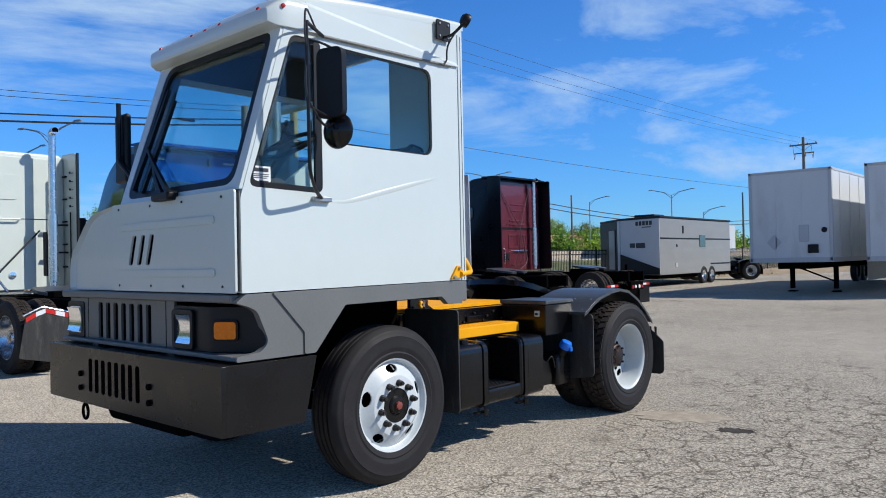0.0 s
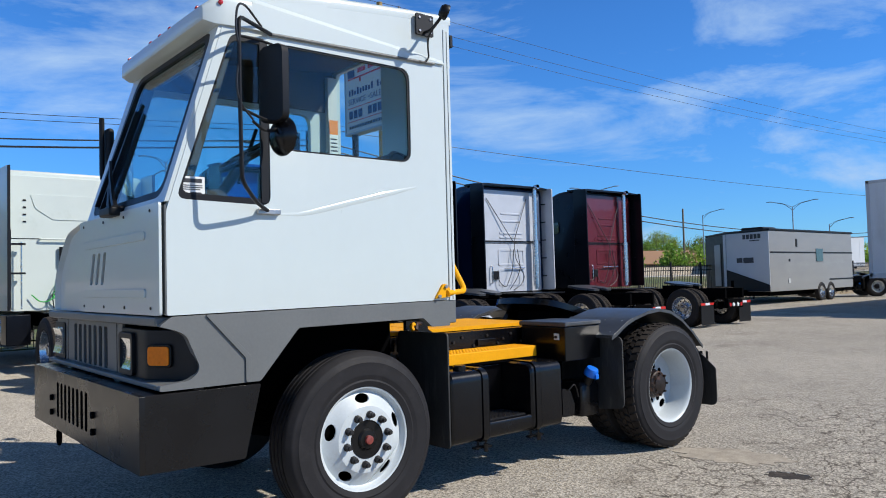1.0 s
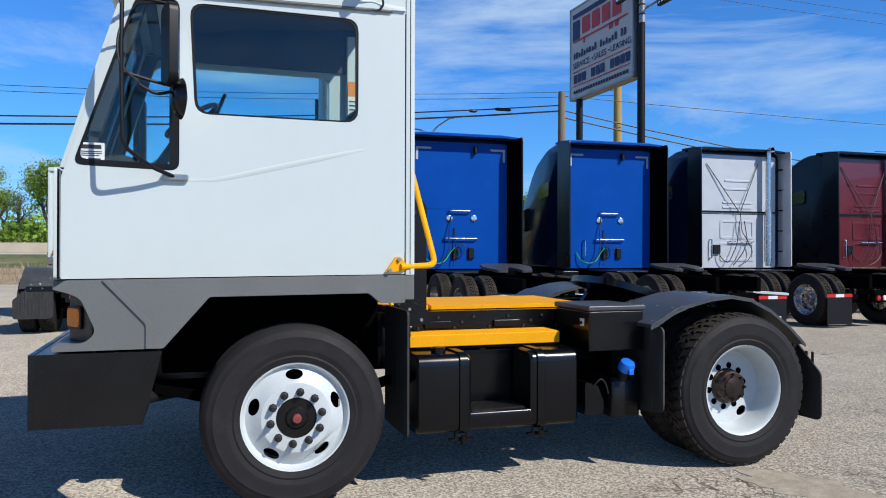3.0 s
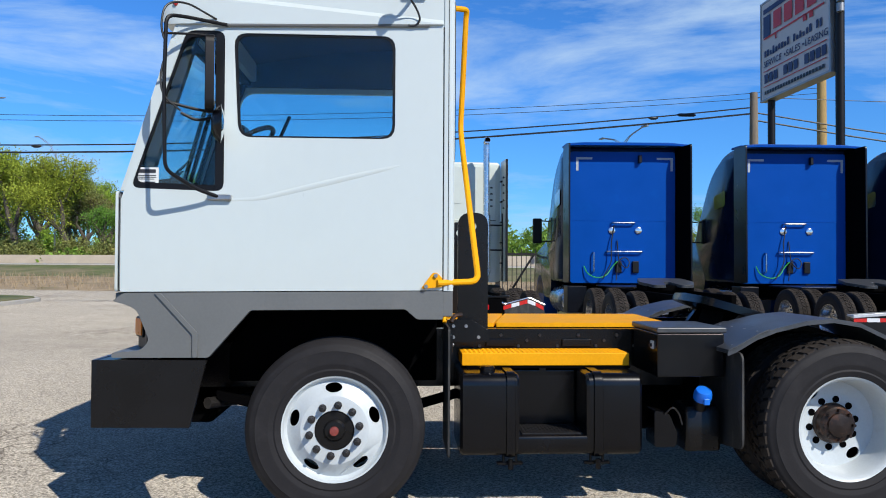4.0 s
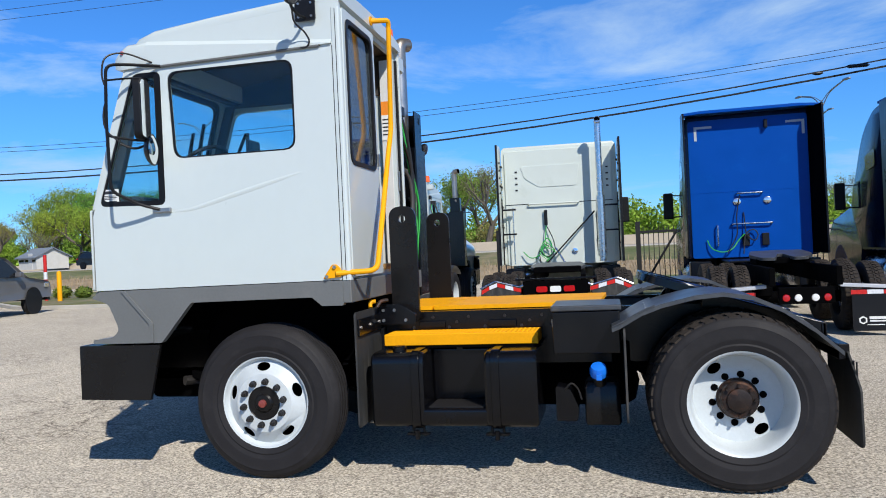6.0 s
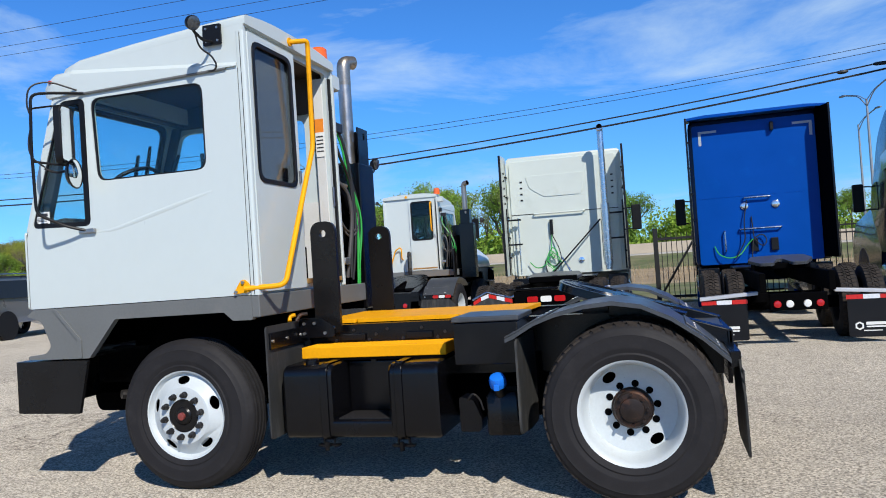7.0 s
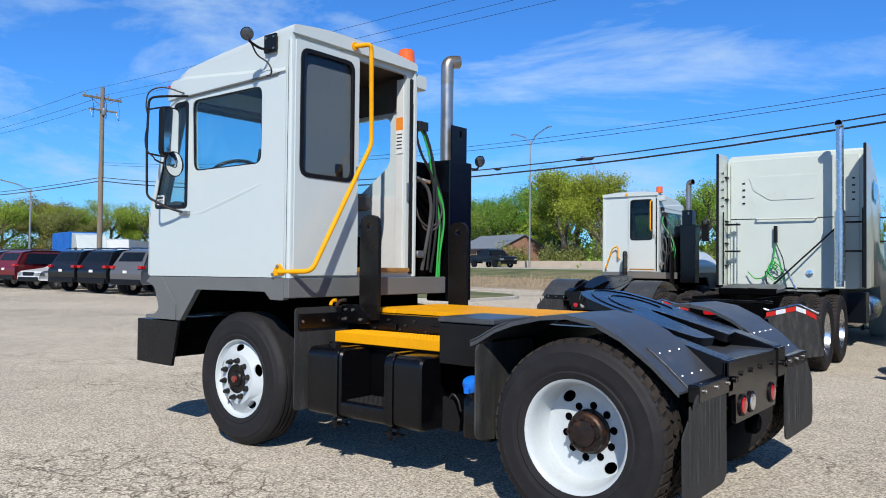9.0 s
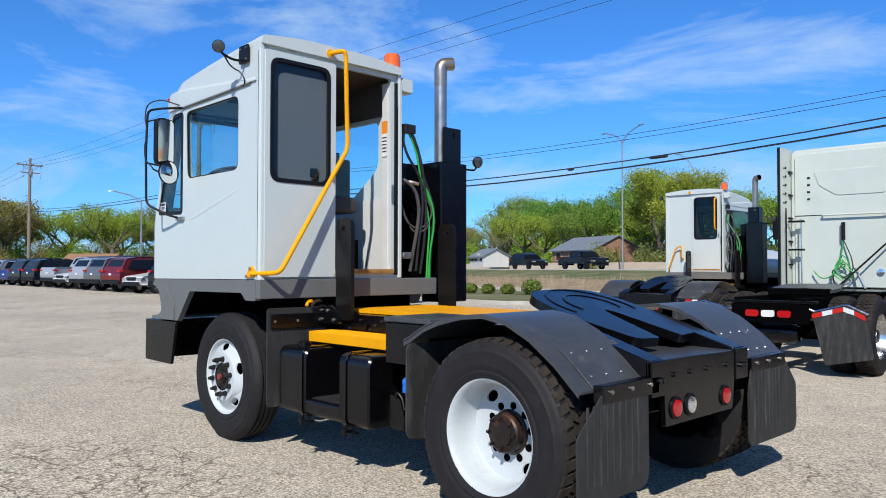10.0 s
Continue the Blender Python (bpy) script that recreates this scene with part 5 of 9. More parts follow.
    lines = [
        (GREEN_HOSE, 0.009, [(0.60, 1.45, 2.62), (0.61, 1.425, 2.50), (0.63, 1.475, 2.36), (0.64, 1.57, 2.24), (0.65, 1.66, 2.08), (0.66, 1.74, 1.93), (0.66, 1.765, 1.80), (0.65, 1.72, 1.58), (0.64, 1.70, 1.30)]),
        (GREEN_HOSE, 0.009, [(0.60, 1.47, 2.62), (0.61, 1.52, 2.55), (0.62, 1.575, 2.42), (0.63, 1.60, 2.27), (0.64, 1.63, 2.08), (0.66, 1.67, 1.92), (0.66, 1.70, 1.76), (0.65, 1.69, 1.56), (0.64, 1.68, 1.30)]),
        (GREEN_HOSE, 0.008, [(0.64, 1.60, 2.20), (0.66, 1.69, 2.06), (0.68, 1.735, 1.90), (0.68, 1.73, 1.72), (0.66, 1.70, 1.52), (0.64, 1.72, 1.30)]),
        (BLACK_HOSE, 0.012, [(0.60, 1.44, 2.63), (0.62, 1.405, 2.52), (0.64, 1.455, 2.37), (0.65, 1.53, 2.28), (0.66, 1.60, 2.16), (0.66, 1.62, 1.90), (0.65, 1.58, 1.66), (0.63, 1.56, 1.36)]),
        (BLACK_HOSE, 0.012, [(0.60, 1.49, 2.63), (0.62, 1.535, 2.57), (0.64, 1.59, 2.42), (0.64, 1.615, 2.26), (0.66, 1.70, 2.06), (0.66, 1.76, 1.90), (0.64, 1.74, 1.66), (0.62, 1.74, 1.34)]),
        (BLACK_HOSE, 0.012, [(0.60, 1.48, 2.64), (0.63, 1.56, 2.50), (0.65, 1.605, 2.34), (0.66, 1.64, 2.12), (0.66, 1.66, 1.86), (0.65, 1.64, 1.60), (0.62, 1.62, 1.34)]),
        (GREY_HOSE, 0.016, [(0.52, 1.40, 2.19), (0.62, 1.44, 2.17), (0.66, 1.53, 2.08), (0.67, 1.565, 1.92), (0.66, 1.555, 1.76), (0.64, 1.51, 1.50), (0.62, 1.50, 1.36)]),
        (GREY_HOSE, 0.009, [(0.52, 1.42, 2.06), (0.60, 1.425, 1.94), (0.63, 1.44, 1.80), (0.65, 1.55, 1.73), (0.66, 1.68, 1.78), (0.66, 1.74, 1.90), (0.64, 1.68, 2.02)]),
        (GREY_HOSE, 0.009, [(0.53, 1.44, 1.98), (0.60, 1.45, 1.86), (0.64, 1.52, 1.70), (0.66, 1.64, 1.72), (0.66, 1.72, 1.82), (0.62, 1.62, 1.92)])]
    for mt, rad, pts in lines:
        part("air_hose", tube(bm_new(), pts, rad, 0.12, 8, 6), mt, T, "hanging green air hose" if mt is GREEN_HOSE else "hanging air hose")
    part("hose_elbow", tube(bm_new(), [(0.50, 1.50, 2.15), (0.58, 1.53, 2.16), (0.62, 1.60, 2.14)], 0.018, 0.04, 8), PIPE_HOT, T, "rusty hose fitting")
    part("hose_clip", box(bm_new(), 0.57, 0.64, 1.42, 1.55, 2.585, 2.665), NUT, T, "", 0.006)
    part("hose_spring", tube(bm_new(), [(0.58, 1.42, 2.66), (0.56, 1.40, 2.78), (0.55, 1.38, 2.84)], 0.006, 0.03), STEEL, T)
    part("gladhand", loft(bm_new(), [[(x, 1.44 + y, 1.50 + z) for y, z in ring2] for x, ring2 in ((0.60, rrect(-0.05, 0.05, -0.03, 0.03, 0.02)), (0.66, rrect(-0.05, 0.05, -0.03, 0.03, 0.02)))]), STEEL, T, "", 0.008)
    part("horn_pivot", box(bm_new(), 0.44, 0.58, 1.375, 1.42, 2.70, 2.80), TRIM, T, "", 0.01)
    # wheels
    truck_wheel(T, 0.0, 0.030, True, "front", 8)
    truck_wheel(T, 0.0, 2.250, False, "front")
    truck_wheel(T, 2.952, -0.055, True, "rear", 45)
    truck_wheel(T, 2.952, 0.262, True, "rear")
    truck_wheel(T, 2.952, 2.440, False, "rear")
    truck_wheel(T, 2.952, 2.123, False, "rear")


yard_tractor = thing("yard_tractor", "white single-axle yard tractor with black frame, yellow deck and steps", "yard tractor")
build_cab(yard_tractor)
build_chassis(yard_tractor)

# ---------------------------------------------------------------- ground
def nodes_of(m):
    nt = m.node_tree
    def add(kind, **kw):
        n = nt.nodes.new(kind)
        for k, v in kw.items():
            n.inputs[k].default_value = v
        return n
    return nt, add


def pavement():
    """Old chip-sealed asphalt: pale stones in a worn binder, broad stains, patches and a net of cracks."""
    m = bpy.data.materials.new("weathered_pavement")
    m.use_nodes = True
    nt, add = nodes_of(m)
    bs = nt.nodes["Principled BSDF"]
    bs.inputs["Roughness"].default_value, bs.inputs["Specular IOR Level"].default_value = 0.92, 0.2
    bs.inputs["Diffuse Roughness"].default_value = 0.35
    co = add("ShaderNodeTexCoord")
    def noise_at(scale, detail, rough=0.55):
        n = add("ShaderNodeTexNoise", Scale=scale, Detail=detail, Roughness=rough)
        nt.links.new(co.outputs["Object"], n.inputs["Vector"])
        return n
    def ramp(src, p0, c0, p1, c1):
        r = add("ShaderNodeValToRGB")
        r.color_ramp.elements[0].position, r.color_ramp.elements[0].color = p0, (*c0, 1)
        r.color_ramp.elements[1].position, r.color_ramp.elements[1].color = p1, (*c1, 1)
        nt.links.new(src, r.inputs["Fac"])
        return r.outputs["Color"]
    def mix(kind, fac, a, b):
        x = add("ShaderNodeMix")
        x.data_type, x.blend_type = "RGBA", kind
        if isinstance(fac, float):
            x.inputs["Factor"].default_value = fac
        else:
            nt.links.new(fac, x.inputs["Factor"])
        nt.links.new(a, x.inputs["A"])
        nt.links.new(b, x.inputs["B"]) if not isinstance(b, tuple) else setattr(x.inputs["B"], "default_value", (*b, 1))
        return x.outputs["Result"]
    big = ramp(noise_at(0.16, 8, 0.62).outputs["Fac"], 0.34, (0.384, 0.346, 0.290), 0.66, (0.500, 0.453, 0.380))
    mid = ramp(noise_at(2.2, 8, 0.7).outputs["Fac"], 0.30, (0.88, 0.88, 0.88), 0.70, (1.09, 1.085, 1.07))
    col = mix("MULTIPLY", 1.0, big, mid)
    chips = add("ShaderNodeTexVoronoi", Scale=78.0)
    nt.links.new(co.outputs["Object"], chips.inputs["Vector"])
    sep = add("ShaderNodeSeparateColor")
    nt.links.new(chips.outputs["Color"], sep.inputs["Color"])
    col = mix("MULTIPLY", 1.0, col, ramp(sep.outputs["Red"], 0.05, (0.60, 0.59, 0.58), 0.95, (1.46, 1.45, 1.43)))
    pits = noise_at(52.0, 4, 0.6)
    col = mix("MULTIPLY", 1.0, col, ramp(pits.outputs["Fac"], 0.36, (0.42, 0.41, 0.39), 0.50, (1.03, 1.03, 1.03)))
    # cracks, bent by noise, present only in some stretches
    warp = noise_at(1.1, 6, 0.65)
    wsum = add("ShaderNodeMix")
    wsum.data_type, wsum.blend_type = "RGBA", "LINEAR_LIGHT"
    wsum.inputs["Factor"].default_value = 0.22
    nt.links.new(co.outputs["Object"], wsum.inputs["A"])
    nt.links.new(warp.outputs["Color"], wsum.inputs["B"])
    broken = ramp(noise_at(5.5, 5, 0.6).outputs["Fac"], 0.37, (0, 0, 0), 0.50, (1, 1, 1))
    apart = add("ShaderNodeVectorMath")
    apart.operation = "DISTANCE"
    apart.inputs[1].default_value = (1.9, -2.4, 0.0)
    nt.links.new(co.outputs["Object"], apart.inputs[0])
    crazed = add("ShaderNodeMapRange")
    crazed.inputs["From Min"].default_value, crazed.inputs["From Max"].default_value = 1.3, 3.4
    crazed.inputs["To Min"].default_value, crazed.inputs["To Max"].default_value = 0.13, 0.0
    nt.links.new(apart.outputs["Value"], crazed.inputs["Value"])
    for sc, wd, amount, lo in ((0.33, 0.0035, 0.60, 0.56), (1.25, 0.010, 0.70, 0.54), (3.3, 0.027, 0.90, 0.53), (7.0, 0.048, 0.75, 0.55)):
        field = add("ShaderNodeMath")
        nt.links.new(noise_at(0.22 if sc < 3 else 0.30, 4).outputs["Fac"], field.inputs[0])
        nt.links.new(crazed.outputs["Result"], field.inputs[1])
        where = ramp(field.outputs[0], lo, (0, 0, 0), lo + 0.10, (1, 1, 1))
        v = add("ShaderNodeTexVoronoi", Scale=sc)
        v.feature = "DISTANCE_TO_EDGE"
        nt.links.new(wsum.outputs["Result"], v.inputs["Vector"])
        line = ramp(v.outputs["Distance"], wd * 0.35, (1, 1, 1), wd, (0, 0, 0))
        ml = mix("MULTIPLY", 1.0, line, where)
        ml = mix("MULTIPLY", 1.0, ml, broken)
        fac = add("ShaderNodeMath")
        fac.operation = "MULTIPLY"
        fac.inputs[1].default_value = amount
        nt.links.new(ml, fac.inputs[0])
        col = mix("MIX", fac.outputs[0], col, (0.10, 0.080, 0.062))
    # darker oil stains
    st = ramp(noise_at(0.75, 7, 0.6).outputs["Fac"], 0.64, (1, 1, 1), 0.76, (0.60, 0.58, 0.56))
    col = mix("MULTIPLY", 1.0, col, st)
    nt.links.new(col, bs.inputs["Base Color"])
    hsum = add("ShaderNodeMath")
    hsum.operation = "MULTIPLY_ADD"
    hsum.inputs[1].default_value = 0.8
    nt.links.new(chips.outputs["Distance"], hsum.inputs[0])
    nt.links.new(pits.outputs["Fac"], hsum.inputs[2])
    bp = add("ShaderNodeBump", Strength=0.40, Distance=0.008)
    nt.links.new(hsum.outputs[0], bp.inputs["Height"])
    nt.links.new(bp.outputs["Normal"], bs.inputs["Normal"])
    return m


LOT = pavement()
# earth colour darkened to carry the shade beneath the pothole's rim
PATCH = mat("pothole_earth_and_shade", (0.035, 0.027, 0.020), 0.95, var=0.4, scale=14, fine=70, bump=0.5, dirt=(0.13, 0.10, 0.075), dirt_at=0.60)
WORN = mat("worn_patch", (0.385, 0.335, 0.268), 0.92, spec=0.2, var=0.30, scale=9, fine=95, bump=0.2, dirt=(0.30, 0.25, 0.20), dirt_at=0.60)
GRASS = mat("spring_grass", (0.10, 0.125, 0.035), 0.9, var=0.45, scale=0.5, fine=12, bump=0.4, dirt=(0.26, 0.21, 0.12), dirt_at=0.52)
DRY = mat("dry_verge", (0.33, 0.25, 0.155), 0.95, var=0.3, scale=0.8, fine=14, bump=0.5, dirt=(0.16, 0.15, 0.06), dirt_at=0.62, stretch=(1, 1, 3))
ROADM = mat("road_surface", (0.30, 0.28, 0.255), 0.9, var=0.12, scale=0.4, fine=30, bump=0.1)
BARRIER = mat("tan_concrete_barrier", (0.44, 0.37, 0.28), 0.85, var=0.14, scale=0.6, fine=20, bump=0.1)
KERB = mat("kerb_concrete", (0.46, 0.43, 0.38), 0.85, var=0.18, scale=2, fine=40, bump=0.15)


def structure(ob, label, category):
    return tagged(ob, label, category, kind="structure")


rp = random.Random(3)
HOLE_DIR = Vector((0.30, -0.95)).normalized()


def ragged(cx, cy, long, wide, n, rough):
    """A ragged closed loop round a point, stretched along HOLE_DIR."""
    pts = []
    for k in range(n):
        a = 2 * math.pi * k / n
        q = 1 + rp.uniform(-rough, rough)
        u, v = long * q * math.cos(a), wide * q * math.sin(a)
        pts.append((cx + HOLE_DIR.x * u - HOLE_DIR.y * v, cy + HOLE_DIR.y * u + HOLE_DIR.x * v))
    return pts


HOLE = ragged(2.76, -1.09, 0.15, 0.10, 30, 0.22)
structure(part("ground", sheet_z(bm_new(), [(-1500, -1500), (1500, -1500), (1500, 1500), (-1500, 1500)], [HOLE], -0.6, 0.0), LOT), "pale weathered parking lot pavement with cracks and worn stones", "pavement")
# a sunken pothole beside the rear wheel with its broken rim, and a worn patch where the surface has come away
bm = bm_new()
mid = Vector((2.76, -1.09))
loft(bm, [[(mid.x + (x - mid.x) * k, mid.y + (y - mid.y) * k, z) for x, y in HOLE] for k, z in ((1.02, -0.004), (0.97, -0.045), (0.80, -0.075), (0.40, -0.085))])
structure(part("pothole", bm, PATCH), "dark ragged pothole in the pavement", "pothole")
structure(part("pavement_patch", sheet_z(bm_new(), ragged(3.02, -0.52, 0.40, 0.24, 44, 0.20), [], 0.0, 0.003), WORN), "smooth worn grey-brown patch in the pavement", "pavement")


def strip(name, p0, p1, w, z0, z1, material, label, category):
    """A long slab beside the line p0 to p1."""
    a, b = Vector((*p0, 0)), Vector((*p1, 0))
    n = Vector((-(b - a).y, (b - a).x, 0)).normalized() * w
    pts = [(v.x, v.y) for v in (a, b, b + n, a + n)]
    return structure(part(name, sheet_z(bm_new(), pts, [], z0, z1), material), label, category)


# the road lies along a line that slants away; its verge of dry and green grass slopes up to it
RD = Vector((-31.0, 10.0, 0)).normalized()
RN = Vector((10.0, 31.0, 0)).normalized()
R0 = Vector((-14.0, 47.0, 0))


def along(s, d):
    p = R0 + RD * s + RN * d
    return (p.x, p.y)


def banded(name, d0, d1, z0, z1, material, label, category, s0=-260, s1=420):
    """A band beside the road, from d0 to d1 metres off its near edge, its top going from z0 to z1."""
    bm = bm_new()
    n = 60
    for i in range(n):
        sa, sb = s0 + (s1 - s0) * i / n, s0 + (s1 - s0) * (i + 1) / n
        vs = [bm.verts.new((*along(s, d), z)) for s, d, z in ((sa, d0, z0), (sb, d0, z0), (sb, d1, z1), (sa, d1, z1))]
        bm.faces.new(vs)
    bmesh.ops.remove_doubles(bm, verts=bm.verts[:], dist=0.001)
    return structure(part(name, bm, material), label, category)


banded("verge_dry", -12.5, -5.0, 0.004, 0.52, DRY, "strip of tall dry straw-coloured grass", "verge")
banded("verge_green", -5.0, 3.0, 0.52, 1.20, GRASS, "green grass verge below the road", "verge")
banded("road_kerb", 3.0, 3.4, 1.20, 1.28, KERB, "pale concrete road kerb", "kerb")
banded("road", 3.4, 16.0, 1.26, 1.28, ROADM, "pale grey two-way road behind the lot", "road")
banded("median", 16.0, 16.5, 1.28, 2.08, BARRIER, "low pale concrete barrier along the road", "barrier")
banded("far_verge", 16.5, 300.0, 1.3, 1.9, GRASS, "rough grass beyond the road", "verge")

# tufts standing in the dry verge
rnd = random.Random(5)
bm = bm_new()
for k in range(11000):
    s, d = rnd.uniform(-70, 130), rnd.uniform(-12.4, -4.6)
    x, y = along(s, d)
    z = 0.004 + 0.52 * (d + 12.5) / 7.5
    hgt, wid, a = rnd.uniform(0.18, 0.52), rnd.uniform(0.010, 0.030), rnd.uniform(0, math.pi)
    lx, ly = rnd.uniform(-0.2, 0.2), rnd.uniform(-0.2, 0.2)
    vs = [bm.verts.new(p) for p in ((x - wid * math.cos(a), y - wid * math.sin(a), z - 0.02), (x + wid * math.cos(a), y + wid * math.sin(a), z - 0.02), (x + lx, y + ly, z + hgt))]
    bm.faces.new(vs)
tagged(part("dry_grass", bm, DRY), "tall dry straw-coloured grass tufts on the verge", "grass", kind="stuff")

# kerbed island with grass, at the drive
isl = rpoly([(-12.4, 18.6), (-12.6, 24.6), (-27.0, 31.5), (-30.0, 28.0), (-19.0, 19.0)], 1.6, 6)
structure(part("island_kerb", sheet_z(bm_new(), isl, [], -0.05, 0.13), KERB, None, "", 0.02), "pale concrete kerb round a planted island", "kerb")
isl2 = [(-19.5 + (x + 19.5) * 0.965, 24.8 + (y - 24.8) * 0.95) for x, y in isl]
structure(part("island_grass", sheet_z(bm_new(), isl2, [], 0.10, 0.16), GRASS), "short green grass on the kerbed island", "grass")
strip("fence_grass", (130, 30.5), (0.5, 30.5), 13.7, 0.0, 0.03, GRASS, "green grass strip beyond the fence", "grass")

# ---------------------------------------------------------------- parked road tractors
DECAL = mat("pale_decal", (0.40, 0.44, 0.48), 0.5, var=0.06, bump=0.0)
BLUE = mat("blue_truck_paint", (0.0003, 0.060, 0.335), 0.36, var=0.08, scale=2, bump=0.01, coat=0.0, spec=0.10, dirt=(0.001, 0.09, 0.42), dirt_at=0.66)
SILVER = mat("silver_truck_paint", (0.50, 0.52, 0.56), 0.40, metal=0.1, var=0.07, scale=3, bump=0.02, coat=0.4)
MAROON = mat("maroon_truck_paint", (0.110, 0.011, 0.017), 0.30, var=0.15, scale=3, bump=0.02, coat=0.5)
CREAM = mat("cream_truck_paint", (0.57, 0.615, 0.56), 0.38, var=0.04, scale=2, bump=0.02, coat=0.3, dirt=(0.45, 0.49, 0.41), dirt_at=0.66)
NAVY = mat("dark_fairing", (0.004, 0.005, 0.008), 0.30, spec=0.25, var=0.2, scale=3, bump=0.01, coat=0.12)
NAVY_BLUE = mat("blue_side_paint", (0.003, 0.010, 0.040), 0.2, spec=0.3, var=0.15, scale=3, bump=0.01, coat=0.2)
ALU = mat("polished_aluminium", (0.62, 0.63, 0.65), 0.24, metal=1.0, var=0.12, scale=14, bump=0.04)
DARKGLASS = mat("dark_glass", (0.012, 0.016, 0.020), 0.06, var=0.1, bump=0.0, coat=0.8)


def make_mesh(bm, material, smooth=35):
    ob = part("proto", bm, material, smooth=smooth)
    me = ob.data
    bpy.data.objects.remove(ob)
    return me


ROAD_TYRE = make_mesh(tyre_bm(0.26, True), RUBBER)
RIM_PROF = [(0.296, 0.035), (0.302, 0.018), (0.292, 0.020), (0.275, 0.060), (0.262, 0.130), (0.238, 0.158), (0.205, 0.167), (0.180, 0.172), (0.110, 0.172), (0.10, 0.09), (0.085, 0.06), (0.0, 0.055)]
ROAD_TREAD = make_mesh(tread_bm(0.26), TREAD)
rim = disc_with_holes(RIM_PROF, {5: range(60), 6: range(60)}, 60)
holed_cone(rim, 0.238, 0.158, 0.180, 0.172, [radians(36 * k) for k in range(10)], 0.2085, 0.026, 0.018, 60)
for px, py, pz in ring_of(10, 0.143, 0.172):
    lathe(rim, [(0.018, 0.0), (0.018, -0.030), (0.0, -0.034)], 6, Matrix.Translation((px, py, pz)))
ROAD_RIM = make_mesh(rim, ALU)


def child(name, mesh, parent, m=None, label=""):
    ob = new(name, mesh)
    ob.parent = parent
    if m is not None:
        ob.matrix_basis = m
    if label:
        ob["label"] = label
    return ob


def road_wheels(T, ys, half=1.20):
    for y in ys:
        for sx in (-1, 1):
            for k, off in enumerate((0.0, 0.33)):
                m = Matrix.Translation((sx * (half - off), y, 0.512)) @ Matrix.Rotation(radians(-90 * sx), 4, "Y")
                w = child("wheel", ROAD_RIM, T, m, "polished aluminium wheel")
                child("tyre", ROAD_TYRE, w)
                child("tread", ROAD_TREAD, w)["kind"] = "stuff"


def hexagon_logo(T, x, y, z):
    """A dealer's mark as a plain shape with bars in white."""
    bm = bm_new()
    hx = [(x - 0.17 + 0.058 * math.cos(a), z + 0.058 * math.sin(a)) for a in [math.pi / 6 + math.pi * k / 3 for k in range(6)]]
    hi = [(x - 0.17 + 0.036 * math.cos(a), z + 0.036 * math.sin(a)) for a in [math.pi / 6 + math.pi * k / 3 for k in range(6)]]
    sheet_y(bm, hx, [hi], y - 0.004, y)
    for u0, u1, v0, v1 in ((-0.09, 0.18, 0.012, 0.052), (-0.085, 0.175, -0.022, -0.002), (-0.12, 0.10, -0.070, -0.058)):
        box(bm, x + u0, x + u1, y - 0.004, y, z + v0, z + v1)
    return part("dealer_mark", bm, LABEL_WHITE, T, "white dealer mark on the flap")


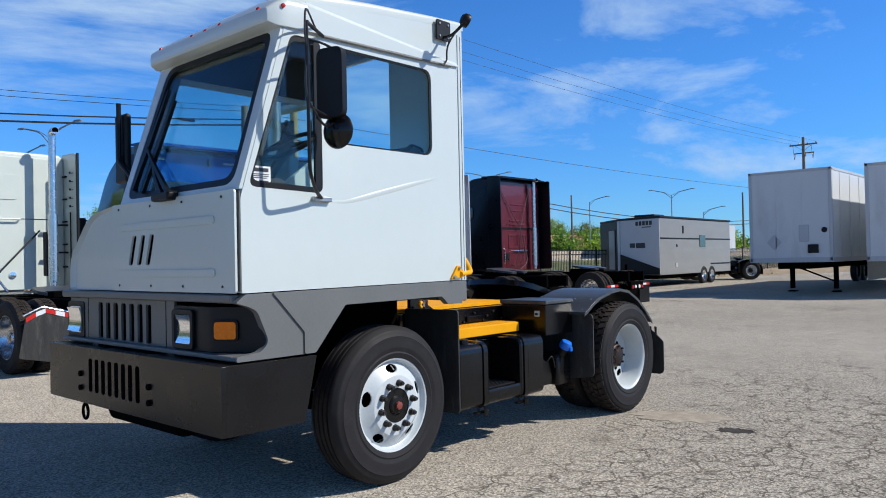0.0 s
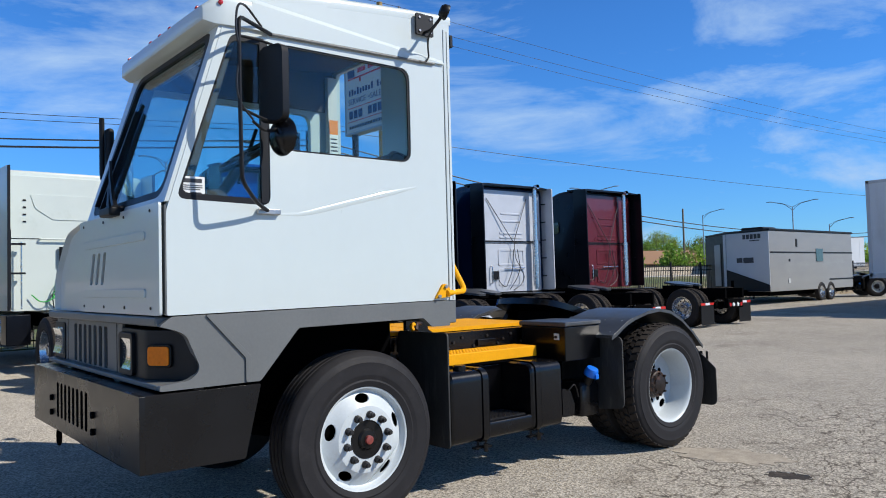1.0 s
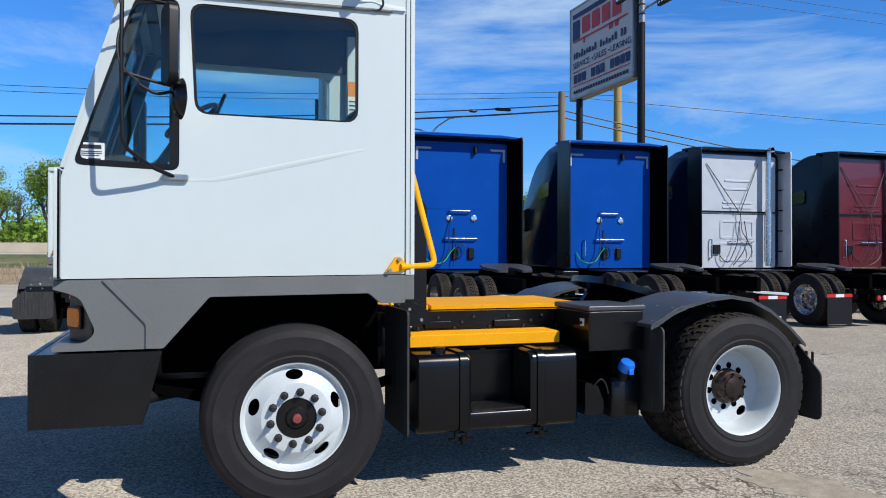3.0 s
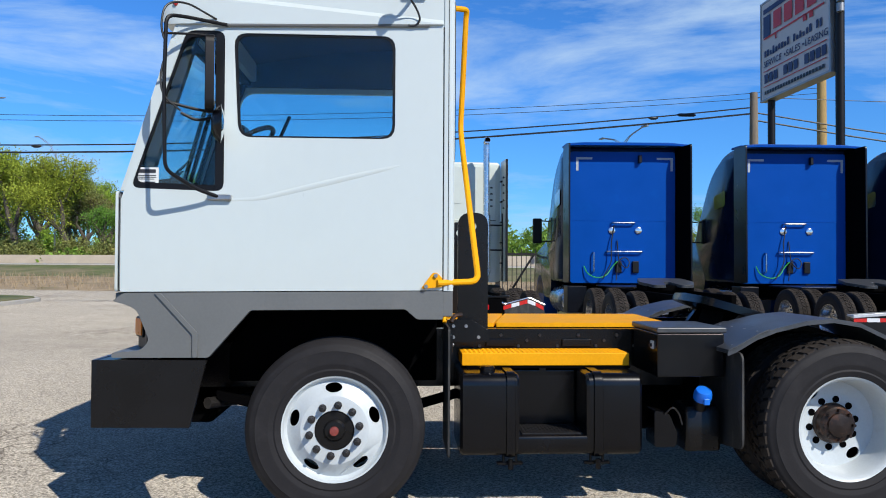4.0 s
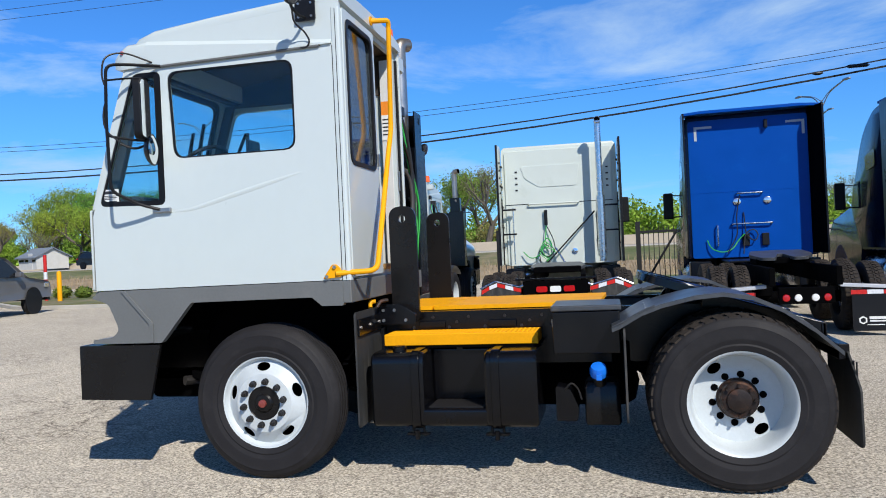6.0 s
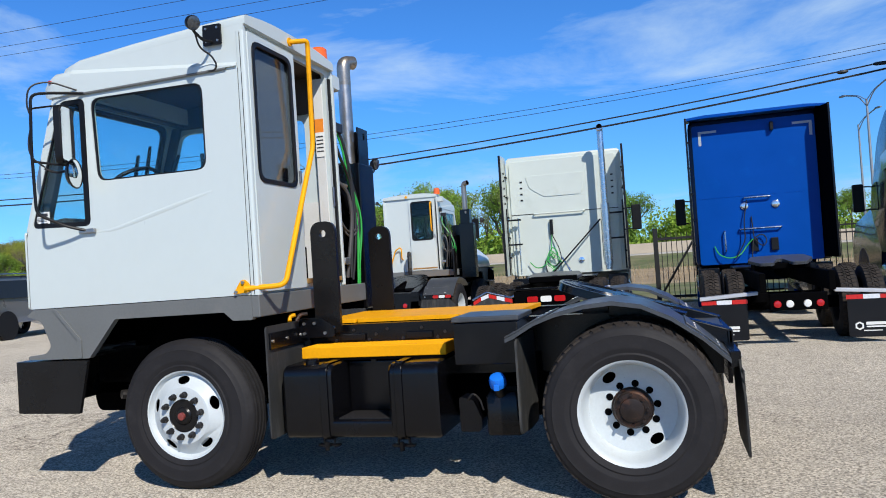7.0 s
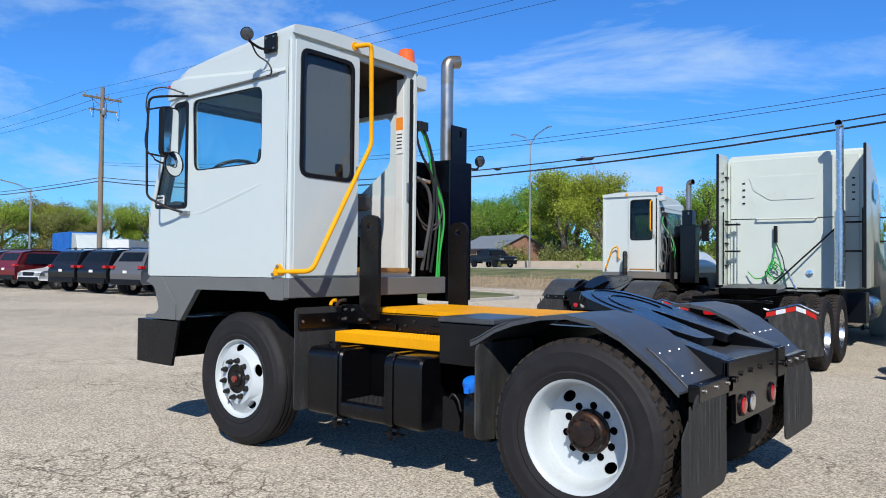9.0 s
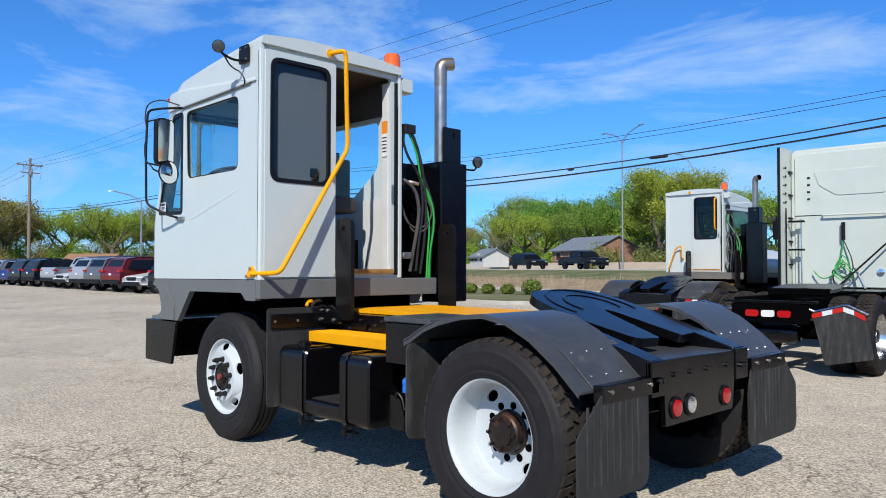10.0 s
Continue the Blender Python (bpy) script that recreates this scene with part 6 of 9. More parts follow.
def road_tractor(name, label, xc, yr, H, body, side, ext, axles, flap, stacks, style, yaw=0.0, hw=1.24):
    """Long-haul tractor that faces +y; its back panel lies at local y = 0.4, its fairing edges at y = 0."""
    T = thing(name, label, "truck", "parked road tractors", pose(xc, yr, 0, 0, 0, yaw))
    yb = 0.52 if style in ("cream", "blue") else 0.42
    deep = 0.05 if style == "cream" else 0.20
    prof = rpoly([(yb, 1.06, 0.03), (yb, H - 0.02, 0.05), (1.2, H + 0.02, 0.3), (2.1, H - 0.40, 0.5), (2.75, 2.62, 0.2), (3.15, 2.02, 0.1), (4.9, 1.72, 0.3), (5.35, 1.25, 0.2), (5.35, 0.62, 0.1), (2.6, 0.62, 0.05), (2.45, 1.06, 0.05)], 0.05, 5)
    def ring(x, k):
        return [(x, 1.6 + (y - 1.6) * (1 if y < 0.6 else k), 1.9 + (z - 1.9) * k) for y, z in prof]
    bm = bm_new()
    loft(bm, [ring(-hw + 0.03, 0.93), ring(-hw + 0.045, 0.975), ring(-hw + 0.10, 1.0), ring(hw - 0.10, 1.0), ring(hw - 0.045, 0.975), ring(hw - 0.03, 0.93)])
    part("cab_body", bm, side, T)
    # back panel in the truck's colour
    part("back_panel", sheet_y(bm_new(), rrect(-hw + 0.10, hw - (0.17 if style == "blue" else 0.14), 1.06, H - 0.12, 0.06), [], yb - 0.035, yb + 0.01), body, T, "", 0.012)
    # fairings at both sides and over the roof
    for sx in (-1, 1):
        fp = rpoly([(0.0, 1.08), (yb + 0.1, 1.08), (yb + 0.1, H), (0.02, H - 0.01)], 0.06)
        F = part("side_fairing", plate(bm_new(), fp, [], lambda u, v: (sx * (hw - 0.01), u, v), lambda u, v: (sx * (hw + 0.025), u, v)), body if style == "silver" and sx > 0 else ext, T, "tall side fairing", 0.01)
        for k in range(5):
            z = 1.45 + k * (H - 1.9) / 4
            part("fairing_hinge", box(bm_new(), sx * hw - 0.05 if sx > 0 else -hw, sx * hw if sx > 0 else -hw + 0.05, yb - 0.14, yb, z, z + 0.03), NAVY if ext is not CREAM else TRIM, F)
    if style == "blue":
        part("fairing_infill", loft(bm_new(), [[(hw - 0.165, yb - 0.02, z), (hw - 0.09, 0.20, z), (hw - 0.015, 0.03, z), (hw - 0.015, yb + 0.02, z), (hw - 0.165, yb + 0.02, z)] for z in (1.10, H - 0.03)]), DARK, T, "black rubber fairing infill")
    if style != "cream":
        part("roof_lip", loft(bm_new(), [[(-hw - 0.02, y, z), (-hw + 0.35, y, z + 0.03), (hw - 0.35, y, z + 0.03), (hw + 0.02, y, z), (hw + 0.02, y, z - 0.05), (hw - 0.30, y, z - 0.03), (-hw + 0.30, y, z - 0.03), (-hw - 0.02, y, z - 0.05)] for y, z in ((deep, H + 0.0), (deep + 0.10, H + 0.02), (0.75, H + 0.03))]), body if style == "blue" else ext, T, "", 0.01)
    part("panel_seam", box(bm_new(), -hw + 0.10, hw - (0.17 if style == "blue" else 0.14), yb - 0.040, yb - 0.034, 2.36, 2.375), TRIM if style != "blue" else body, T)
    if style == "cream":
        for sx in (-1, 1):
            part("edge_strip", box(bm_new(), sx * (hw + 0.008) - 0.022, sx * (hw + 0.008) + 0.022, -0.05, 0.0, 1.09, H - 0.02), TRIM, T, "black rubber fairing edge", 0.006)
    # side glass
    for sx in (-1, 1):
        part("side_window", sheet_x(bm_new(), rpoly([(1.15, 2.75), (1.75, 2.70), (1.80, 3.0), (1.15, 3.1)], 0.08), [], sx * (hw - 0.004), sx * (hw + 0.002)), DARKGLASS, T)
        part("door_window", sheet_x(bm_new(), rpoly([(2.35, 1.95), (3.0, 1.95), (2.80, 2.48), (2.35, 2.55)], 0.06), [], sx * (hw - 0.03), sx * (hw - 0.020)), DARKGLASS, T)
        A = part("mirror", box(bm_new(), sx * (hw + 0.22) - 0.11, sx * (hw + 0.22) + 0.11, 2.88, 2.98, 1.95, 2.55), TRIM, T, "black side mirror", 0.03)
        part("mirror_arm", tube(bm_new(), [(sx * (hw - 0.05), 2.95, 2.48), (sx * (hw + 0.22), 2.95, 2.50)], 0.015, 0), TRIM, A)
        part("mirror_arm", tube(bm_new(), [(sx * (hw - 0.05), 2.95, 2.00), (sx * (hw + 0.22), 2.95, 1.98)], 0.015, 0), TRIM, A)
        part("front_fender", lathe(bm_new(), [(0.62, -0.17), (0.66, -0.10), (0.66, 0.17), (0.60, 0.19)], 32, Matrix.Translation((sx * 1.04, 4.1, 0.55)) @ AX_X), body if style == "blue" else side, T)
        part("fuel_tank", lathe(bm_new(), [(0.20, 0.0), (0.29, 0.03), (0.31, 0.07), (0.31, 1.5), (0.29, 1.54), (0.20, 1.57)], 28, Matrix.Translation((sx * 0.93, 0.95, 0.66)) @ AX_Y), ALU, T, "polished round fuel tank")
        w = child("wheel", ROAD_RIM, T, Matrix.Translation((sx * 1.18, 4.1, 0.512)) @ Matrix.Rotation(radians(-90 * sx), 4, "Y"))
        child("tyre", ROAD_TYRE, w)
        part("step_box", box(bm_new(), sx * 1.0 - 0.20, sx * 1.0 + 0.20, 0.45, 0.90, 0.45, 1.0), NAVY, T, "", 0.02)
    # chassis
    rear = flap - 0.05 if style == "cream" else flap - 0.24
    for sx in (-1, 1):
        part("frame_rail", box(bm_new(), sx * 0.43 - 0.04, sx * 0.43 + 0.04, rear, 3.0, 0.74, 1.00), DARK, T, "", 0.008)
    part("deck_plate", box(bm_new(), -0.62, 0.62, -0.95, 0.40, 1.0, 1.03), NAVY if style != "cream" else BLACK, T, "", 0.01)
    zl = (0.66, 0.92) if style == "cream" else (0.49, 0.72)
    part("tail_beam", box(bm_new(), *((-0.50, 0.50) if style == "cream" else (-0.36, 0.36)), rear - 0.02, rear + 0.10, *zl), DARK, T, "", 0.01)
    road_wheels(T, axles)
    for ya in axles:
        part("axle", rod(bm_new(), (-1.1, ya, 0.512), (1.1, ya, 0.512), 0.09, 12), DARK, T)
        part("air_bag", lathe(bm_new(), [(0.10, 0), (0.14, 0.04), (0.14, 0.16), (0.10, 0.20)], 16, Matrix.Translation((-0.43, ya - 0.2, 0.52))), DARK, T)
    yc = sum(axles) / len(axles)
    top = rpoly([(-0.13, -0.50), (-0.34, -0.48), (-0.475, -0.10), (-0.40, 0.30), (0.0, 0.36), (0.40, 0.30), (0.475, -0.10), (0.34, -0.48), (0.13, -0.50), (0.045, -0.10), (-0.045, -0.10)], 0.06, 4)
    W = part("fifth_wheel", plate(bm_new(), top, [], lambda u, v: (u, v, 0.0), lambda u, v: (u, v, -0.05)), BLACK_FENDER, T, "greasy black coupling plate", 0.01)
    W.matrix_basis = Matrix.Translation((0, yc + (0.25 if style == "cream" else 0.1), 1.12 if style == "cream" else 1.17)) @ Matrix.Rotation(radians(7), 4, "X")
    part("coupling_base", box(bm_new(), -0.40, 0.40, yc - 0.25, yc + 0.45, 1.0, 1.10), DARK, T, "", 0.02)
    for sx in (-1, 1):
        # flap with its hanger and tape
        x0, x1 = (0.62, 1.24) if sx > 0 else (-1.24, -0.62)
        if style == "blue":
            xi, xo = (x0, x1) if sx > 0 else (x1, x0)
            part("flap_hanger", loft(bm_new(), [[(x, flap - 0.03, z), (x, flap + 0.16, z + 0.02), (x, flap + 0.16, z + 0.05), (x, flap - 0.03, z + 0.05)] for x, z in ((xi - sx * 0.14, 0.70), (xo + sx * 0.02, 0.645))]), SILVER, T, "pale steel quarter fender", 0.008)
        Fl = part("mud_flap", sheet_y(bm_new(), rrect(x0 + 0.01, x1 - 0.01, 0.07, 0.66, 0.04) if style != "cream" else rpoly([(sx * u, z) for u, z in ((0.68, 0.15), (1.25, 0.27), (1.16, 0.80), (0.94, 0.92), (0.53, 0.81))][::sx], 0.03), [], flap, flap + 0.012), FLAP if style == "cream" else TRIM, T, "black rubber mud flap")
        n = 5 if style == "cream" else 3
        if style == "cream":
            x0, x1 = (0.53, 1.16) if sx > 0 else (-1.16, -0.53)
        for k in range(n):
            u0, u1 = x0 + (x1 - x0) * k / n, x0 + (x1 - x0) * (k + 1) / n - 0.004
            za = zb = 0.615
            if style == "cream":
                zc = lambda u: float(np.interp(abs(u), [0.53, 0.94, 1.16], [0.81, 0.92, 0.80]))
                za, zb = zc(u0) - 0.035, zc(u1) - 0.035
            part("reflective_tape", plate(bm_new(), [(u0, za - 0.03), (u1, zb - 0.03), (u1, zb + 0.03), (u0, za + 0.03)], [], lambda u, v: (u, flap - 0.006, v), lambda u, v: (u, flap - 0.002, v)), TAPE_WHITE if k % 2 else TAPE_RED, Fl)
        if style == "blue":
            hexagon_logo(Fl, (x0 + x1) / 2, flap, 0.22)
        if style == "cream":
            part("tail_lamp", sheet_y(bm_new(), rrect(sx * 0.21 - 0.085, sx * 0.21 + 0.085, 0.745, 0.835, 0.03), [], rear - 0.045, rear - 0.02), REDLENS, T, "red oblong tail lamp", 0.008)
        for x in (() if style == "cream" else (0.11, 0.265)):
            part("tail_lamp", lathe(bm_new(), [(0.052, 0), (0.045, 0.018), (0, 0.022)], 18, Matrix.Translation((sx * x, rear - 0.02, 0.80 if style == "cream" else 0.575)) @ Matrix.Rotation(radians(90), 4, "X")), REDLENS if x > 0.2 else LABEL_WHITE, T)
    if style == "cream":
        part("reverse_lamp", sheet_y(bm_new(), rrect(-0.085, 0.085, 0.745, 0.835, 0.03), [], rear - 0.045, rear - 0.02), LABEL_WHITE, T, "white oblong lamp", 0.008)
    # stacks
    for x, y, ztop, z0 in stacks:
        bm = bm_new()
        tube(bm, [(x, y, z0), (x, y, ztop - 0.14), (x, y, ztop), (x, y - 0.15, ztop + 0.01)], 0.065, 0.12, 18, 6)
        S = part("exhaust_pipe", bm, ALU, T, "bright vertical exhaust stack")
        part("heat_shield", lathe(bm_new(), [(0.090, 0), (0.090, 1.25)], 18, Matrix.Translation((x, y, z0 + 0.1))), ALU, S, "perforated heat shield")
        part("stack_mouth", lathe(bm_new(), [(0.058, 0), (0, 0)], 14, Matrix.Translation((x, y - 0.152, ztop + 0.01)) @ Matrix.Rotation(radians(90), 4, "X")), DARK, S)
    y0 = yb - 0.036
    # fittings on the back panel
    def handrail(x0, x1, z, vertical=False):
        a, b = ((x0, z), (x1, z)) if not vertical else ((x0, z), (x0, x1))
        part("grab_bar", tube(bm_new(), [(a[0], y0, a[1]), (a[0], y0 - 0.07, a[1]), (b[0], y0 - 0.07, b[1]), (b[0], y0, b[1])], 0.016, 0.03), ALU if style != "cream" else body, T, "grab bar on the back panel")
    if style == "blue":
        for x in (-0.27, 0.29):
            part("deck_lamp", lathe(bm_new(), [(0.075, 0), (0.070, 0.02), (0.05, 0.028), (0, 0.03)], 22, Matrix.Translation((x, y0, 2.16)) @ Matrix.Rotation(radians(90), 4, "X")), CLEARLENS, T, "round deck lamp")
        handrail(-0.27, 0.20, 2.32)
        handrail(-0.38, 0.36, 1.72)
        handrail(-0.66, 1.30, 1.70, True)
        for x in (-0.20, 0.16):
            part("vent_box", box(bm_new(), x, x + 0.13, y0 - 0.05, y0, 1.28, 1.52), TRIM, T, "", 0.01)
        for k, sx in enumerate((-1, 1)):
            cx = -1.02 if sx < 0 else 1.02
            part("decal_corner", sheet_y(bm_new(), [(cx, H - 0.24), (cx - sx * 0.34, H - 0.24), (cx - sx * 0.34, H - 0.285), (cx - sx * 0.05, H - 0.285), (cx - sx * 0.05, H - 0.52), (cx, H - 0.52)], [], y0 - 0.003, y0), DECAL, T, "pale corner decal")
        part("roof_hook", box(bm_new(), 0.28, 0.34, y0 - 0.10, y0, H - 0.36, H - 0.20), TRIM, T, "", 0.01)
        lines = [(GREEN_HOSE, [(-0.86, y0 - 0.03, 1.42), (-0.80, y0 - 0.08, 1.25), (-0.60, y0 - 0.14, 1.16), (-0.40, y0 - 0.12, 1.22), (-0.28, y0 - 0.06, 1.40), (-0.16, y0 - 0.06, 1.52)]),
                 (BLACK_HOSE, [(-0.22, y0 - 0.02, 2.28), (-0.30, y0 - 0.08, 1.9), (-0.30, y0 - 0.12, 1.5), (-0.50, y0 - 0.14, 1.15)]),
                 (BLACK_HOSE, [(-0.16, y0 - 0.02, 1.95), (-0.14, y0 - 0.08, 1.5), (0.02, y0 - 0.10, 1.35), (0.10, y0 - 0.08, 1.50), (0.0, y0 - 0.06, 1.62), (-0.16, y0 - 0.08, 1.52), (-0.2, y0 - 0.10, 1.12)])]
    elif style == "cream":
        handrail(-0.65, 0.40, 2.36)
        part("deck_lamp", lathe(bm_new(), [(0.065, 0), (0.060, 0.02), (0, 0.028)], 22, Matrix.Translation((0.28, y0, 1.33)) @ Matrix.Rotation(radians(90), 4, "X")), CLEARLENS, T, "round deck lamp")
        for x in (-0.92, 0.98):
            for k in range(4):
                part("vent_stud", box(bm_new(), x, x + 0.05, y0 - 0.01, y0, 2.66 + 0.13 * k, 2.69 + 0.13 * k), TRIM, T)
        for z in (2.24, 1.72):
            for sx in (-1, 1):
                part("fairing_stay", box(bm_new(), *((-1.20, -0.92) if sx < 0 else (0.86, 1.20)), y0 - 0.20, y0 - 0.14, z, z + 0.035), TRIM, T, "dark fairing stay")
        for x in (-0.98, ):
            part("stay_post", rod(bm_new(), (x, y0 - 0.16, 1.10), (x, y0 - 0.16, 2.30), 0.015, 8), ALU, T)
        for sx in (-1, 1):
            for k in range(5):
                part("fairing_rivet", rod(bm_new(), (sx * (hw - 0.012), 0.24, 2.62 + 0.16 * k), (sx * (hw - 0.030), 0.24, 2.62 + 0.16 * k), 0.022, 10), TRIM, T)
                part("fairing_stiffener", box(bm_new(), *sorted((sx * (hw - 0.012), sx * (hw - 0.022))), 0.12, 0.19, 2.60 + 0.16 * k, 2.612 + 0.16 * k), TRIM, T)
            part("fairing_rail", rod(bm_new(), (sx * (hw - 0.05), 0.16, 1.10), (sx * (hw - 0.05), 0.16, 2.50), 0.014, 8), TRIM, T, "dark upright stay in the fairing")
        part("stack_bracket", box(bm_new(), 0.74, 0.80, 0.14, 0.30, 1.30, 2.12), TRIM, T, "", 0.01)
        part("air_tank", lathe(bm_new(), [(0.0, -0.34), (0.10, -0.32), (0.135, -0.24), (0.135, 0.24), (0.10, 0.32), (0.0, 0.34)], 20, Matrix.Translation((0, rear + 0.22, 0.52)) @ AX_X), BLACK, T, "black air tank under the tail")
        part("tail_bracket", box(bm_new(), -0.62, 0.62, rear - 0.02, rear + 0.06, 0.93, 0.965), BLACK, T, "", 0.01)
        for sx in (-1, 1):
            part("flap_arm", tube(bm_new(), [(sx * 0.45, rear + 0.05, 0.88), (sx * 0.56, flap + 0.03, 0.83), (sx * 0.94, flap + 0.03, 0.93), (sx * 1.18, flap + 0.03, 0.82)], 0.018, 0.03), ALU, T, "bent flap hanger arm")
        part("panel_press", sheet_y(bm_new(), rpoly([(-0.80, 3.18), (-0.72, 2.92), (-0.42, 2.72), (0.36, 2.72), (0.40, 2.90), (0.44, 3.18)], 0.05), [], y0 - 0.012, y0 + 0.004), body, T, "", 0.008)
        part("brace_rod", rod(bm_new(), (0.72, y0 - 0.10, 2.15), (-0.38, y0 - 0.30, 1.02), 0.016, 8), TRIM, T, "dark slanted brace")
        part("brace_rod", rod(bm_new(), (-0.12, y0 - 0.10, 1.42), (0.10, y0 - 0.26, 1.04), 0.022, 8), ALU, T)
        part("hose_spring", rod(bm_new(), (-0.30, y0 - 0.06, 1.90), (-0.30, y0 - 0.06, 2.22), 0.035, 10), TRIM, T)
        coil = [(-0.30 + 0.10 * math.cos(a) + 0.02 * a * math.cos(3 * a) * 0.3, y0 - 0.12 - 0.03 * math.sin(2 * a), 1.45 + 0.19 * math.sin(a) - 0.012 * a) for a in np.linspace(0, 15, 60)]
        lines = [(GREEN_HOSE, coil), (GREEN_HOSE, [(-0.80, y0 - 0.08, 1.35), (-0.66, y0 - 0.12, 1.20), (-0.48, y0 - 0.14, 1.24), (-0.34, y0 - 0.10, 1.50), (-0.30, y0 - 0.06, 1.90)]),
                 (BLACK_HOSE, [(-0.30, y0 - 0.05, 1.90), (-0.16, y0 - 0.10, 1.60), (-0.12, y0 - 0.12, 1.35), (-0.30, y0 - 0.14, 1.20), (-0.48, y0 - 0.12, 1.40), (-0.44, y0 - 0.12, 1.10)])]
    else:
        for z, w in ((2.50, 0.42), (2.62, 0.42), (2.95, 0.36), (3.15, 0.36)):
            part("pressed_rib", box(bm_new(), -w, w, y0 - 0.016, y0 + 0.002, z, z + 0.05), body, T, "", 0.008)
        for zz in ((1.22, 1.68), (1.76, 2.22)):
            part("pressed_rib", sheet_y(bm_new(), rrect(-0.50, 0.50, *zz, 0.06), [rrect(-0.44, 0.44, zz[0] + 0.06, zz[1] - 0.06, 0.04)], y0 - 0.014, y0 + 0.002), body, T, "", 0.006)
        part("panel_seam", box(bm_new(), -hw + 0.12, hw - 0.16, y0 - 0.02, y0 - 0.001, 2.40, 2.44), TRIM, T)
        handrail(-0.25, 0.45, 1.70)
        handrail(-0.78, 1.30, 1.75, True)
        part("hose_board", box(bm_new(), -0.72, -0.52, y0 - 0.06, y0, 1.40, 1.62), TRIM, T, "", 0.01)
        lines = [(GREY_HOSE, [(-0.90, y0 - 0.02, H - 0.35), (-0.02, y0 - 0.10, 2.42)]), (GREY_HOSE, [(0.62, y0 - 0.02, H - 0.30), (0.02, y0 - 0.10, 2.42), (0.06, y0 - 0.10, 1.95), (0.26, y0 - 0.10, 1.70)]),
                 (BLACK_HOSE, [(0.0, y0 - 0.10, 2.20), (-0.10, y0 - 0.12, 1.6), (-0.36, y0 - 0.14, 1.16), (-0.55, y0 - 0.10, 1.30), (-0.60, y0 - 0.06, 1.50)]),
                 (BLACK_HOSE, [(0.14, y0 - 0.10, 2.20), (0.22, y0 - 0.12, 1.7), (0.05, y0 - 0.14, 1.40), (-0.20, y0 - 0.12, 1.12)]),
                 (GREY_HOSE, [(0.26, y0 - 0.08, 1.70), (0.40, y0 - 0.10, 1.45), (0.20, y0 - 0.14, 1.22), (-0.06, y0 - 0.12, 1.10)])]
    for mt, pts in lines:
        part("air_line", tube(bm_new(), pts, 0.011, 0.10, 6, 4), mt, T, "hanging air line")
    return T


road_tractor("road_tractor", "bright blue sleeper tractor with black side fairings parked on the lot", 5.0, 10.80, 3.93, BLUE, NAVY_BLUE, NAVY, (-2.97, -1.50), -3.80, (), "blue", -1.6)
road_tractor("road_tractor", "bright blue sleeper tractor with black side fairings parked on the lot", 8.66, 10.77, 3.93, BLUE, NAVY_BLUE, NAVY, (-2.97, -1.50), -3.80, (), "blue", -1.6)
road_tractor("road_tractor", "silver sleeper tractor with one tall exhaust stack", 12.08, 10.65, 3.92, SILVER, NAVY_BLUE, NAVY, (-3.00, -1.67), -3.60, ((0.80, 0.22, 3.93, 1.1),), "silver", 0.0, 1.30)
road_tractor("road_tractor", "maroon sleeper tractor with one tall exhaust stack", 16.26, 10.70, 4.00, MAROON, NAVY, NAVY, (-2.95, -1.60), -3.55, ((0.70, 0.22, 3.98, 1.1),), "maroon", 0.0, 1.32)
road_tractor("road_tractor", "cream white sleeper tractor with a tall bright stack", 1.27, 11.15, 3.63, CREAM, CREAM, CREAM, (-3.25, -2.02), -3.87, ((0.84, 0.10, 3.98, 1.1),), "cream", 2.0)

# a second yard tractor, its door shut
second = copy_thing(yard_tractor, pose(-3.31, 13.66, 0, 0, 0, -90))
tagged(second, "white yard tractor with shut rear door and orange beacon", "yard tractor")
for o in second.children:
    if o.name.startswith("sliding_door"):
        o.location.y += 0.63
    elif o.name.startswith("grab_rail"):
        bpy.data.objects.remove(o)
part("grab_rail", tube(bm_new(), [(0.64, 0.06, 1.34), (0.72, 0.08, 1.38), (0.72, 0.25, 1.84), (0.72, 0.36, 1.90), (0.72, 0.40, 1.86), (0.72, 0.40, 1.62), (0.64, 0.40, 1.60)], 0.016, 0.05), YELLOW, second, "yellow bent-tube grab rail")
part("grab_rail", tube(bm_new(), [(0.66, 1.20, 2.95), (0.74, 1.20, 2.92), (0.74, 1.20, 2.28), (0.66, 1.20, 2.25)], 0.016, 0.04), YELLOW, second, "yellow bent-tube grab rail")

for k, (y0, y1, mt) in enumerate(((2.00, 2.12, REDLENS), (2.13, 2.25, LABEL_WHITE), (2.26, 2.38, REDLENS))):
    part("bar_lamp", sheet_x(bm_new(), rrect(y0, y1, 0.755, 0.815, 0.02), [], 3.561, 3.580), mt, second, "white bar lamp" if k == 1 else "red bar lamp", 0.004)

# ---------------------------------------------------------------- trailers
TRAILER = mat("white_trailer_skin", (0.66, 0.68, 0.69), 0.4, var=0.05, scale=1.2, bump=0.03, dirt=(0.50, 0.50, 0.47), dirt_at=0.66, stretch=(1, 1, 0.4))
TRAILER_GREY = mat("grey_trailer_skin", (0.30, 0.30, 0.295), 0.42, metal=0.2, var=0.10, scale=1.5, bump=0.05, dirt=(0.36, 0.36, 0.35), dirt_at=0.62, stretch=(0.5, 1, 2))
TRAILER_PALE = mat("pale_grey_trailer_skin", (0.50, 0.52, 0.54), 0.42, var=0.06, scale=1.5, bump=0.03)


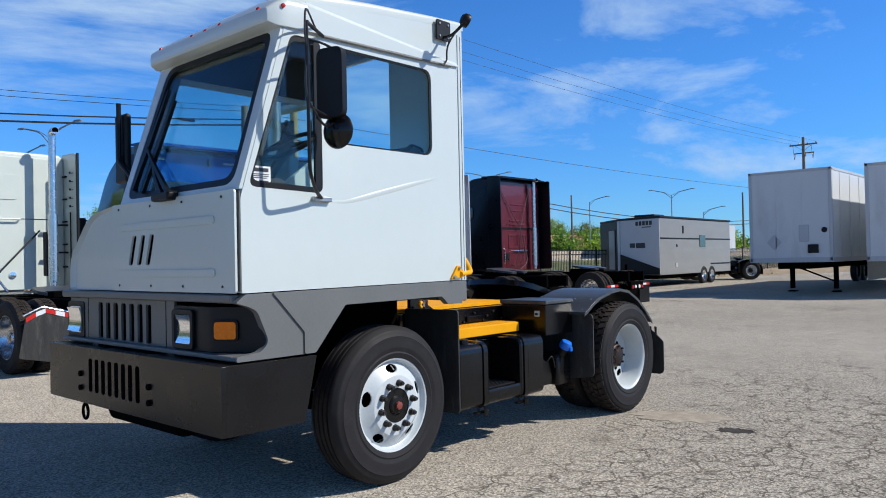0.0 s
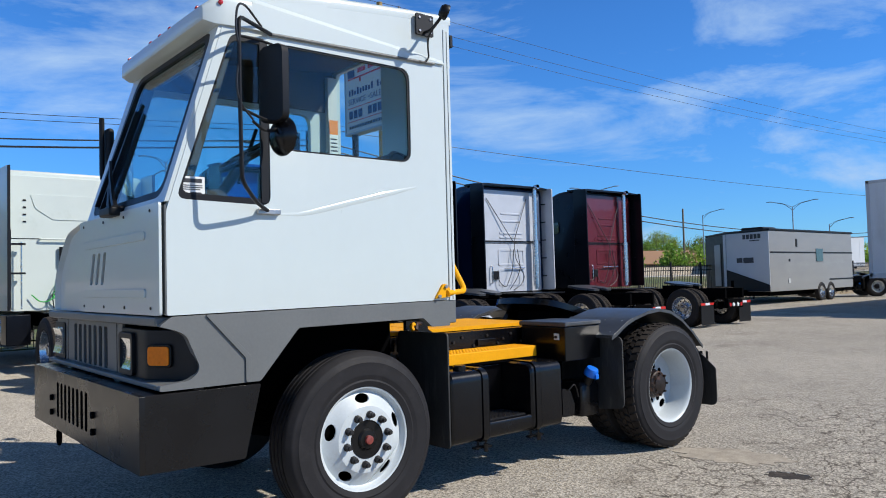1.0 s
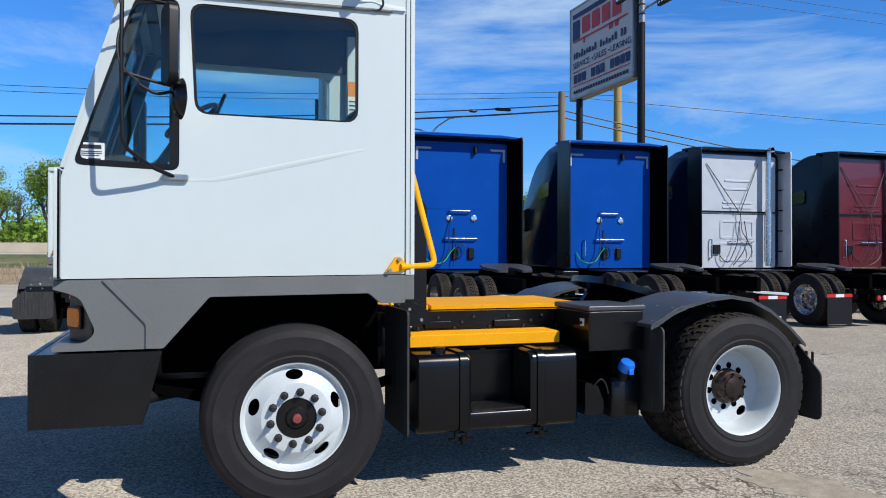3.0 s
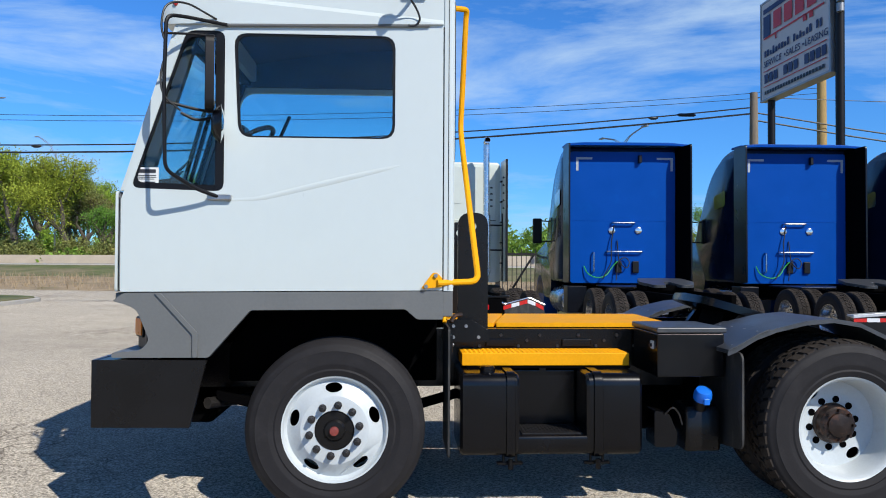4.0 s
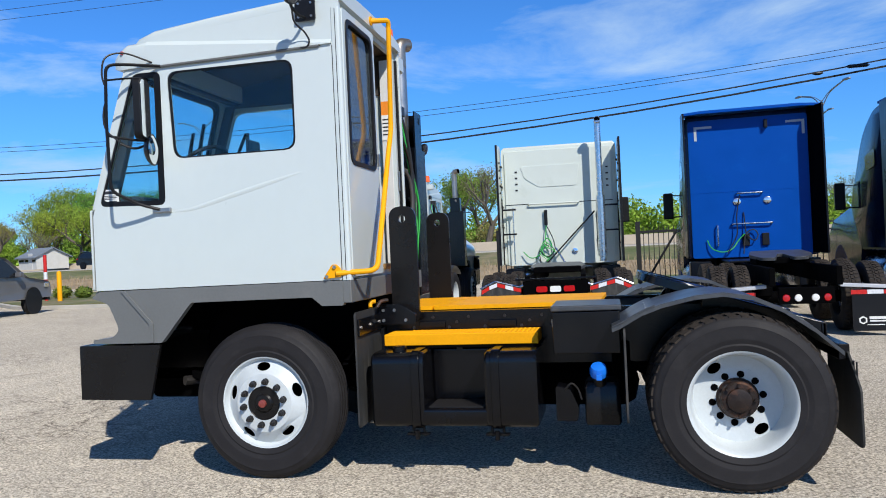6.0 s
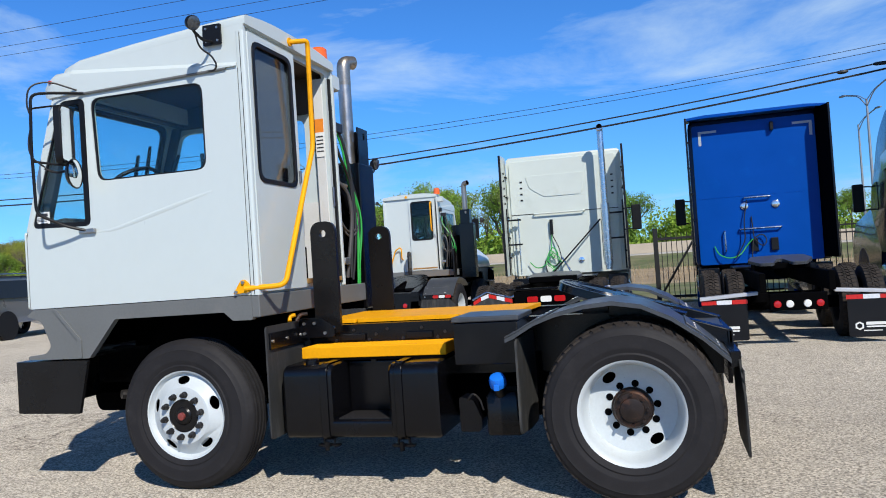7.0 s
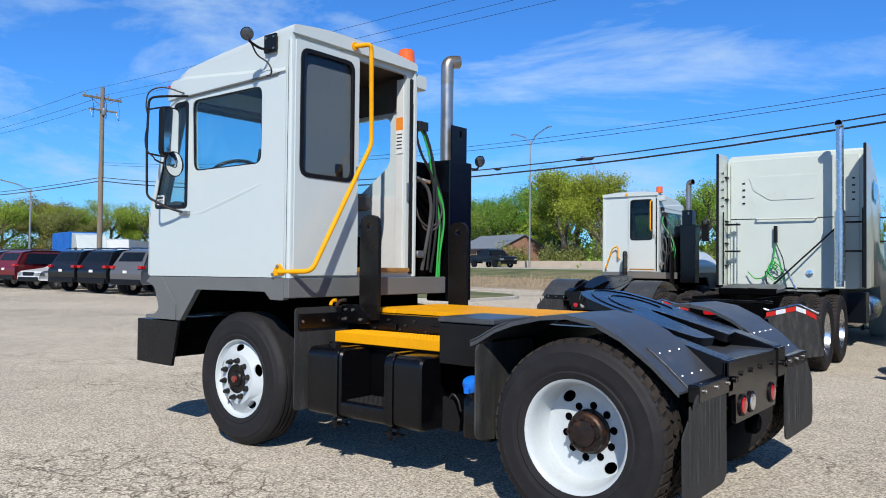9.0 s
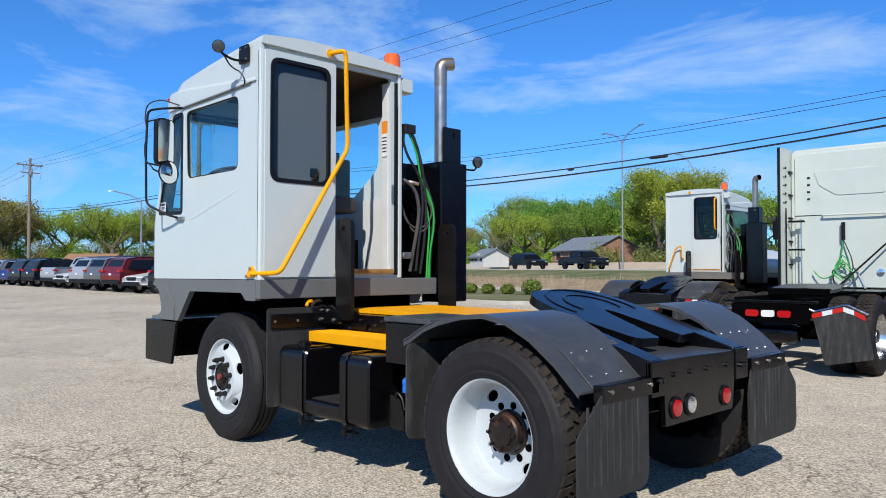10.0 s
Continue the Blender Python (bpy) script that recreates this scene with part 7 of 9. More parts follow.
def van_trailer(x, y):
    """A 53-foot box trailer on its landing legs, nose towards -x."""
    T = thing("box_trailer", "white box trailer standing on its landing legs", "trailer", "parked box trailers", pose(x, y, 0))
    part("box", box(bm_new(), 0.0, 16.0, 0, 2.59, 1.12, 4.11), TRAILER, T, "white sheet-sided box", 0.02)
    for k in range(13):
        part("side_post", box(bm_new(), 0.9 + 1.2 * k, 0.94 + 1.2 * k, -0.012, 0.0, 1.22, 4.0), TRAILER, T)
    for y0, y1 in ((-0.015, 0.10), (2.49, 2.605)):
        part("corner_cap", box(bm_new(), -0.02, 0.10, y0, y1, 1.10, 4.13), TRAILER_PALE, T, "", 0.02)
    part("top_rail", box(bm_new(), -0.02, 16.0, -0.015, 2.605, 4.03, 4.125), TRAILER_PALE, T, "", 0.01)
    part("bottom_rail", box(bm_new(), -0.02, 16.0, -0.015, 2.605, 1.08, 1.24), TRAILER_PALE, T, "", 0.01)
    for yy in (0.9, 1.72):
        part("front_post", box(bm_new(), -0.012, 0, yy, yy + 0.03, 1.24, 4.03), TRAILER, T)
    part("document_box", box(bm_new(), -0.05, -0.01, 0.70, 1.00, 1.75, 2.30), TRAILER_PALE, T, "", 0.02)
    part("connector_plate", box(bm_new(), -0.07, -0.01, 0.42, 0.74, 1.38, 1.66), TRIM, T, "dark air and lamp connectors", 0.02)
    part("vent", lathe(bm_new(), [(0.09, 0), (0.08, 0.03), (0, 0.03)], 18, Matrix.Translation((-0.01, 0.24, 2.12)) @ Matrix.Rotation(radians(-90), 4, "Y")), TRIM, T)
    part("placard", sheet_x(bm_new(), [(1.56, 1.75), (1.80, 1.48), (2.04, 1.75), (1.80, 2.02)], [], -0.012, -0.003), TRAILER_PALE, T, "blank diamond placard holder")
    part("under_frame", box(bm_new(), 0.3, 15.8, 0.80, 1.80, 0.86, 1.08), DARK, T)
    for yy in (0.55, 2.0):
        L = part("landing_leg", box(bm_new(), 2.55, 2.70, yy, yy + 0.14, 0.12, 1.10), DARK, T, "", 0.01)
        part("foot", box(bm_new(), 2.48, 2.77, yy - 0.06, yy + 0.20, 0.0, 0.05), DARK, L)
    part("leg_brace", rod(bm_new(), (2.62, 0.6, 0.35), (2.62, 2.05, 0.95), 0.03, 8), DARK, T)
    part("skirt", box(bm_new(), 4.4, 11.0, 0.02, 0.05, 0.35, 1.08), TRAILER_PALE, T)
    for xa in (12.7, 14.0):
        for yy, rot in ((0.02, 90), (2.57, -90)):
            w = child("wheel", ROAD_RIM, T, Matrix.Translation((xa, yy, 0.512)) @ Matrix.Rotation(radians(-rot), 4, "X"))
            child("tyre", ROAD_TYRE, w)
    return T


for ty in (3.66, 0.0):
    van_trailer(23.5, ty).scale = (1.03, 1.03, 1.03)


def house_trailer():
    T = thing("camper_trailer", "grey and white enclosed toy-hauler trailer with dark nose trim", "trailer", "", pose(28.6, 12.23, 0, 0, 0, 1.0))
    T.scale = (1.18, 1.18, 1.18)
    plan = [(0, 0), (7.2, 0), (7.2, 2.5), (2.6, 4.0), (0.75, 2.05)]
    def wall(a, b, z0, z1, material, name="wall", off=0.0, label=""):
        (ax, ay), (bx, by) = a, b
        d = Vector((bx - ax, by - ay, 0)).normalized()
        n = Vector((d.y, -d.x, 0)) * off
        n2 = Vector((d.y, -d.x, 0)) * (off + 0.04)
        bm = bm_new()
        pts = [Vector((ax, ay, 0)) + n, Vector((bx, by, 0)) + n, Vector((bx, by, 0)) + n2, Vector((ax, ay, 0)) + n2]
        sheet_z(bm, [(p.x, p.y) for p in pts], [], z0, z1)
        return part(name, bm, material, T, label, 0.005)
    part("body", sheet_z(bm_new(), plan, [], 0.46, 2.68), TRAILER_GREY, T, "grey sheet-clad body", 0.02)
    part("roof", sheet_z(bm_new(), [(3.3 + (x - 3.3) * 1.01, 1.6 + (y - 1.6) * 1.02) for x, y in plan], [], 2.68, 2.76), TRIM, T, "dark roof edge", 0.02)
    wall((0.75, 2.05), (0.0, 0.0), 0.50, 2.66, TRAILER_PALE, "nose_panel", 0.0)
    part("nose_wedge", loft(bm_new(), [[(0.72 - 0.03 * k, 2.06 + 0.01 * k, 0.48), (-0.03 - 0.03 * k, 0.01 + 0.01 * k, 0.48), (-0.03 - 0.03 * k, 0.01 + 0.01 * k, 0.72), (0.72 - 0.03 * k, 2.06 + 0.01 * k, 1.30)] for k in (0, 1)]), TRIM, T, "black slanted lower nose")
    wall((0, 0), (7.2, 0), 1.86, 1.92, TRIM, "stripe", -0.03)
    wall((4.9, 0), (7.2, 0), 0.80, 0.86, TRIM, "stripe", -0.03)
    wall((2.6, 4.0), (0.75, 2.05), 0.5, 2.66, TRIM, "side_panel", 0.0, "black entry side")
    wall((1.75, 3.10), (1.15, 2.47), 0.62, 2.35, TRIM, "door_frame", 0.02)
    wall((1.70, 3.05), (1.20, 2.52), 0.67, 2.30, TRAILER_GREY, "entry_door", 0.035)
    wall((0.95, 2.26), (0.75, 2.05), 0.5, 2.66, TRAILER_PALE, "corner_trim", 0.02)
    wall((3.75, 0), (4.35, 0), 1.55, 2.05, DARKGLASS, "window", -0.02)
    wall((2.05, 0), (2.17, 0), 2.10, 2.40, TRIM, "lamp", -0.02)
    wall((1.45, 0), (1.55, 0), 1.55, 1.65, TRIM, "outlet", -0.02)
    wall((1.35, 0), (1.50, 0), 0.75, 0.92, TRAILER_PALE, "hatch", -0.02)
    # maker's name as plain bars
    d = Vector((-0.75, -2.05, 0)).normalized()
    m = Matrix.Translation((0.44 - 0.045, 1.20 + 0.016, 2.42)) @ Matrix(((d.x, 0, d.y, 0), (d.y, 0, -d.x, 0), (0, 1, 0, 0), (0, 0, 0, 1)))
    bars("maker_mark", [(0.0 + 0.19 * k, 0.15 + 0.19 * k, 0.0, 0.17) for k in range(5)] + [(0.35, 0.85, -0.09, -0.05)], T, m, LABEL_INK, "dark lettering bars")
    m2 = Matrix.Translation((0.44 - 0.045, 1.20 + 0.016, 1.55)) @ Matrix(((d.x, 0, d.y, 0), (d.y, 0, -d.x, 0), (0, 1, 0, 0), (0, 0, 0, 1)))
    bars("maker_badge", [(-0.35, -0.05, 0, 0.18), (0.0, 0.52, -0.02, 0.18)], T, m2, LABEL_INK)
    part("roof_unit", box(bm_new(), 1.2, 2.2, 0.8, 1.7, 2.76, 2.90), TRIM, T, "dark roof air unit", 0.05)
    for xa in (4.15, 5.0):
        w = child("wheel", ROAD_RIM, T, Matrix.Translation((xa, -0.03, 0.37)) @ Matrix.Rotation(radians(-90), 4, "X") @ Matrix.Scale(0.72, 4))
        child("tyre", ROAD_TYRE, w)
    part("axle_beam", box(bm_new(), 0.5, 7.0, 0.3, 2.2, 0.30, 0.46), DARK, T)
    part("hitch", box(bm_new(), -1.0, 0.8, 1.10, 1.30, 0.40, 0.52), DARK, T)
    part("jack", rod(bm_new(), (-0.5, 1.2, 0.0), (-0.5, 1.2, 0.9), 0.05, 10), DARK, T)
    return T


house_trailer()


# ---------------------------------------------------------------- cars
CAR_GLASS = mat("car_glass", (0.006, 0.008, 0.010), 0.10, spec=0.35, var=0.1, bump=0.0, coat=0.1)


def car_paint(name, col, metal=0.3):
    return mat(name, col, 0.30, metal=metal, spec=0.4, var=0.05, scale=2, bump=0.0, coat=0.35)


PAINTS = {"black": car_paint("black_car_paint", (0.006, 0.006, 0.007), 0.0), "grey": car_paint("grey_car_paint", (0.15, 0.15, 0.155)), "silver": car_paint("silver_car_paint", (0.42, 0.44, 0.47)),
          "red": car_paint("red_car_paint", (0.20, 0.014, 0.018)), "white": car_paint("white_car_paint", (0.72, 0.73, 0.73), 0.0), "blue": car_paint("blue_car_paint", (0.012, 0.025, 0.16)), "green": car_paint("dark_green_paint", (0.02, 0.03, 0.035))}
CAR_TYRE = make_mesh(lathe(bm_new(), [(0.22, 0.03), (0.30, 0.0), (0.335, 0.02), (0.345, 0.05), (0.345, 0.18), (0.335, 0.21), (0.22, 0.20)], 32, close=True), RUBBER)


CAR_RIM = make_mesh(lathe(bm_new(), [(0.225, 0.02), (0.235, 0.01), (0.222, 0.012), (0.205, 0.05), (0.20, 0.10), (0.0, 0.11)], 32), ALU)
SPOKE = make_mesh(loft(bm_new(), [[(r, -w, 0.040), (r, w, 0.040), (r, w * 0.8, h), (r, -w * 0.8, h)] for r, w, h in ((0.02, 0.022, 0.006), (0.10, 0.030, 0.010), (0.215, 0.050, 0.016))]), ALU)
CENTRE_CAP = make_mesh(lathe(bm_new(), [(0.05, 0.05), (0.05, 0.004), (0.0, 0.0)], 16), ALU)
SHAPES = {
    # side outlines (along the car from its nose, height), and the window band
    "suv": (4.75, 1.92, 1.74, [(0.0, 0.45), (0.02, 0.78), (0.10, 0.92), (1.15, 1.06), (1.85, 1.60), (2.30, 1.71), (3.75, 1.71), (4.28, 1.63), (4.62, 1.10), (4.75, 0.86), (4.70, 0.42)], [(1.45, 1.08), (2.02, 1.58), (3.95, 1.58), (4.28, 1.12)], (0.92, 3.72)),
    "hatch": (4.0, 1.70, 1.52, [(0.0, 0.40), (0.02, 0.68), (0.15, 0.82), (0.95, 1.02), (1.75, 1.46), (2.2, 1.52), (3.45, 1.46), (3.75, 1.25), (3.95, 0.95), (4.0, 0.62), (3.96, 0.38)], [(1.22, 1.03), (1.86, 1.40), (3.40, 1.38), (3.66, 1.05)], (0.78, 3.28)),
    "sedan": (4.6, 1.80, 1.46, [(0.0, 0.40), (0.03, 0.68), (0.18, 0.80), (1.35, 0.95), (2.05, 1.38), (2.5, 1.46), (3.2, 1.42), (3.95, 1.06), (4.52, 1.00), (4.6, 0.70), (4.56, 0.38)], [(1.60, 0.97), (2.16, 1.34), (3.18, 1.35), (3.72, 1.05)], (0.90, 3.65)),
    "pickup": (5.6, 1.98, 1.85, [(0.0, 0.55), (0.02, 0.95), (0.12, 1.08), (1.35, 1.16), (1.95, 1.72), (2.3, 1.82), (3.45, 1.80), (3.75, 1.22), (5.55, 1.20), (5.6, 0.75), (5.55, 0.55)], [(1.60, 1.18), (2.08, 1.68), (3.35, 1.70), (3.55, 1.22)], (1.02, 4.45)),
}


def car(name, shape, paint, label, x, y, heading, z=0.0, group="", size=(1.08, 1.08, 1.08)):
    """heading: degrees by which the nose turns from +x."""
    L, Wd, Ht, prof, band, axles = SHAPES[shape]
    T = thing(name, label, shape if shape == "pickup" else "car", group, pose(x, y, z, 0, 0, heading))
    T.scale = size
    P = PAINTS[paint]
    fl = lambda u: L / 2 - u
    pr = rpoly([(a, b, 0.10) for a, b in prof], 0.1, 4)
    hw = Wd / 2
    waist = band[0][1]
    def inset(v):
        return 0.0 if v < waist else (v - waist) / (Ht - waist) * 0.20
    secs = []
    for k, sh in ((-1, 0.10), (-1, 0.035), (-1, 0.0), (1, 0.0), (1, 0.035), (1, 0.10)):
        c = (L / 2, 0.85)
        q = 1 - sh * 0.5
        secs.append([(fl(c[0] + (u - c[0]) * q), k * (hw - inset(v) + (0.05 - sh) * 0.6 - 0.03), c[1] + (v - c[1]) * q) for u, v in pr])
    part("car_body", loft(bm_new(), secs), P, T, "", smooth=40)
    bd = rpoly(band, 0.06, 4)
    for k in (-1, 1):
        off = lambda v: k * (hw - inset(v) + 0.004)
        part("side_glass", plate(bm_new(), bd, [], lambda u, v: (fl(u), off(v), v), lambda u, v: (fl(u), off(v) - k * 0.03, v)), CAR_GLASS, T)
    # windscreen and back glass lie on the outline
    def across(name, i0, i1, t0, t1, material, w=0.80, lift=0.012):
        (u0, v0), (u1, v1) = prof[i0], prof[i1]
        a, b = Vector((u0 + (u1 - u0) * t0, v0 + (v1 - v0) * t0)), Vector((u0 + (u1 - u0) * t1, v0 + (v1 - v0) * t1))
        d = (b - a).normalized()
        n = Vector((-d.y, d.x)) * lift
        n = n if n.y > 0 or abs(n.y) < 1e-3 else -n
        wa, wb = (hw - inset(a.y)) * w, (hw - inset(b.y)) * w
        bm = bm_new()
        loft(bm, [[(fl(a.x + n.x * s), -wa, a.y + n.y * s), (fl(b.x + n.x * s), -wb, b.y + n.y * s), (fl(b.x + n.x * s), wb, b.y + n.y * s), (fl(a.x + n.x * s), wa, a.y + n.y * s)] for s in (-2.0, 1.0)])
        return part(name, bm, material, T)
    across("windscreen", 3, 4, 0.12, 0.92, CAR_GLASS)
    across("back_glass", *{"suv": (7, 8), "hatch": (6, 8), "sedan": (6, 7), "pickup": (6, 7)}[shape], 0.10, 0.72, CAR_GLASS)
    zl = {"suv": 1.0, "hatch": 0.98, "sedan": 0.85, "pickup": 1.0}[shape]
    for k in (-1, 1):
        part("tail_lamp", box(bm_new(), -L / 2 - 0.012, -L / 2 + 0.22, *sorted((k * (hw - 0.22), k * (hw + 0.002))), zl - 0.02, zl + 0.09), REDLENS, T, "red tail lamp", 0.02)
        part("headlamp", box(bm_new(), L / 2 - 0.30, L / 2 + 0.004, *sorted((k * (hw - 0.36), k * (hw - 0.02))), zl - 0.26, zl - 0.12), CLEARLENS, T, "clear headlamp", 0.02)
        part("wing_mirror", box(bm_new(), fl(band[0][0] + 0.30), fl(band[0][0] + 0.12), *sorted((k * (hw - 0.02), k * (hw + 0.17))), waist, waist + 0.14), P, T, "", 0.03)
        part("door_handle", box(bm_new(), fl(2.75), fl(2.58), *sorted((k * (hw - 0.01), k * (hw + 0.02))), waist - 0.12, waist - 0.09), P, T)
        for ax in axles:
            part("wheel_arch", lathe(bm_new(), [(0.40, 0), (0.40, 0.03), (0, 0.03)], 24, Matrix.Translation((fl(ax), k * (hw - 0.005) - 0.015, 0.37)) @ Matrix.Rotation(radians(-90 * k), 4, "X") @ Matrix.Translation((0, 0, -0.02))), TRIM, T)
            w = child("wheel", CAR_RIM, T, Matrix.Translation((fl(ax), k * (hw + 0.012), 0.345)) @ Matrix.Rotation(radians(90 * k), 4, "X"))
            child("tyre", CAR_TYRE, w)
            child("centre_cap", CENTRE_CAP, w)
            for q in range(5):
                child("spoke", SPOKE, w, Matrix.Rotation(2 * math.pi * q / 5, 4, "Z"))
    part("rear_bumper", box(bm_new(), -L / 2 - 0.03, -L / 2 + 0.15, -hw + 0.06, hw - 0.06, 0.40, 0.60), TRIM if shape in ("suv", "pickup") else P, T, "", 0.03)
    part("front_bumper", box(bm_new(), L / 2 - 0.15, L / 2 + 0.02, -hw + 0.06, hw - 0.06, 0.36, 0.55), TRIM, T, "", 0.03)
    part("grille", box(bm_new(), L / 2 - 0.06, L / 2 + 0.008, -hw * 0.5, hw * 0.5, 0.60, 0.76), TRIM, T, "", 0.02)
    part("number_plate", box(bm_new(), -L / 2 - 0.022, -L / 2 - 0.008, -0.12, 0.12, zl - 0.18, zl - 0.08), LABEL_WHITE, T, "pale plate with unreadable bars")
    if shape == "suv":
        for k in (-1, 1):
            part("roof_rail", tube(bm_new(), [(fl(2.3), k * 0.62, 1.71), (fl(2.5), k * 0.62, 1.77), (fl(4.0), k * 0.62, 1.77), (fl(4.2), k * 0.62, 1.70)], 0.016, 0.05), ALU, T)
    return T


PK = "parked cars"
row = [("suv", "grey", "grey people carrier with roof rails parked in the row", 152), ("hatch", "blue", "dark blue hatchback parked in the row", 156), ("suv", "grey", "mid-grey sport utility car parked in the row", 150),
       ("suv", "black", "black sport utility car with red tail lamps", 150), ("suv", "black", "black sport utility car with red tail lamps", 150), ("sedan", "white", "white saloon parked nose out", -28),
       ("suv", "red", "dark red people carrier in the row", 152), ("suv", "grey", "dark grey crossover in the row", 152), ("suv", "silver", "silver sport utility car in the row", 150), ("sedan", "white", "white small car parked nose out", -28),
       ("pickup", "silver", "silver crew-cab pickup in the row", 152), ("suv", "black", "black off-roader in the row", 152), ("suv", "green", "dark sport utility car in the row", 152), ("sedan", "blue", "blue saloon in the row", 152), ("suv", "silver", "pale sport utility car in the row", 150)]
ROW_X = (-17.3, -21.5, -25.2, -28.1, -31.0, -34.6, -37.4, -40.3, -42.9, -46.3, -49.2, -53.0, -56.5, -59.5, -62.5)
for k, (shape, paint, label, head) in enumerate(row):
    x = ROW_X[k]
    head = 97 if head > 0 else -84
    car({"pickup": "pickup_truck"}.get(shape, "car"), shape, paint, label, x, 15.3 + 0.03 * k + (0.6 if shape == "pickup" else 0), head, 0.0, PK, (1.06, 1.06, 1.15))
car("car", "suv", "black", "black sport utility car on the road", *along(41.2, 7.0), 162 - 180, 1.265)
car("pickup_truck", "pickup", "black", "black crew-cab pickup on the road", *along(30.7, 7.0), 162 - 180, 1.265)

# a further yard tractor beyond the camper
third = copy_thing(yard_tractor, pose(37.0, 14.2, 0, 0, 0, -50))
tagged(third, "white yard tractor parked beyond the camper trailer", "yard tractor")

# ---------------------------------------------------------------- fence
FENCE = mat("black_fence_paint", (0.012, 0.012, 0.013), 0.5, var=0.2, bump=0.03)

PICKET = make_mesh(box(bm_new(), -0.010, 0.010, -0.010, 0.010, 0.08, 1.84), FENCE)


def fence_run(x0, x1, y, panel=2.44):
    F = thing("fence", "black steel picket fence behind the parked tractors", "fence", "", pose(x0, y, 0))
    n = int((x1 - x0) / panel)
    for i in range(n + 1):
        part("post", box(bm_new(), i * panel - 0.035, i * panel + 0.035, -0.035, 0.035, 0.0, 1.95), FENCE, F, "", 0.006)
        if i == n:
            break
        for z in (0.22, 1.55, 1.74):
            part("rail", box(bm_new(), i * panel + 0.035, (i + 1) * panel - 0.035, -0.018, 0.018, z, z + 0.04), FENCE, F)
    bm = bm_new()
    k = 0
    while k * 0.135 < n * panel:
        u = k * 0.135 + 0.07
        if k < 150:
            child("picket", PICKET, F, Matrix.Translation((u, 0, 0)))
        else:
            box(bm, u - 0.010, u + 0.010, -0.010, 0.010, 0.08, 1.84)
        k += 1
    if k > 150:
        part("picket_rest", bm, FENCE, F)["kind"] = "stuff"
    return F


fence_run(-0.8, 2.9, 16.4)
fence_run(5.6, 66.0, 16.4)
G = thing("gate", "black steel picket gate with a slanted brace", "gate", "", pose(3.0, 16.4, 0))
part("gate_post", box(bm_new(), -0.06, 0.06, -0.06, 0.06, 0, 2.0), FENCE, G, "", 0.008)
part("gate_post", box(bm_new(), 2.34, 2.46, -0.06, 0.06, 0, 2.0), FENCE, G, "", 0.008)
for z in (0.15, 1.68):
    part("rail", box(bm_new(), 0.06, 2.34, -0.025, 0.025, z, z + 0.07), FENCE, G)
part("brace", rod(bm_new(), (0.08, -0.03, 0.25), (0.98, -0.03, 1.68), 0.03, 8), FENCE, G, "slanted brace")
for k in range(17):
    part("picket", box(bm_new(), 0.13 + 0.13 * k, 0.15 + 0.13 * k, -0.01, 0.01, 0.12, 1.86), FENCE, G)

# ---------------------------------------------------------------- sign
SIGN_WHITE = mat("sign_face", (0.58, 0.55, 0.53), 0.5, var=0.04, bump=0.0)
SIGN_RED = mat("sign_red", (0.55, 0.03, 0.03), 0.5, var=0.06, bump=0.0)
SIGN_NAVY = mat("sign_navy", (0.015, 0.02, 0.09), 0.5, var=0.06, bump=0.0)
POLE_WOOD = mat("weathered_pole_wood", (0.21, 0.17, 0.125), 0.85, var=0.25, scale=3, fine=40, bump=0.2, stretch=(3, 3, 0.3))
POLE_NEW = mat("treated_pole_wood", (0.40, 0.27, 0.10), 0.8, var=0.2, scale=3, fine=40, bump=0.15, stretch=(3, 3, 0.3))
LAMP_GREY = mat("galvanised_steel", (0.34, 0.35, 0.36), 0.45, metal=0.6, var=0.1, bump=0.02)

S = thing("pylon_sign", "white pylon sign with red and navy lettering on black posts", "sign", "", pose(11.05, 14.0, 0))
S.scale = (1.05, 1.13, 1.02)
part("cabinet", box(bm_new(), 0.0, 0.30, 0.0, 3.22, 6.20, 9.03), SIGN_WHITE, S, "white sign cabinet", 0.02)
for (y0, y1, z0, z1) in ((0, 3.22, 6.17, 6.23), (0, 3.22, 9.0, 9.06), (-0.03, 0.03, 6.17, 9.06), (3.19, 3.25, 6.17, 9.06)):
    part("cabinet_edge", box(bm_new(), -0.02, 0.32, y0, y1, z0, z1), LAMP_GREY, S, "", 0.008)
for y, z1 in ((-0.14, 9.2), (2.95, 6.2)):
    part("sign_post", rod(bm_new(), (0.15, y, 0), (0.15, y, z1), 0.10, 18), TRIM, S, "black steel post")
MS = Matrix.Translation((-0.022, 3.10, 6.2)) @ Matrix(((0, 0, -1, 0), (-1, 0, 0, 0), (0, 1, 0, 0), (0, 0, 0, 1)))
bars("brand_bar", [(0.05, 2.95, 2.48, 2.62), (0.05, 0.42, 1.80, 2.40)], S, MS, SIGN_NAVY, "navy brand shape")
for k in range(4):
    bars("brand_block", [(0.58 + 0.53 * k, 0.98 + 0.53 * k, 1.90, 2.40)], S, MS, SIGN_RED, "red brand shape")
bars("brand_line", [(0.06, 2.90, 1.74, 1.79), (0.66, 0.74, 1.60, 1.76), (2.0, 2.16, 1.60, 1.76), (2.28, 2.44, 1.60, 1.76)], S, MS, SIGN_RED)
rs = random.Random(3)
for k in range(19):
    if k not in (9, 16):
        bars("script_bar", [(0.10 + 0.145 * k, 0.19 + 0.145 * k, 1.22 + rs.uniform(-0.01, 0.02), 1.34 + rs.uniform(0, 0.12))], S, MS, SIGN_NAVY)
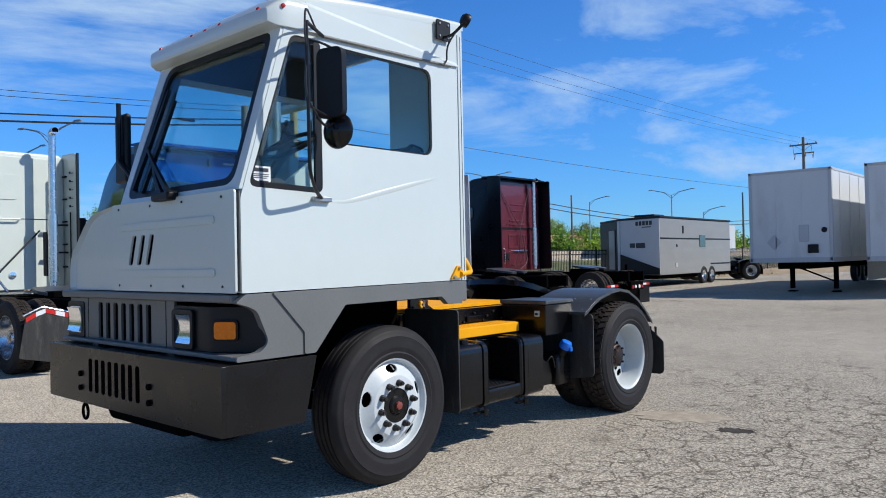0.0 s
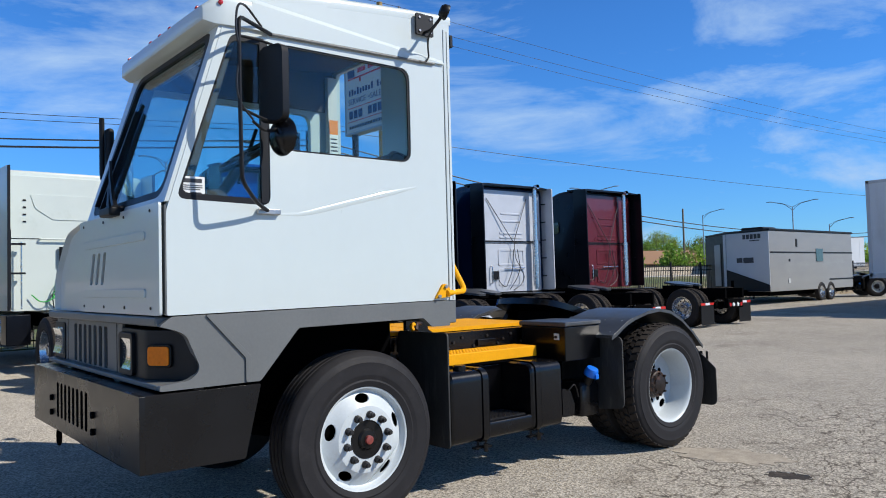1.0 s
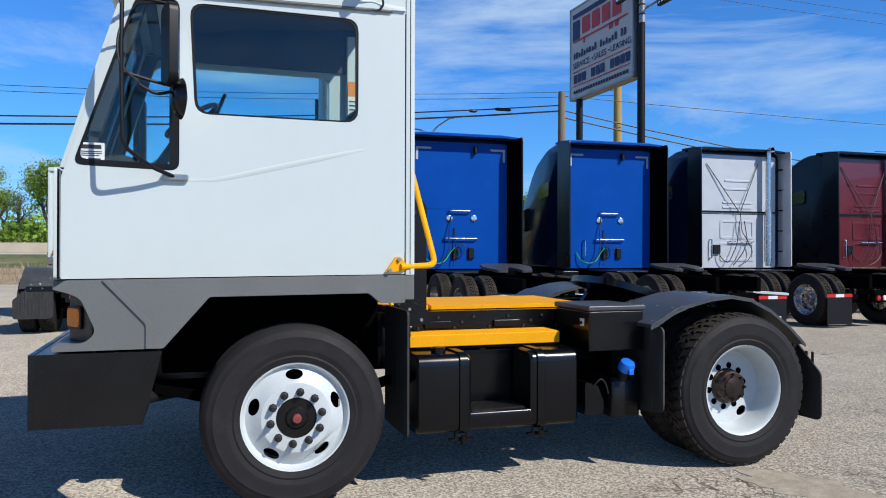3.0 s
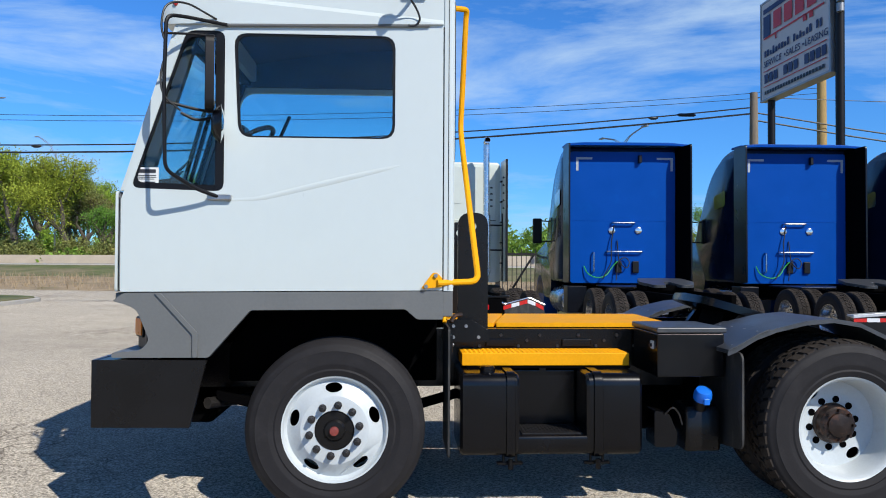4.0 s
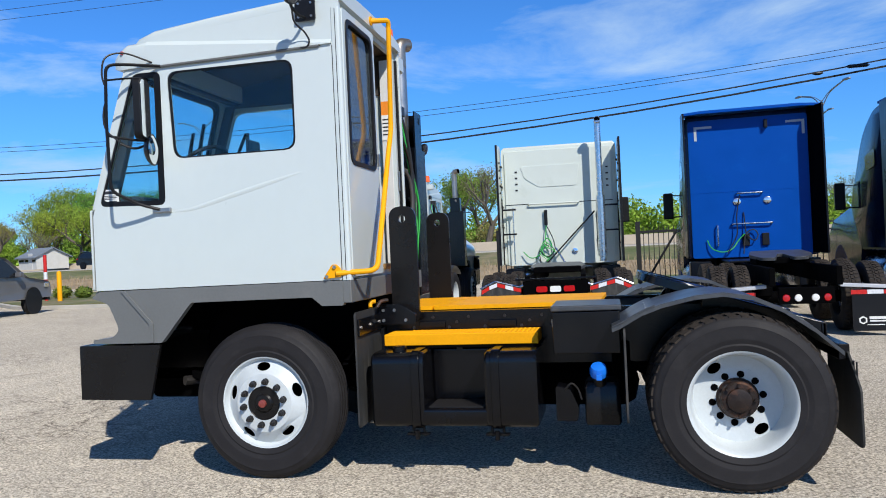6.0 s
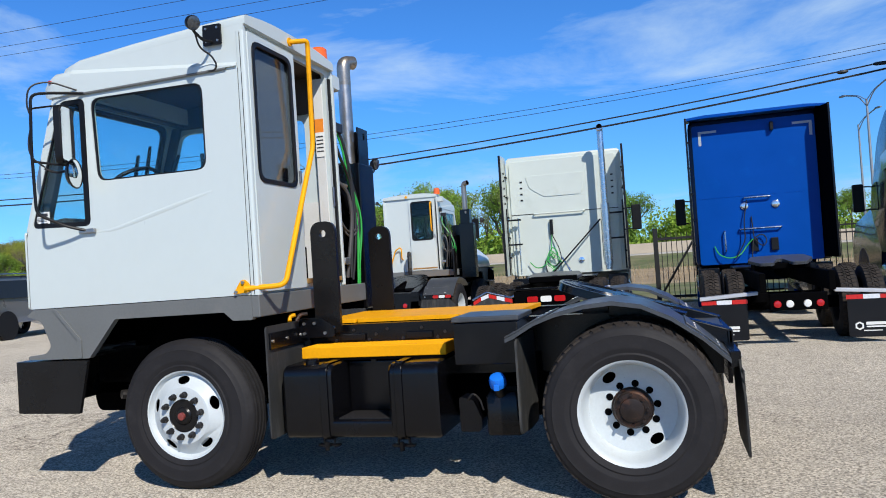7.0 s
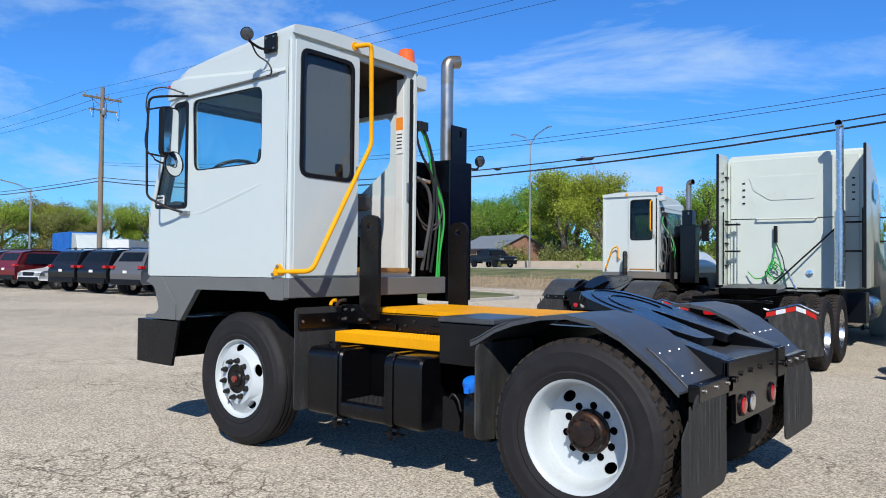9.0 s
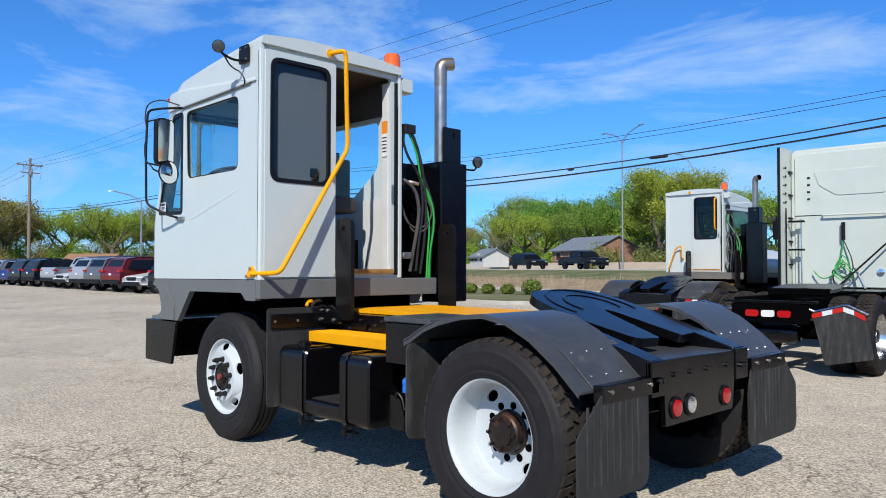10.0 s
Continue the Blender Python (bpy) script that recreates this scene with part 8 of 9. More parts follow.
for u, text in ((0.06, "SERVICE"), (1.10, "\u2022"), (1.21, "SALES"), (1.96, "\u2022"), (2.07, "LEASING")):
    words("sign_word", text, 0.255, SIGN_NAVY, S, MS @ Matrix.Translation((u, 0.93, 0.0)), 0.002)
bars("ruled_line", [(0.05, 3.0, 0.80, 0.825), (0.05, 3.0, 0.36, 0.385)], S, MS, SIGN_RED)
for k in range(12):
    if k not in (3, 7):
        bars("number_bar", [(0.10 + 0.245 * k, 0.29 + 0.245 * k, 0.46, 0.72)], S, MS, SIGN_NAVY)
for k in range(21):
    bars("address_bar", [(0.10 + 0.135 * k, 0.20 + 0.135 * k, 0.14, 0.24)], S, MS, LABEL_INK)
for k, (dy, dx, dz) in enumerate(((-0.26, -0.45, 8.27), (-1.25, 0.10, 7.95))):
    FL = part("flood_lamp", box(bm_new(), dx - 0.05, dx + 0.05, dy - 0.32, dy + 0.32, dz - 0.17, dz + 0.17), TRIM, S, "black floodlight with round lenses", 0.02)
    for i in range(5):
        for j in range(2):
            part("lens", lathe(bm_new(), [(0.045, 0), (0.03, 0.015), (0, 0.018)], 12, Matrix.Translation((dx - 0.05, dy - 0.24 + 0.12 * i, dz - 0.08 + 0.16 * j)) @ Matrix.Rotation(radians(-90), 4, "Y")), CLEARLENS, FL)
    part("lamp_arm", rod(bm_new(), (dx, dy, dz), (0.15, -0.14, dz), 0.03, 8), LAMP_GREY, S)
for z in (7.55, 7.80, 8.05):
    part("conduit_box", lathe(bm_new(), [(0.08, 0), (0.08, 0.2), (0.05, 0.22), (0, 0.22)], 12, Matrix.Translation((0.05, -0.32, z))), LAMP_GREY, S)


# ---------------------------------------------------------------- poles, lamps and wires
def utility_pole(x, y, h, wood=POLE_WOOD, arm=0.0, arm_len=2.4, label="weathered wooden utility pole with a crossarm"):
    T = thing("utility_pole", label, "utility pole", "utility poles", pose(x, y, 0, 0, 0, arm))
    part("pole", lathe(bm_new(), [(0.17, 0), (0.155, h * 0.5), (0.12, h), (0, h + 0.03)], 14), wood, T)
    if arm_len:
        part("crossarm", box(bm_new(), -0.06, 0.06, -arm_len / 2, arm_len / 2, h - 0.75, h - 0.62), wood, T, "", 0.01)
        for yy in (-arm_len / 2 + 0.12, -0.35, 0.35, arm_len / 2 - 0.12):
            part("insulator", lathe(bm_new(), [(0.03, 0), (0.05, 0.04), (0.03, 0.08), (0.05, 0.12), (0, 0.16)], 10, Matrix.Translation((0, yy, h - 0.62))), LAMP_GREY, T)
        for s in (-1, 1):
            part("arm_brace", rod(bm_new(), (0.03, 0, h - 1.25), (0.03, s * arm_len * 0.32, h - 0.72), 0.02, 6), LAMP_GREY, T)
        part("crossarm", box(bm_new(), 0.06, 0.16, -arm_len * 0.36, arm_len * 0.36, h - 1.50, h - 1.40), wood, T, "", 0.01)
        for yy in (-arm_len * 0.33, 0.0, arm_len * 0.33):
            part("cutout", rod(bm_new(), (0.20, yy, h - 1.50), (0.28, yy + 0.05, h - 1.85), 0.035, 8), LAMP_GREY, T, "grey fused cutout")
            part("jumper_wire", tube(bm_new(), [(0.28, yy + 0.05, h - 1.85), (0.36, yy + 0.10, h - 2.05), (0.24, yy + 0.16, h - 1.20), (0.05, yy + 0.12, h - 0.60)], 0.012, 0.15, 6), TRIM, T)
        part("transformer", lathe(bm_new(), [(0.13, 0), (0.15, 0.03), (0.15, 0.38), (0.10, 0.42), (0, 0.42)], 16, Matrix.Translation((0.25, 0, h - 1.75))), LAMP_GREY, T)
    return T


utility_pole(14.6, 20.6, 12.5, POLE_NEW, 4, 2.6, "pale treated wooden utility pole with a crossarm")
utility_pole(11.85, 19.8, 7.1, POLE_WOOD, 0, 0, "short weathered wooden pole")
utility_pole(-40.5, 19.8, 12.2, POLE_WOOD, -4)
utility_pole(-76.5, 19.8, 12.2, POLE_WOOD, 4)
utility_pole(70.0, 18.3, 12.0, POLE_WOOD, 0)
utility_pole(96.3, 60.0, 11.0, POLE_WOOD, 0, 0, "plain weathered wooden pole")
utility_pole(113.0, 40.0, 10.8, POLE_WOOD, 0, 0, "plain weathered wooden pole")


def wire(a, b, drop, r, label="black overhead power cable between poles"):
    bm = bm_new()
    tube(bm, sag(a, b, drop, 18), r, 0, 5)
    return tagged(part("overhead_cable", bm, BLACK_HOSE), label, "cable", "overhead cables")


THIN = "thin dark overhead wire between poles"
C = wire((11.85, 19.8, 6.62), (-40.5, 19.8, 6.62), 1.58, 0.022)
for x, n in ((9.6, 0.62), (8.5, 0.30), (-7.4, 0.7), (-11.0, 0.3)):
    f = (11.85 - x) / 52.35
    part("splice_case", lathe(bm_new(), [(0.02, -n / 2), (0.055, -n / 2 + 0.08), (0.055, n / 2 - 0.08), (0.02, n / 2)], 10, Matrix.Translation((x, 19.8, 6.62 - 1.58 * 4 * f * (1 - f) - 0.03)) @ AX_X), BLACK_HOSE, C, "black splice case on the cable")
wire((11.85, 19.8, 6.42), (-40.5, 19.8, 6.40), 1.60, 0.030)
wire((14.6, 20.6, 7.50), (-40.5, 19.8, 7.55), 1.45, 0.009, THIN)
wire((14.6, 20.6, 7.32), (-40.5, 19.8, 7.40), 1.45, 0.009, THIN)
wire((11.85, 19.8, 6.45), (70.0, 16.3, 5.45), 2.25, 0.024)
wire((11.85, 19.8, 6.20), (70.0, 16.3, 5.20), 2.25, 0.026)
wire((11.85, 19.8, 6.95), (70.0, 18.3, 6.9), 0.35, 0.012, THIN)
for dy, dz in ((-1.15, 0.0), (0.3, 0.05), (1.15, 0.0)):
    wire((14.6, 20.6 + dy, 12.0 + dz), (-40.5, 19.8 + dy, 11.75 + dz), 0.35, 0.009, THIN)
    wire((14.6, 20.6 + dy, 12.0 + dz), (70.0, 18.3 + dy, 11.5 + dz), 0.5, 0.009, THIN)
    wire((-40.5, 19.8 + dy, 11.75 + dz), (-76.5, 19.8 + dy, 11.6 + dz), 0.4, 0.012, THIN)
    wire((-76.5, 19.8 + dy, 11.6 + dz), (-140, 22 + dy, 11.0 + dz), 0.8, 0.014, THIN)
for z, r in ((6.62, 0.022), (6.40, 0.030)):
    wire((-40.5, 19.8, z), (-76.5, 19.8, z + 0.5), 0.35, r)
    wire((-76.5, 19.8, z + 0.5), (-140, 22, 7.0), 0.8, r)


def street_lamp(x, y, h, yaw, arms=1, z=0.7, reach=1.0, rise=0.75):
    T = thing("street_lamp", "tall grey steel street lamp with a long arm", "street lamp", "street lamps", pose(x, y, z, 0, 0, yaw))
    part("mast", lathe(bm_new(), [(0.11, 0), (0.065, h), (0, h + 0.02)], 12), LAMP_GREY, T)
    for s in (reach, -reach)[:arms]:
        part("arm", tube(bm_new(), [(0, 0, h - 0.5), (s * 0.9, 0, h + 0.47 * rise), (s * 2.6, 0, h + rise)], 0.035, 0.5, 8), LAMP_GREY, T)
        part("arm", tube(bm_new(), [(0, 0, h - 0.1), (s * 0.9, 0, h + 0.56 * rise), (s * 2.4, 0, h + rise)], 0.025, 0.5, 8), LAMP_GREY, T)
        part("lamp_head", loft(bm_new(), [[(s * u, y2 * k, h + rise + 0.01 + zz * k) for y2, zz in ((-0.13, -0.03), (0.13, -0.03), (0.10, 0.07), (-0.10, 0.07))] for u, k in ((2.45, 0.5), (2.6, 1.0), (3.05, 1.0), (3.2, 0.6))]), LAMP_GREY, T)
    return T


street_lamp(-39.8, 68.7, 14.3, 162, 2, 1.2, 1.1, 1.1)
street_lamp(-37.9, 81.2, 12.0, 162, 1, 1.4, 0.9, 1.9)
street_lamp(101.6, 60.0, 9.5, -66)
street_lamp(99.2, 45.0, 9.4, -66, 2)
street_lamp(110.2, 45.0, 7.3, -66)
street_lamp(76.0, 60.0, 11.6, -50, 2)
street_lamp(16.4, 50.0, 9.6, -74, 2)
street_lamp(18.6, 62.0, 9.6, -74)
street_lamp(-73.2, 29.6, 8.5, 250, 1, 0.0)

# ---------------------------------------------------------------- trees
BARK = mat("grey_bark", (0.115, 0.095, 0.075), 0.9, var=0.3, scale=6, fine=40, bump=0.3, stretch=(1, 1, 0.3))


def leaf_material(name, col):
    m = bpy.data.materials.new(name)
    m.use_nodes = True
    nt, add = nodes_of(m)
    bs = nt.nodes["Principled BSDF"]
    bs.inputs["Roughness"].default_value = 0.65
    bs.inputs["Specular IOR Level"].default_value = 0.2
    ge = add("ShaderNodeNewGeometry")
    oi = add("ShaderNodeObjectInfo")
    hs = add("ShaderNodeHueSaturation", Color=(*col, 1))
    mr = add("ShaderNodeMapRange")
    mr.inputs["To Min"].default_value, mr.inputs["To Max"].default_value = 0.55, 1.5
    nt.links.new(ge.outputs["Random Per Island"], mr.inputs["Value"])
    nt.links.new(mr.outputs["Result"], hs.inputs["Value"])
    mh = add("ShaderNodeMapRange")
    mh.inputs["To Min"].default_value, mh.inputs["To Max"].default_value = 0.47, 0.53
    nt.links.new(oi.outputs["Random"], mh.inputs["Value"])
    nt.links.new(mh.outputs["Result"], hs.inputs["Hue"])
    nt.links.new(hs.outputs["Color"], bs.inputs["Base Color"])
    tl = add("ShaderNodeBsdfTranslucent")
    nt.links.new(hs.outputs["Color"], tl.inputs["Color"])
    mx = add("ShaderNodeMixShader")
    mx.inputs["Fac"].default_value = 0.35
    nt.links.new(bs.outputs["BSDF"], mx.inputs[1])
    nt.links.new(tl.outputs["BSDF"], mx.inputs[2])
    nt.links.new(mx.outputs["Shader"], nt.nodes["Material Output"].inputs["Surface"])
    return m


LEAVES = [leaf_material("spring_leaves", (0.30, 0.40, 0.055)), leaf_material("green_leaves", (0.20, 0.33, 0.055)), leaf_material("budding_leaves", (0.27, 0.27, 0.085))]


def tree_meshes(seed, h, spread, leaves, leaf, material, dense=1.0):
    """Tapered trunk, forking limbs, and leaves in loose clumps round the twig ends."""
    r = random.Random(seed)
    bm = bm_new()
    tips = []
    def grow(p, d, length, rad, depth):
        q = p
        steps = 3
        for i in range(steps):
            d2 = (d + Vector((r.uniform(-0.22, 0.22), r.uniform(-0.22, 0.22), r.uniform(-0.05, 0.16)))).normalized()
            q2 = q + d2 * (length / steps)
            rod(bm, q, q2, rad * (1 - 0.22 * i / steps), 6 if depth else 8, rad * (1 - 0.22 * (i + 1) / steps))
            q, d = q2, d2
            if depth >= 1:
                tips.append(q.copy())
        if depth >= 4 or rad < 0.02:
            tips.append(q.copy())
            return
        n = 3 if depth < 3 else 2
        for k in range(n):
            a = 2 * math.pi * (k + r.uniform(-0.3, 0.3)) / n + depth
            out = Vector((math.cos(a), math.sin(a), 0))
            nd = (d * r.uniform(0.55, 0.9) + out * r.uniform(0.45, 0.85) * spread + Vector((0, 0, 0.18))).normalized()
            grow(q, nd, length * r.uniform(0.62, 0.80), rad * 0.58, depth + 1)
    grow(Vector((0, 0, -0.2)), Vector((0, 0, 1)), h * 0.17, h * 0.018, 0)
    top = max(t.z for t in tips)
    k = h / top
    bmesh.ops.scale(bm, vec=(k, k, k), verts=bm.verts[:])
    trunk = make_mesh(bm, BARK)
    rn = np.random.RandomState(seed)
    pts = np.array([t * k for t in tips])
    n = int(leaves * dense)
    c = pts[rn.randint(0, len(pts), n)] + rn.normal(0, 0.045 * h, (n, 3)) * np.array([1, 1, 0.9])
    a = rn.normal(size=(n, 3))
    a /= np.linalg.norm(a, axis=1)[:, None]
    b = np.cross(a, rn.normal(size=(n, 3)))
    b /= np.linalg.norm(b, axis=1)[:, None]
    s = leaf * rn.uniform(0.5, 1.3, n)[:, None]
    quad = np.stack([c - a * s, c - b * s * 0.55, c + a * s, c + b * s * 0.55], axis=1).reshape(-1, 3)
    me = bpy.data.meshes.new("crown")
    me.from_pydata(quad.tolist(), [], np.arange(4 * n).reshape(-1, 4).tolist())
    me.materials.append(material)
    return trunk, me


KINDS = [tree_meshes(11, 11.0, 1.0, 8000, 0.135, LEAVES[0]), tree_meshes(23, 9.0, 1.05, 7500, 0.12, LEAVES[1]), tree_meshes(37, 10.0, 0.9, 3200, 0.09, LEAVES[2]),
         tree_meshes(41, 8.0, 1.1, 7000, 0.12, LEAVES[0]), tree_meshes(59, 12.0, 1.0, 8000, 0.14, LEAVES[1]),
         tree_meshes(67, 10.5, 1.05, 24000, 0.105, LEAVES[0]), tree_meshes(73, 10.5, 1.1, 15000, 0.125, LEAVES[2])]
LABELS = ["broad tree in fresh yellow-green spring leaf", "leafy bright green tree beyond the road", "bare-looking tree with opening buds", "small spreading tree in young leaf", "tall bright green tree beyond the road", "large full tree in fresh yellow-green leaf", "full olive-brown tree coming into leaf"]


def tree(x, y, kind, scale, turn, z=0.9):
    T = thing("tree", LABELS[kind], "tree", "trees along the road", Matrix.Translation((x, y, z)) @ Matrix.Rotation(turn, 4, "Z"))
    T.scale = (scale, scale, scale * 1.0)
    child("trunk", KINDS[kind][0], T)
    child("crown", KINDS[kind][1], T)
    return T


HOUSES = ((-53.7, 83.9), (-68.5, 78.7))


def before_house(x, y):
    """True on the open ground between the lot and the two bungalows."""
    for hx, hy in HOUSES:
        d = Vector((hx - 5.7, hy + 3.1))
        q = Vector((x - 5.7, y + 3.1))
        if 0 < q.dot(d) / d.length < d.length + 3 and abs(d.cross(q)) / d.length < 7.0:
            return True
    return False


rt = random.Random(17)
for s in np.arange(-170, 150, 6.3):
    dd = rt.uniform(19, 30)
    far = 55 if s < -8 else 0
    x, y = along(float(s) + rt.uniform(-2, 2), dd + far)
    if before_house(x, y):
        continue
    tree(x, y, rt.choice((0, 1, 3, 4, 2, 0, 1)), rt.uniform(0.62, 0.98) * (0.8 if far else 1.0), rt.uniform(0, 6.28))
for s in np.arange(-170, 170, 8.5):
    x, y = along(float(s) + rt.uniform(-3, 3), rt.uniform(40, 60) + (60 if s < -8 else 0))
    tree(x, y, rt.choice((0, 1, 2, 3, 4, 2)), rt.uniform(0.75, 1.15), rt.uniform(0, 6.28))
for k in range(46):
    tree(rt.uniform(-245, -205), 20 + 4.4 * k + rt.uniform(-2, 2), rt.choice((6, 0, 6, 5, 6)), rt.uniform(1.35, 1.95), rt.uniform(0, 6.28), 0.0)
# a full stand of trees behind the bungalows
for k in range(26):
    tree(-112 + 3.2 * k + rt.uniform(-1.5, 1.5), 128 - 0.35 * k + rt.uniform(-8, 10), rt.choice((1, 1, 4, 5)), rt.uniform(1.10, 1.45), rt.uniform(0, 6.28))
# the large trees that stand out
tree(-40.6, 79.0, 5, 1.12, 0.4, 1.4)
tree(-34.8, 78.0, 5, 1.0, 2.2, 1.4)
tree(-37.5, 84.0, 6, 0.92, 1.1, 1.4)

# thickets and scrub closing the view under the trees
def thicket(name, label, seed, centres, leaves, size, material):
    """Many-stemmed bushes: small leaves scattered through uneven domes that reach the ground."""
    rn = np.random.RandomState(seed)
    cs = []
    for x, y, r, hgt, z in centres:
        n = int(leaves * r * hgt)
        d = rn.normal(size=(n, 3))
        d /= np.linalg.norm(d, axis=1)[:, None]
        d[:, 2] = np.abs(d[:, 2])
        k = rn.uniform(0.45, 1.06, n)[:, None] * (1 + 0.22 * np.sin(5 * d[:, :1] + x) * np.cos(4 * d[:, 1:2] + y))
        cs.append(d * k * np.array([r, r, hgt]) + np.array([x, y, z]))
    c = np.concatenate(cs)
    n = len(c)
    a = rn.normal(size=(n, 3))
    a /= np.linalg.norm(a, axis=1)[:, None]
    b = np.cross(a, rn.normal(size=(n, 3)))
    b /= np.linalg.norm(b, axis=1)[:, None]
    sz = size * rn.uniform(0.5, 1.5, n)[:, None]
    quad = np.stack([c - a * sz, c - b * sz * 0.6, c + a * sz, c + b * sz * 0.6], axis=1).reshape(-1, 3)
    me = bpy.data.meshes.new(name)
    me.from_pydata(quad.tolist(), [], np.arange(4 * n).reshape(-1, 4).tolist())
    me.materials.append(material)
    return tagged(new(name, me), label, "shrubs", kind="stuff")


rb = random.Random(29)
sets, near_scrub = [[], [], []], []
for row, (d0, d1, step, lo, hi) in enumerate(((18, 23, 2.4, 1.0, 2.2), (26, 34, 3.0, 2.0, 3.8), (38, 50, 3.4, 3.0, 5.0), (60, 74, 3.4, 4.0, 6.5))):
    for s in np.arange(-150, 175, step):
        x, y = along(float(s) + rb.uniform(-1.5, 1.5), rb.uniform(d0, d1))
        if before_house(x, y) or (s < -8 and row < 2):
            continue
        sets[rb.choice((0, 1, 2, 0, 1))].append((x, y, rb.uniform(1.6, 2.9), rb.uniform(lo, hi) * (1.6 if s > 70 and row > 1 else 1.0), 0.95))
for k in range(80):
    sets[rb.choice((0, 2, 2, 2, 0))].append((rb.uniform(-222, -198), 15 + 2.7 * k, rb.uniform(3.0, 4.5), rb.uniform(6.0, 9.0), 0.0))
for k in range(26):
    near_scrub.append((rb.uniform(-49, -18), rb.uniform(74, 80), rb.uniform(1.5, 2.4), rb.uniform(1.4, 3.0), 1.3))
thicket("scrub", "yellow-green scrub beneath the trees", 8, sets[0], 120, 0.23, LEAVES[0])
thicket("scrub", "fresh green bushes beneath the trees", 9, sets[1], 120, 0.23, LEAVES[1])
thicket("scrub", "thin olive scrub below the large trees", 12, near_scrub, 330, 0.11, LEAVES[2])
thicket("scrub", "brown budding thicket beneath the trees", 10, sets[2], 120, 0.20, LEAVES[2])

# ---------------------------------------------------------------- houses and small things by the road
BRICK = mat("red_brick_wall", (0.30, 0.16, 0.105), 0.85, var=0.2, scale=3, fine=30, bump=0.15)
ROOF_BLUE = mat("grey_blue_shingle", (0.17, 0.20, 0.24), 0.85, var=0.15, scale=3, fine=20, bump=0.2)
ROOF_BROWN = mat("brown_shingle", (0.30, 0.17, 0.095), 0.85, var=0.15, scale=3, fine=20, bump=0.2)
SIDING = mat("pale_siding", (0.55, 0.54, 0.50), 0.6, var=0.08, scale=2, bump=0.05)


def house(x, y, z, L, W, eave, ridge, wall, roof, yaw, label):
    T = thing("house", label, "house", "houses across the road", pose(x, y, z, 0, 0, yaw))
    part("wall", loft(bm_new(), [[(xx, -W / 2, 0), (xx, W / 2, 0), (xx, W / 2, eave), (xx, 0, ridge - 0.05), (xx, -W / 2, eave)] for xx in (-L / 2, L / 2)]), wall, T)
    for s in (-1, 1):
        part("roof", loft(bm_new(), [[(xx, s * (W / 2 + 0.4), eave - 0.22), (xx, 0, ridge), (xx, 0, ridge + 0.12), (xx, s * (W / 2 + 0.4), eave - 0.10)] for xx in (-L / 2 - 0.3, L / 2 + 0.3)]), roof, T)
    for k in range(3):
        wx = -L / 2 + L * (k + 0.5) / 3
        Wn = part("window", box(bm_new(), wx - 0.6, wx + 0.6, -W / 2 - 0.03, -W / 2 + 0.02, 0.95, eave - 0.35), CAR_GLASS, T)
        part("window_frame", sheet_y(bm_new(), rrect(wx - 0.68, wx + 0.68, 0.87, eave - 0.27, 0.01), [rrect(wx - 0.6, wx + 0.6, 0.95, eave - 0.35, 0.01)], -W / 2 - 0.06, -W / 2 - 0.01), SIDING, Wn)
    part("door", box(bm_new(), L / 6 - 0.45, L / 6 + 0.45, -W / 2 - 0.04, -W / 2 + 0.02, 0, 2.0), SIDING, T)
    return T


house(-53.7, 83.9, 1.5, 9.8, 7.6, 2.4, 4.1, BRICK, ROOF_BLUE, -20, "red brick bungalow with a grey-blue shingle roof")
house(-68.5, 78.7, 1.5, 4.0, 4.2, 1.6, 2.6, SIDING, ROOF_BLUE, -20, "pale siding bungalow with a grey roof")
house(103.6, 71.4, 0.8, 16.0, 9.0, 2.4, 4.4, BRICK, ROOF_BROWN, -18, "low brick building with a brown roof")
house(-150.0, 52.0, 0.0, 10.0, 7.0, 2.3, 4.0, SIDING, ROOF_BROWN, 40, "low house with a brown roof")
far_trailer = van_trailer(0, 0)
far_trailer.matrix_basis = pose(66.0, 34.0, 0.6, 0, 0, -18)

SHRUB = leaf_material("shrub_leaves", (0.16, 0.23, 0.04))


def shrub(x, y, r, seed):
    rn = np.random.RandomState(seed)
    n = 900
    d = rn.normal(size=(n, 3))
    d /= np.linalg.norm(d, axis=1)[:, None]
    c = d * r * rn.uniform(0.65, 1.05, n)[:, None] * np.array([1, 1, 0.75]) + np.array([0, 0, r * 0.72])
    c[:, 2] = np.maximum(c[:, 2], 0.02)
    a = rn.normal(size=(n, 3))
    a /= np.linalg.norm(a, axis=1)[:, None]
    b = np.cross(a, d)
    s = 0.06 * rn.uniform(0.6, 1.4, n)[:, None]
    quad = np.stack([c - a * s, c - b * s * 0.6, c + a * s, c + b * s * 0.6], axis=1).reshape(-1, 3)
    me = bpy.data.meshes.new("shrub")
    me.from_pydata(quad.tolist(), [], np.arange(4 * n).reshape(-1, 4).tolist())
    me.materials.append(SHRUB)
    ob = new("shrub", me)
    ob.location = (x, y, 0.14)
    return tagged(ob, "low rounded green shrub on the kerbed island", "shrub", "shrubs on the island")


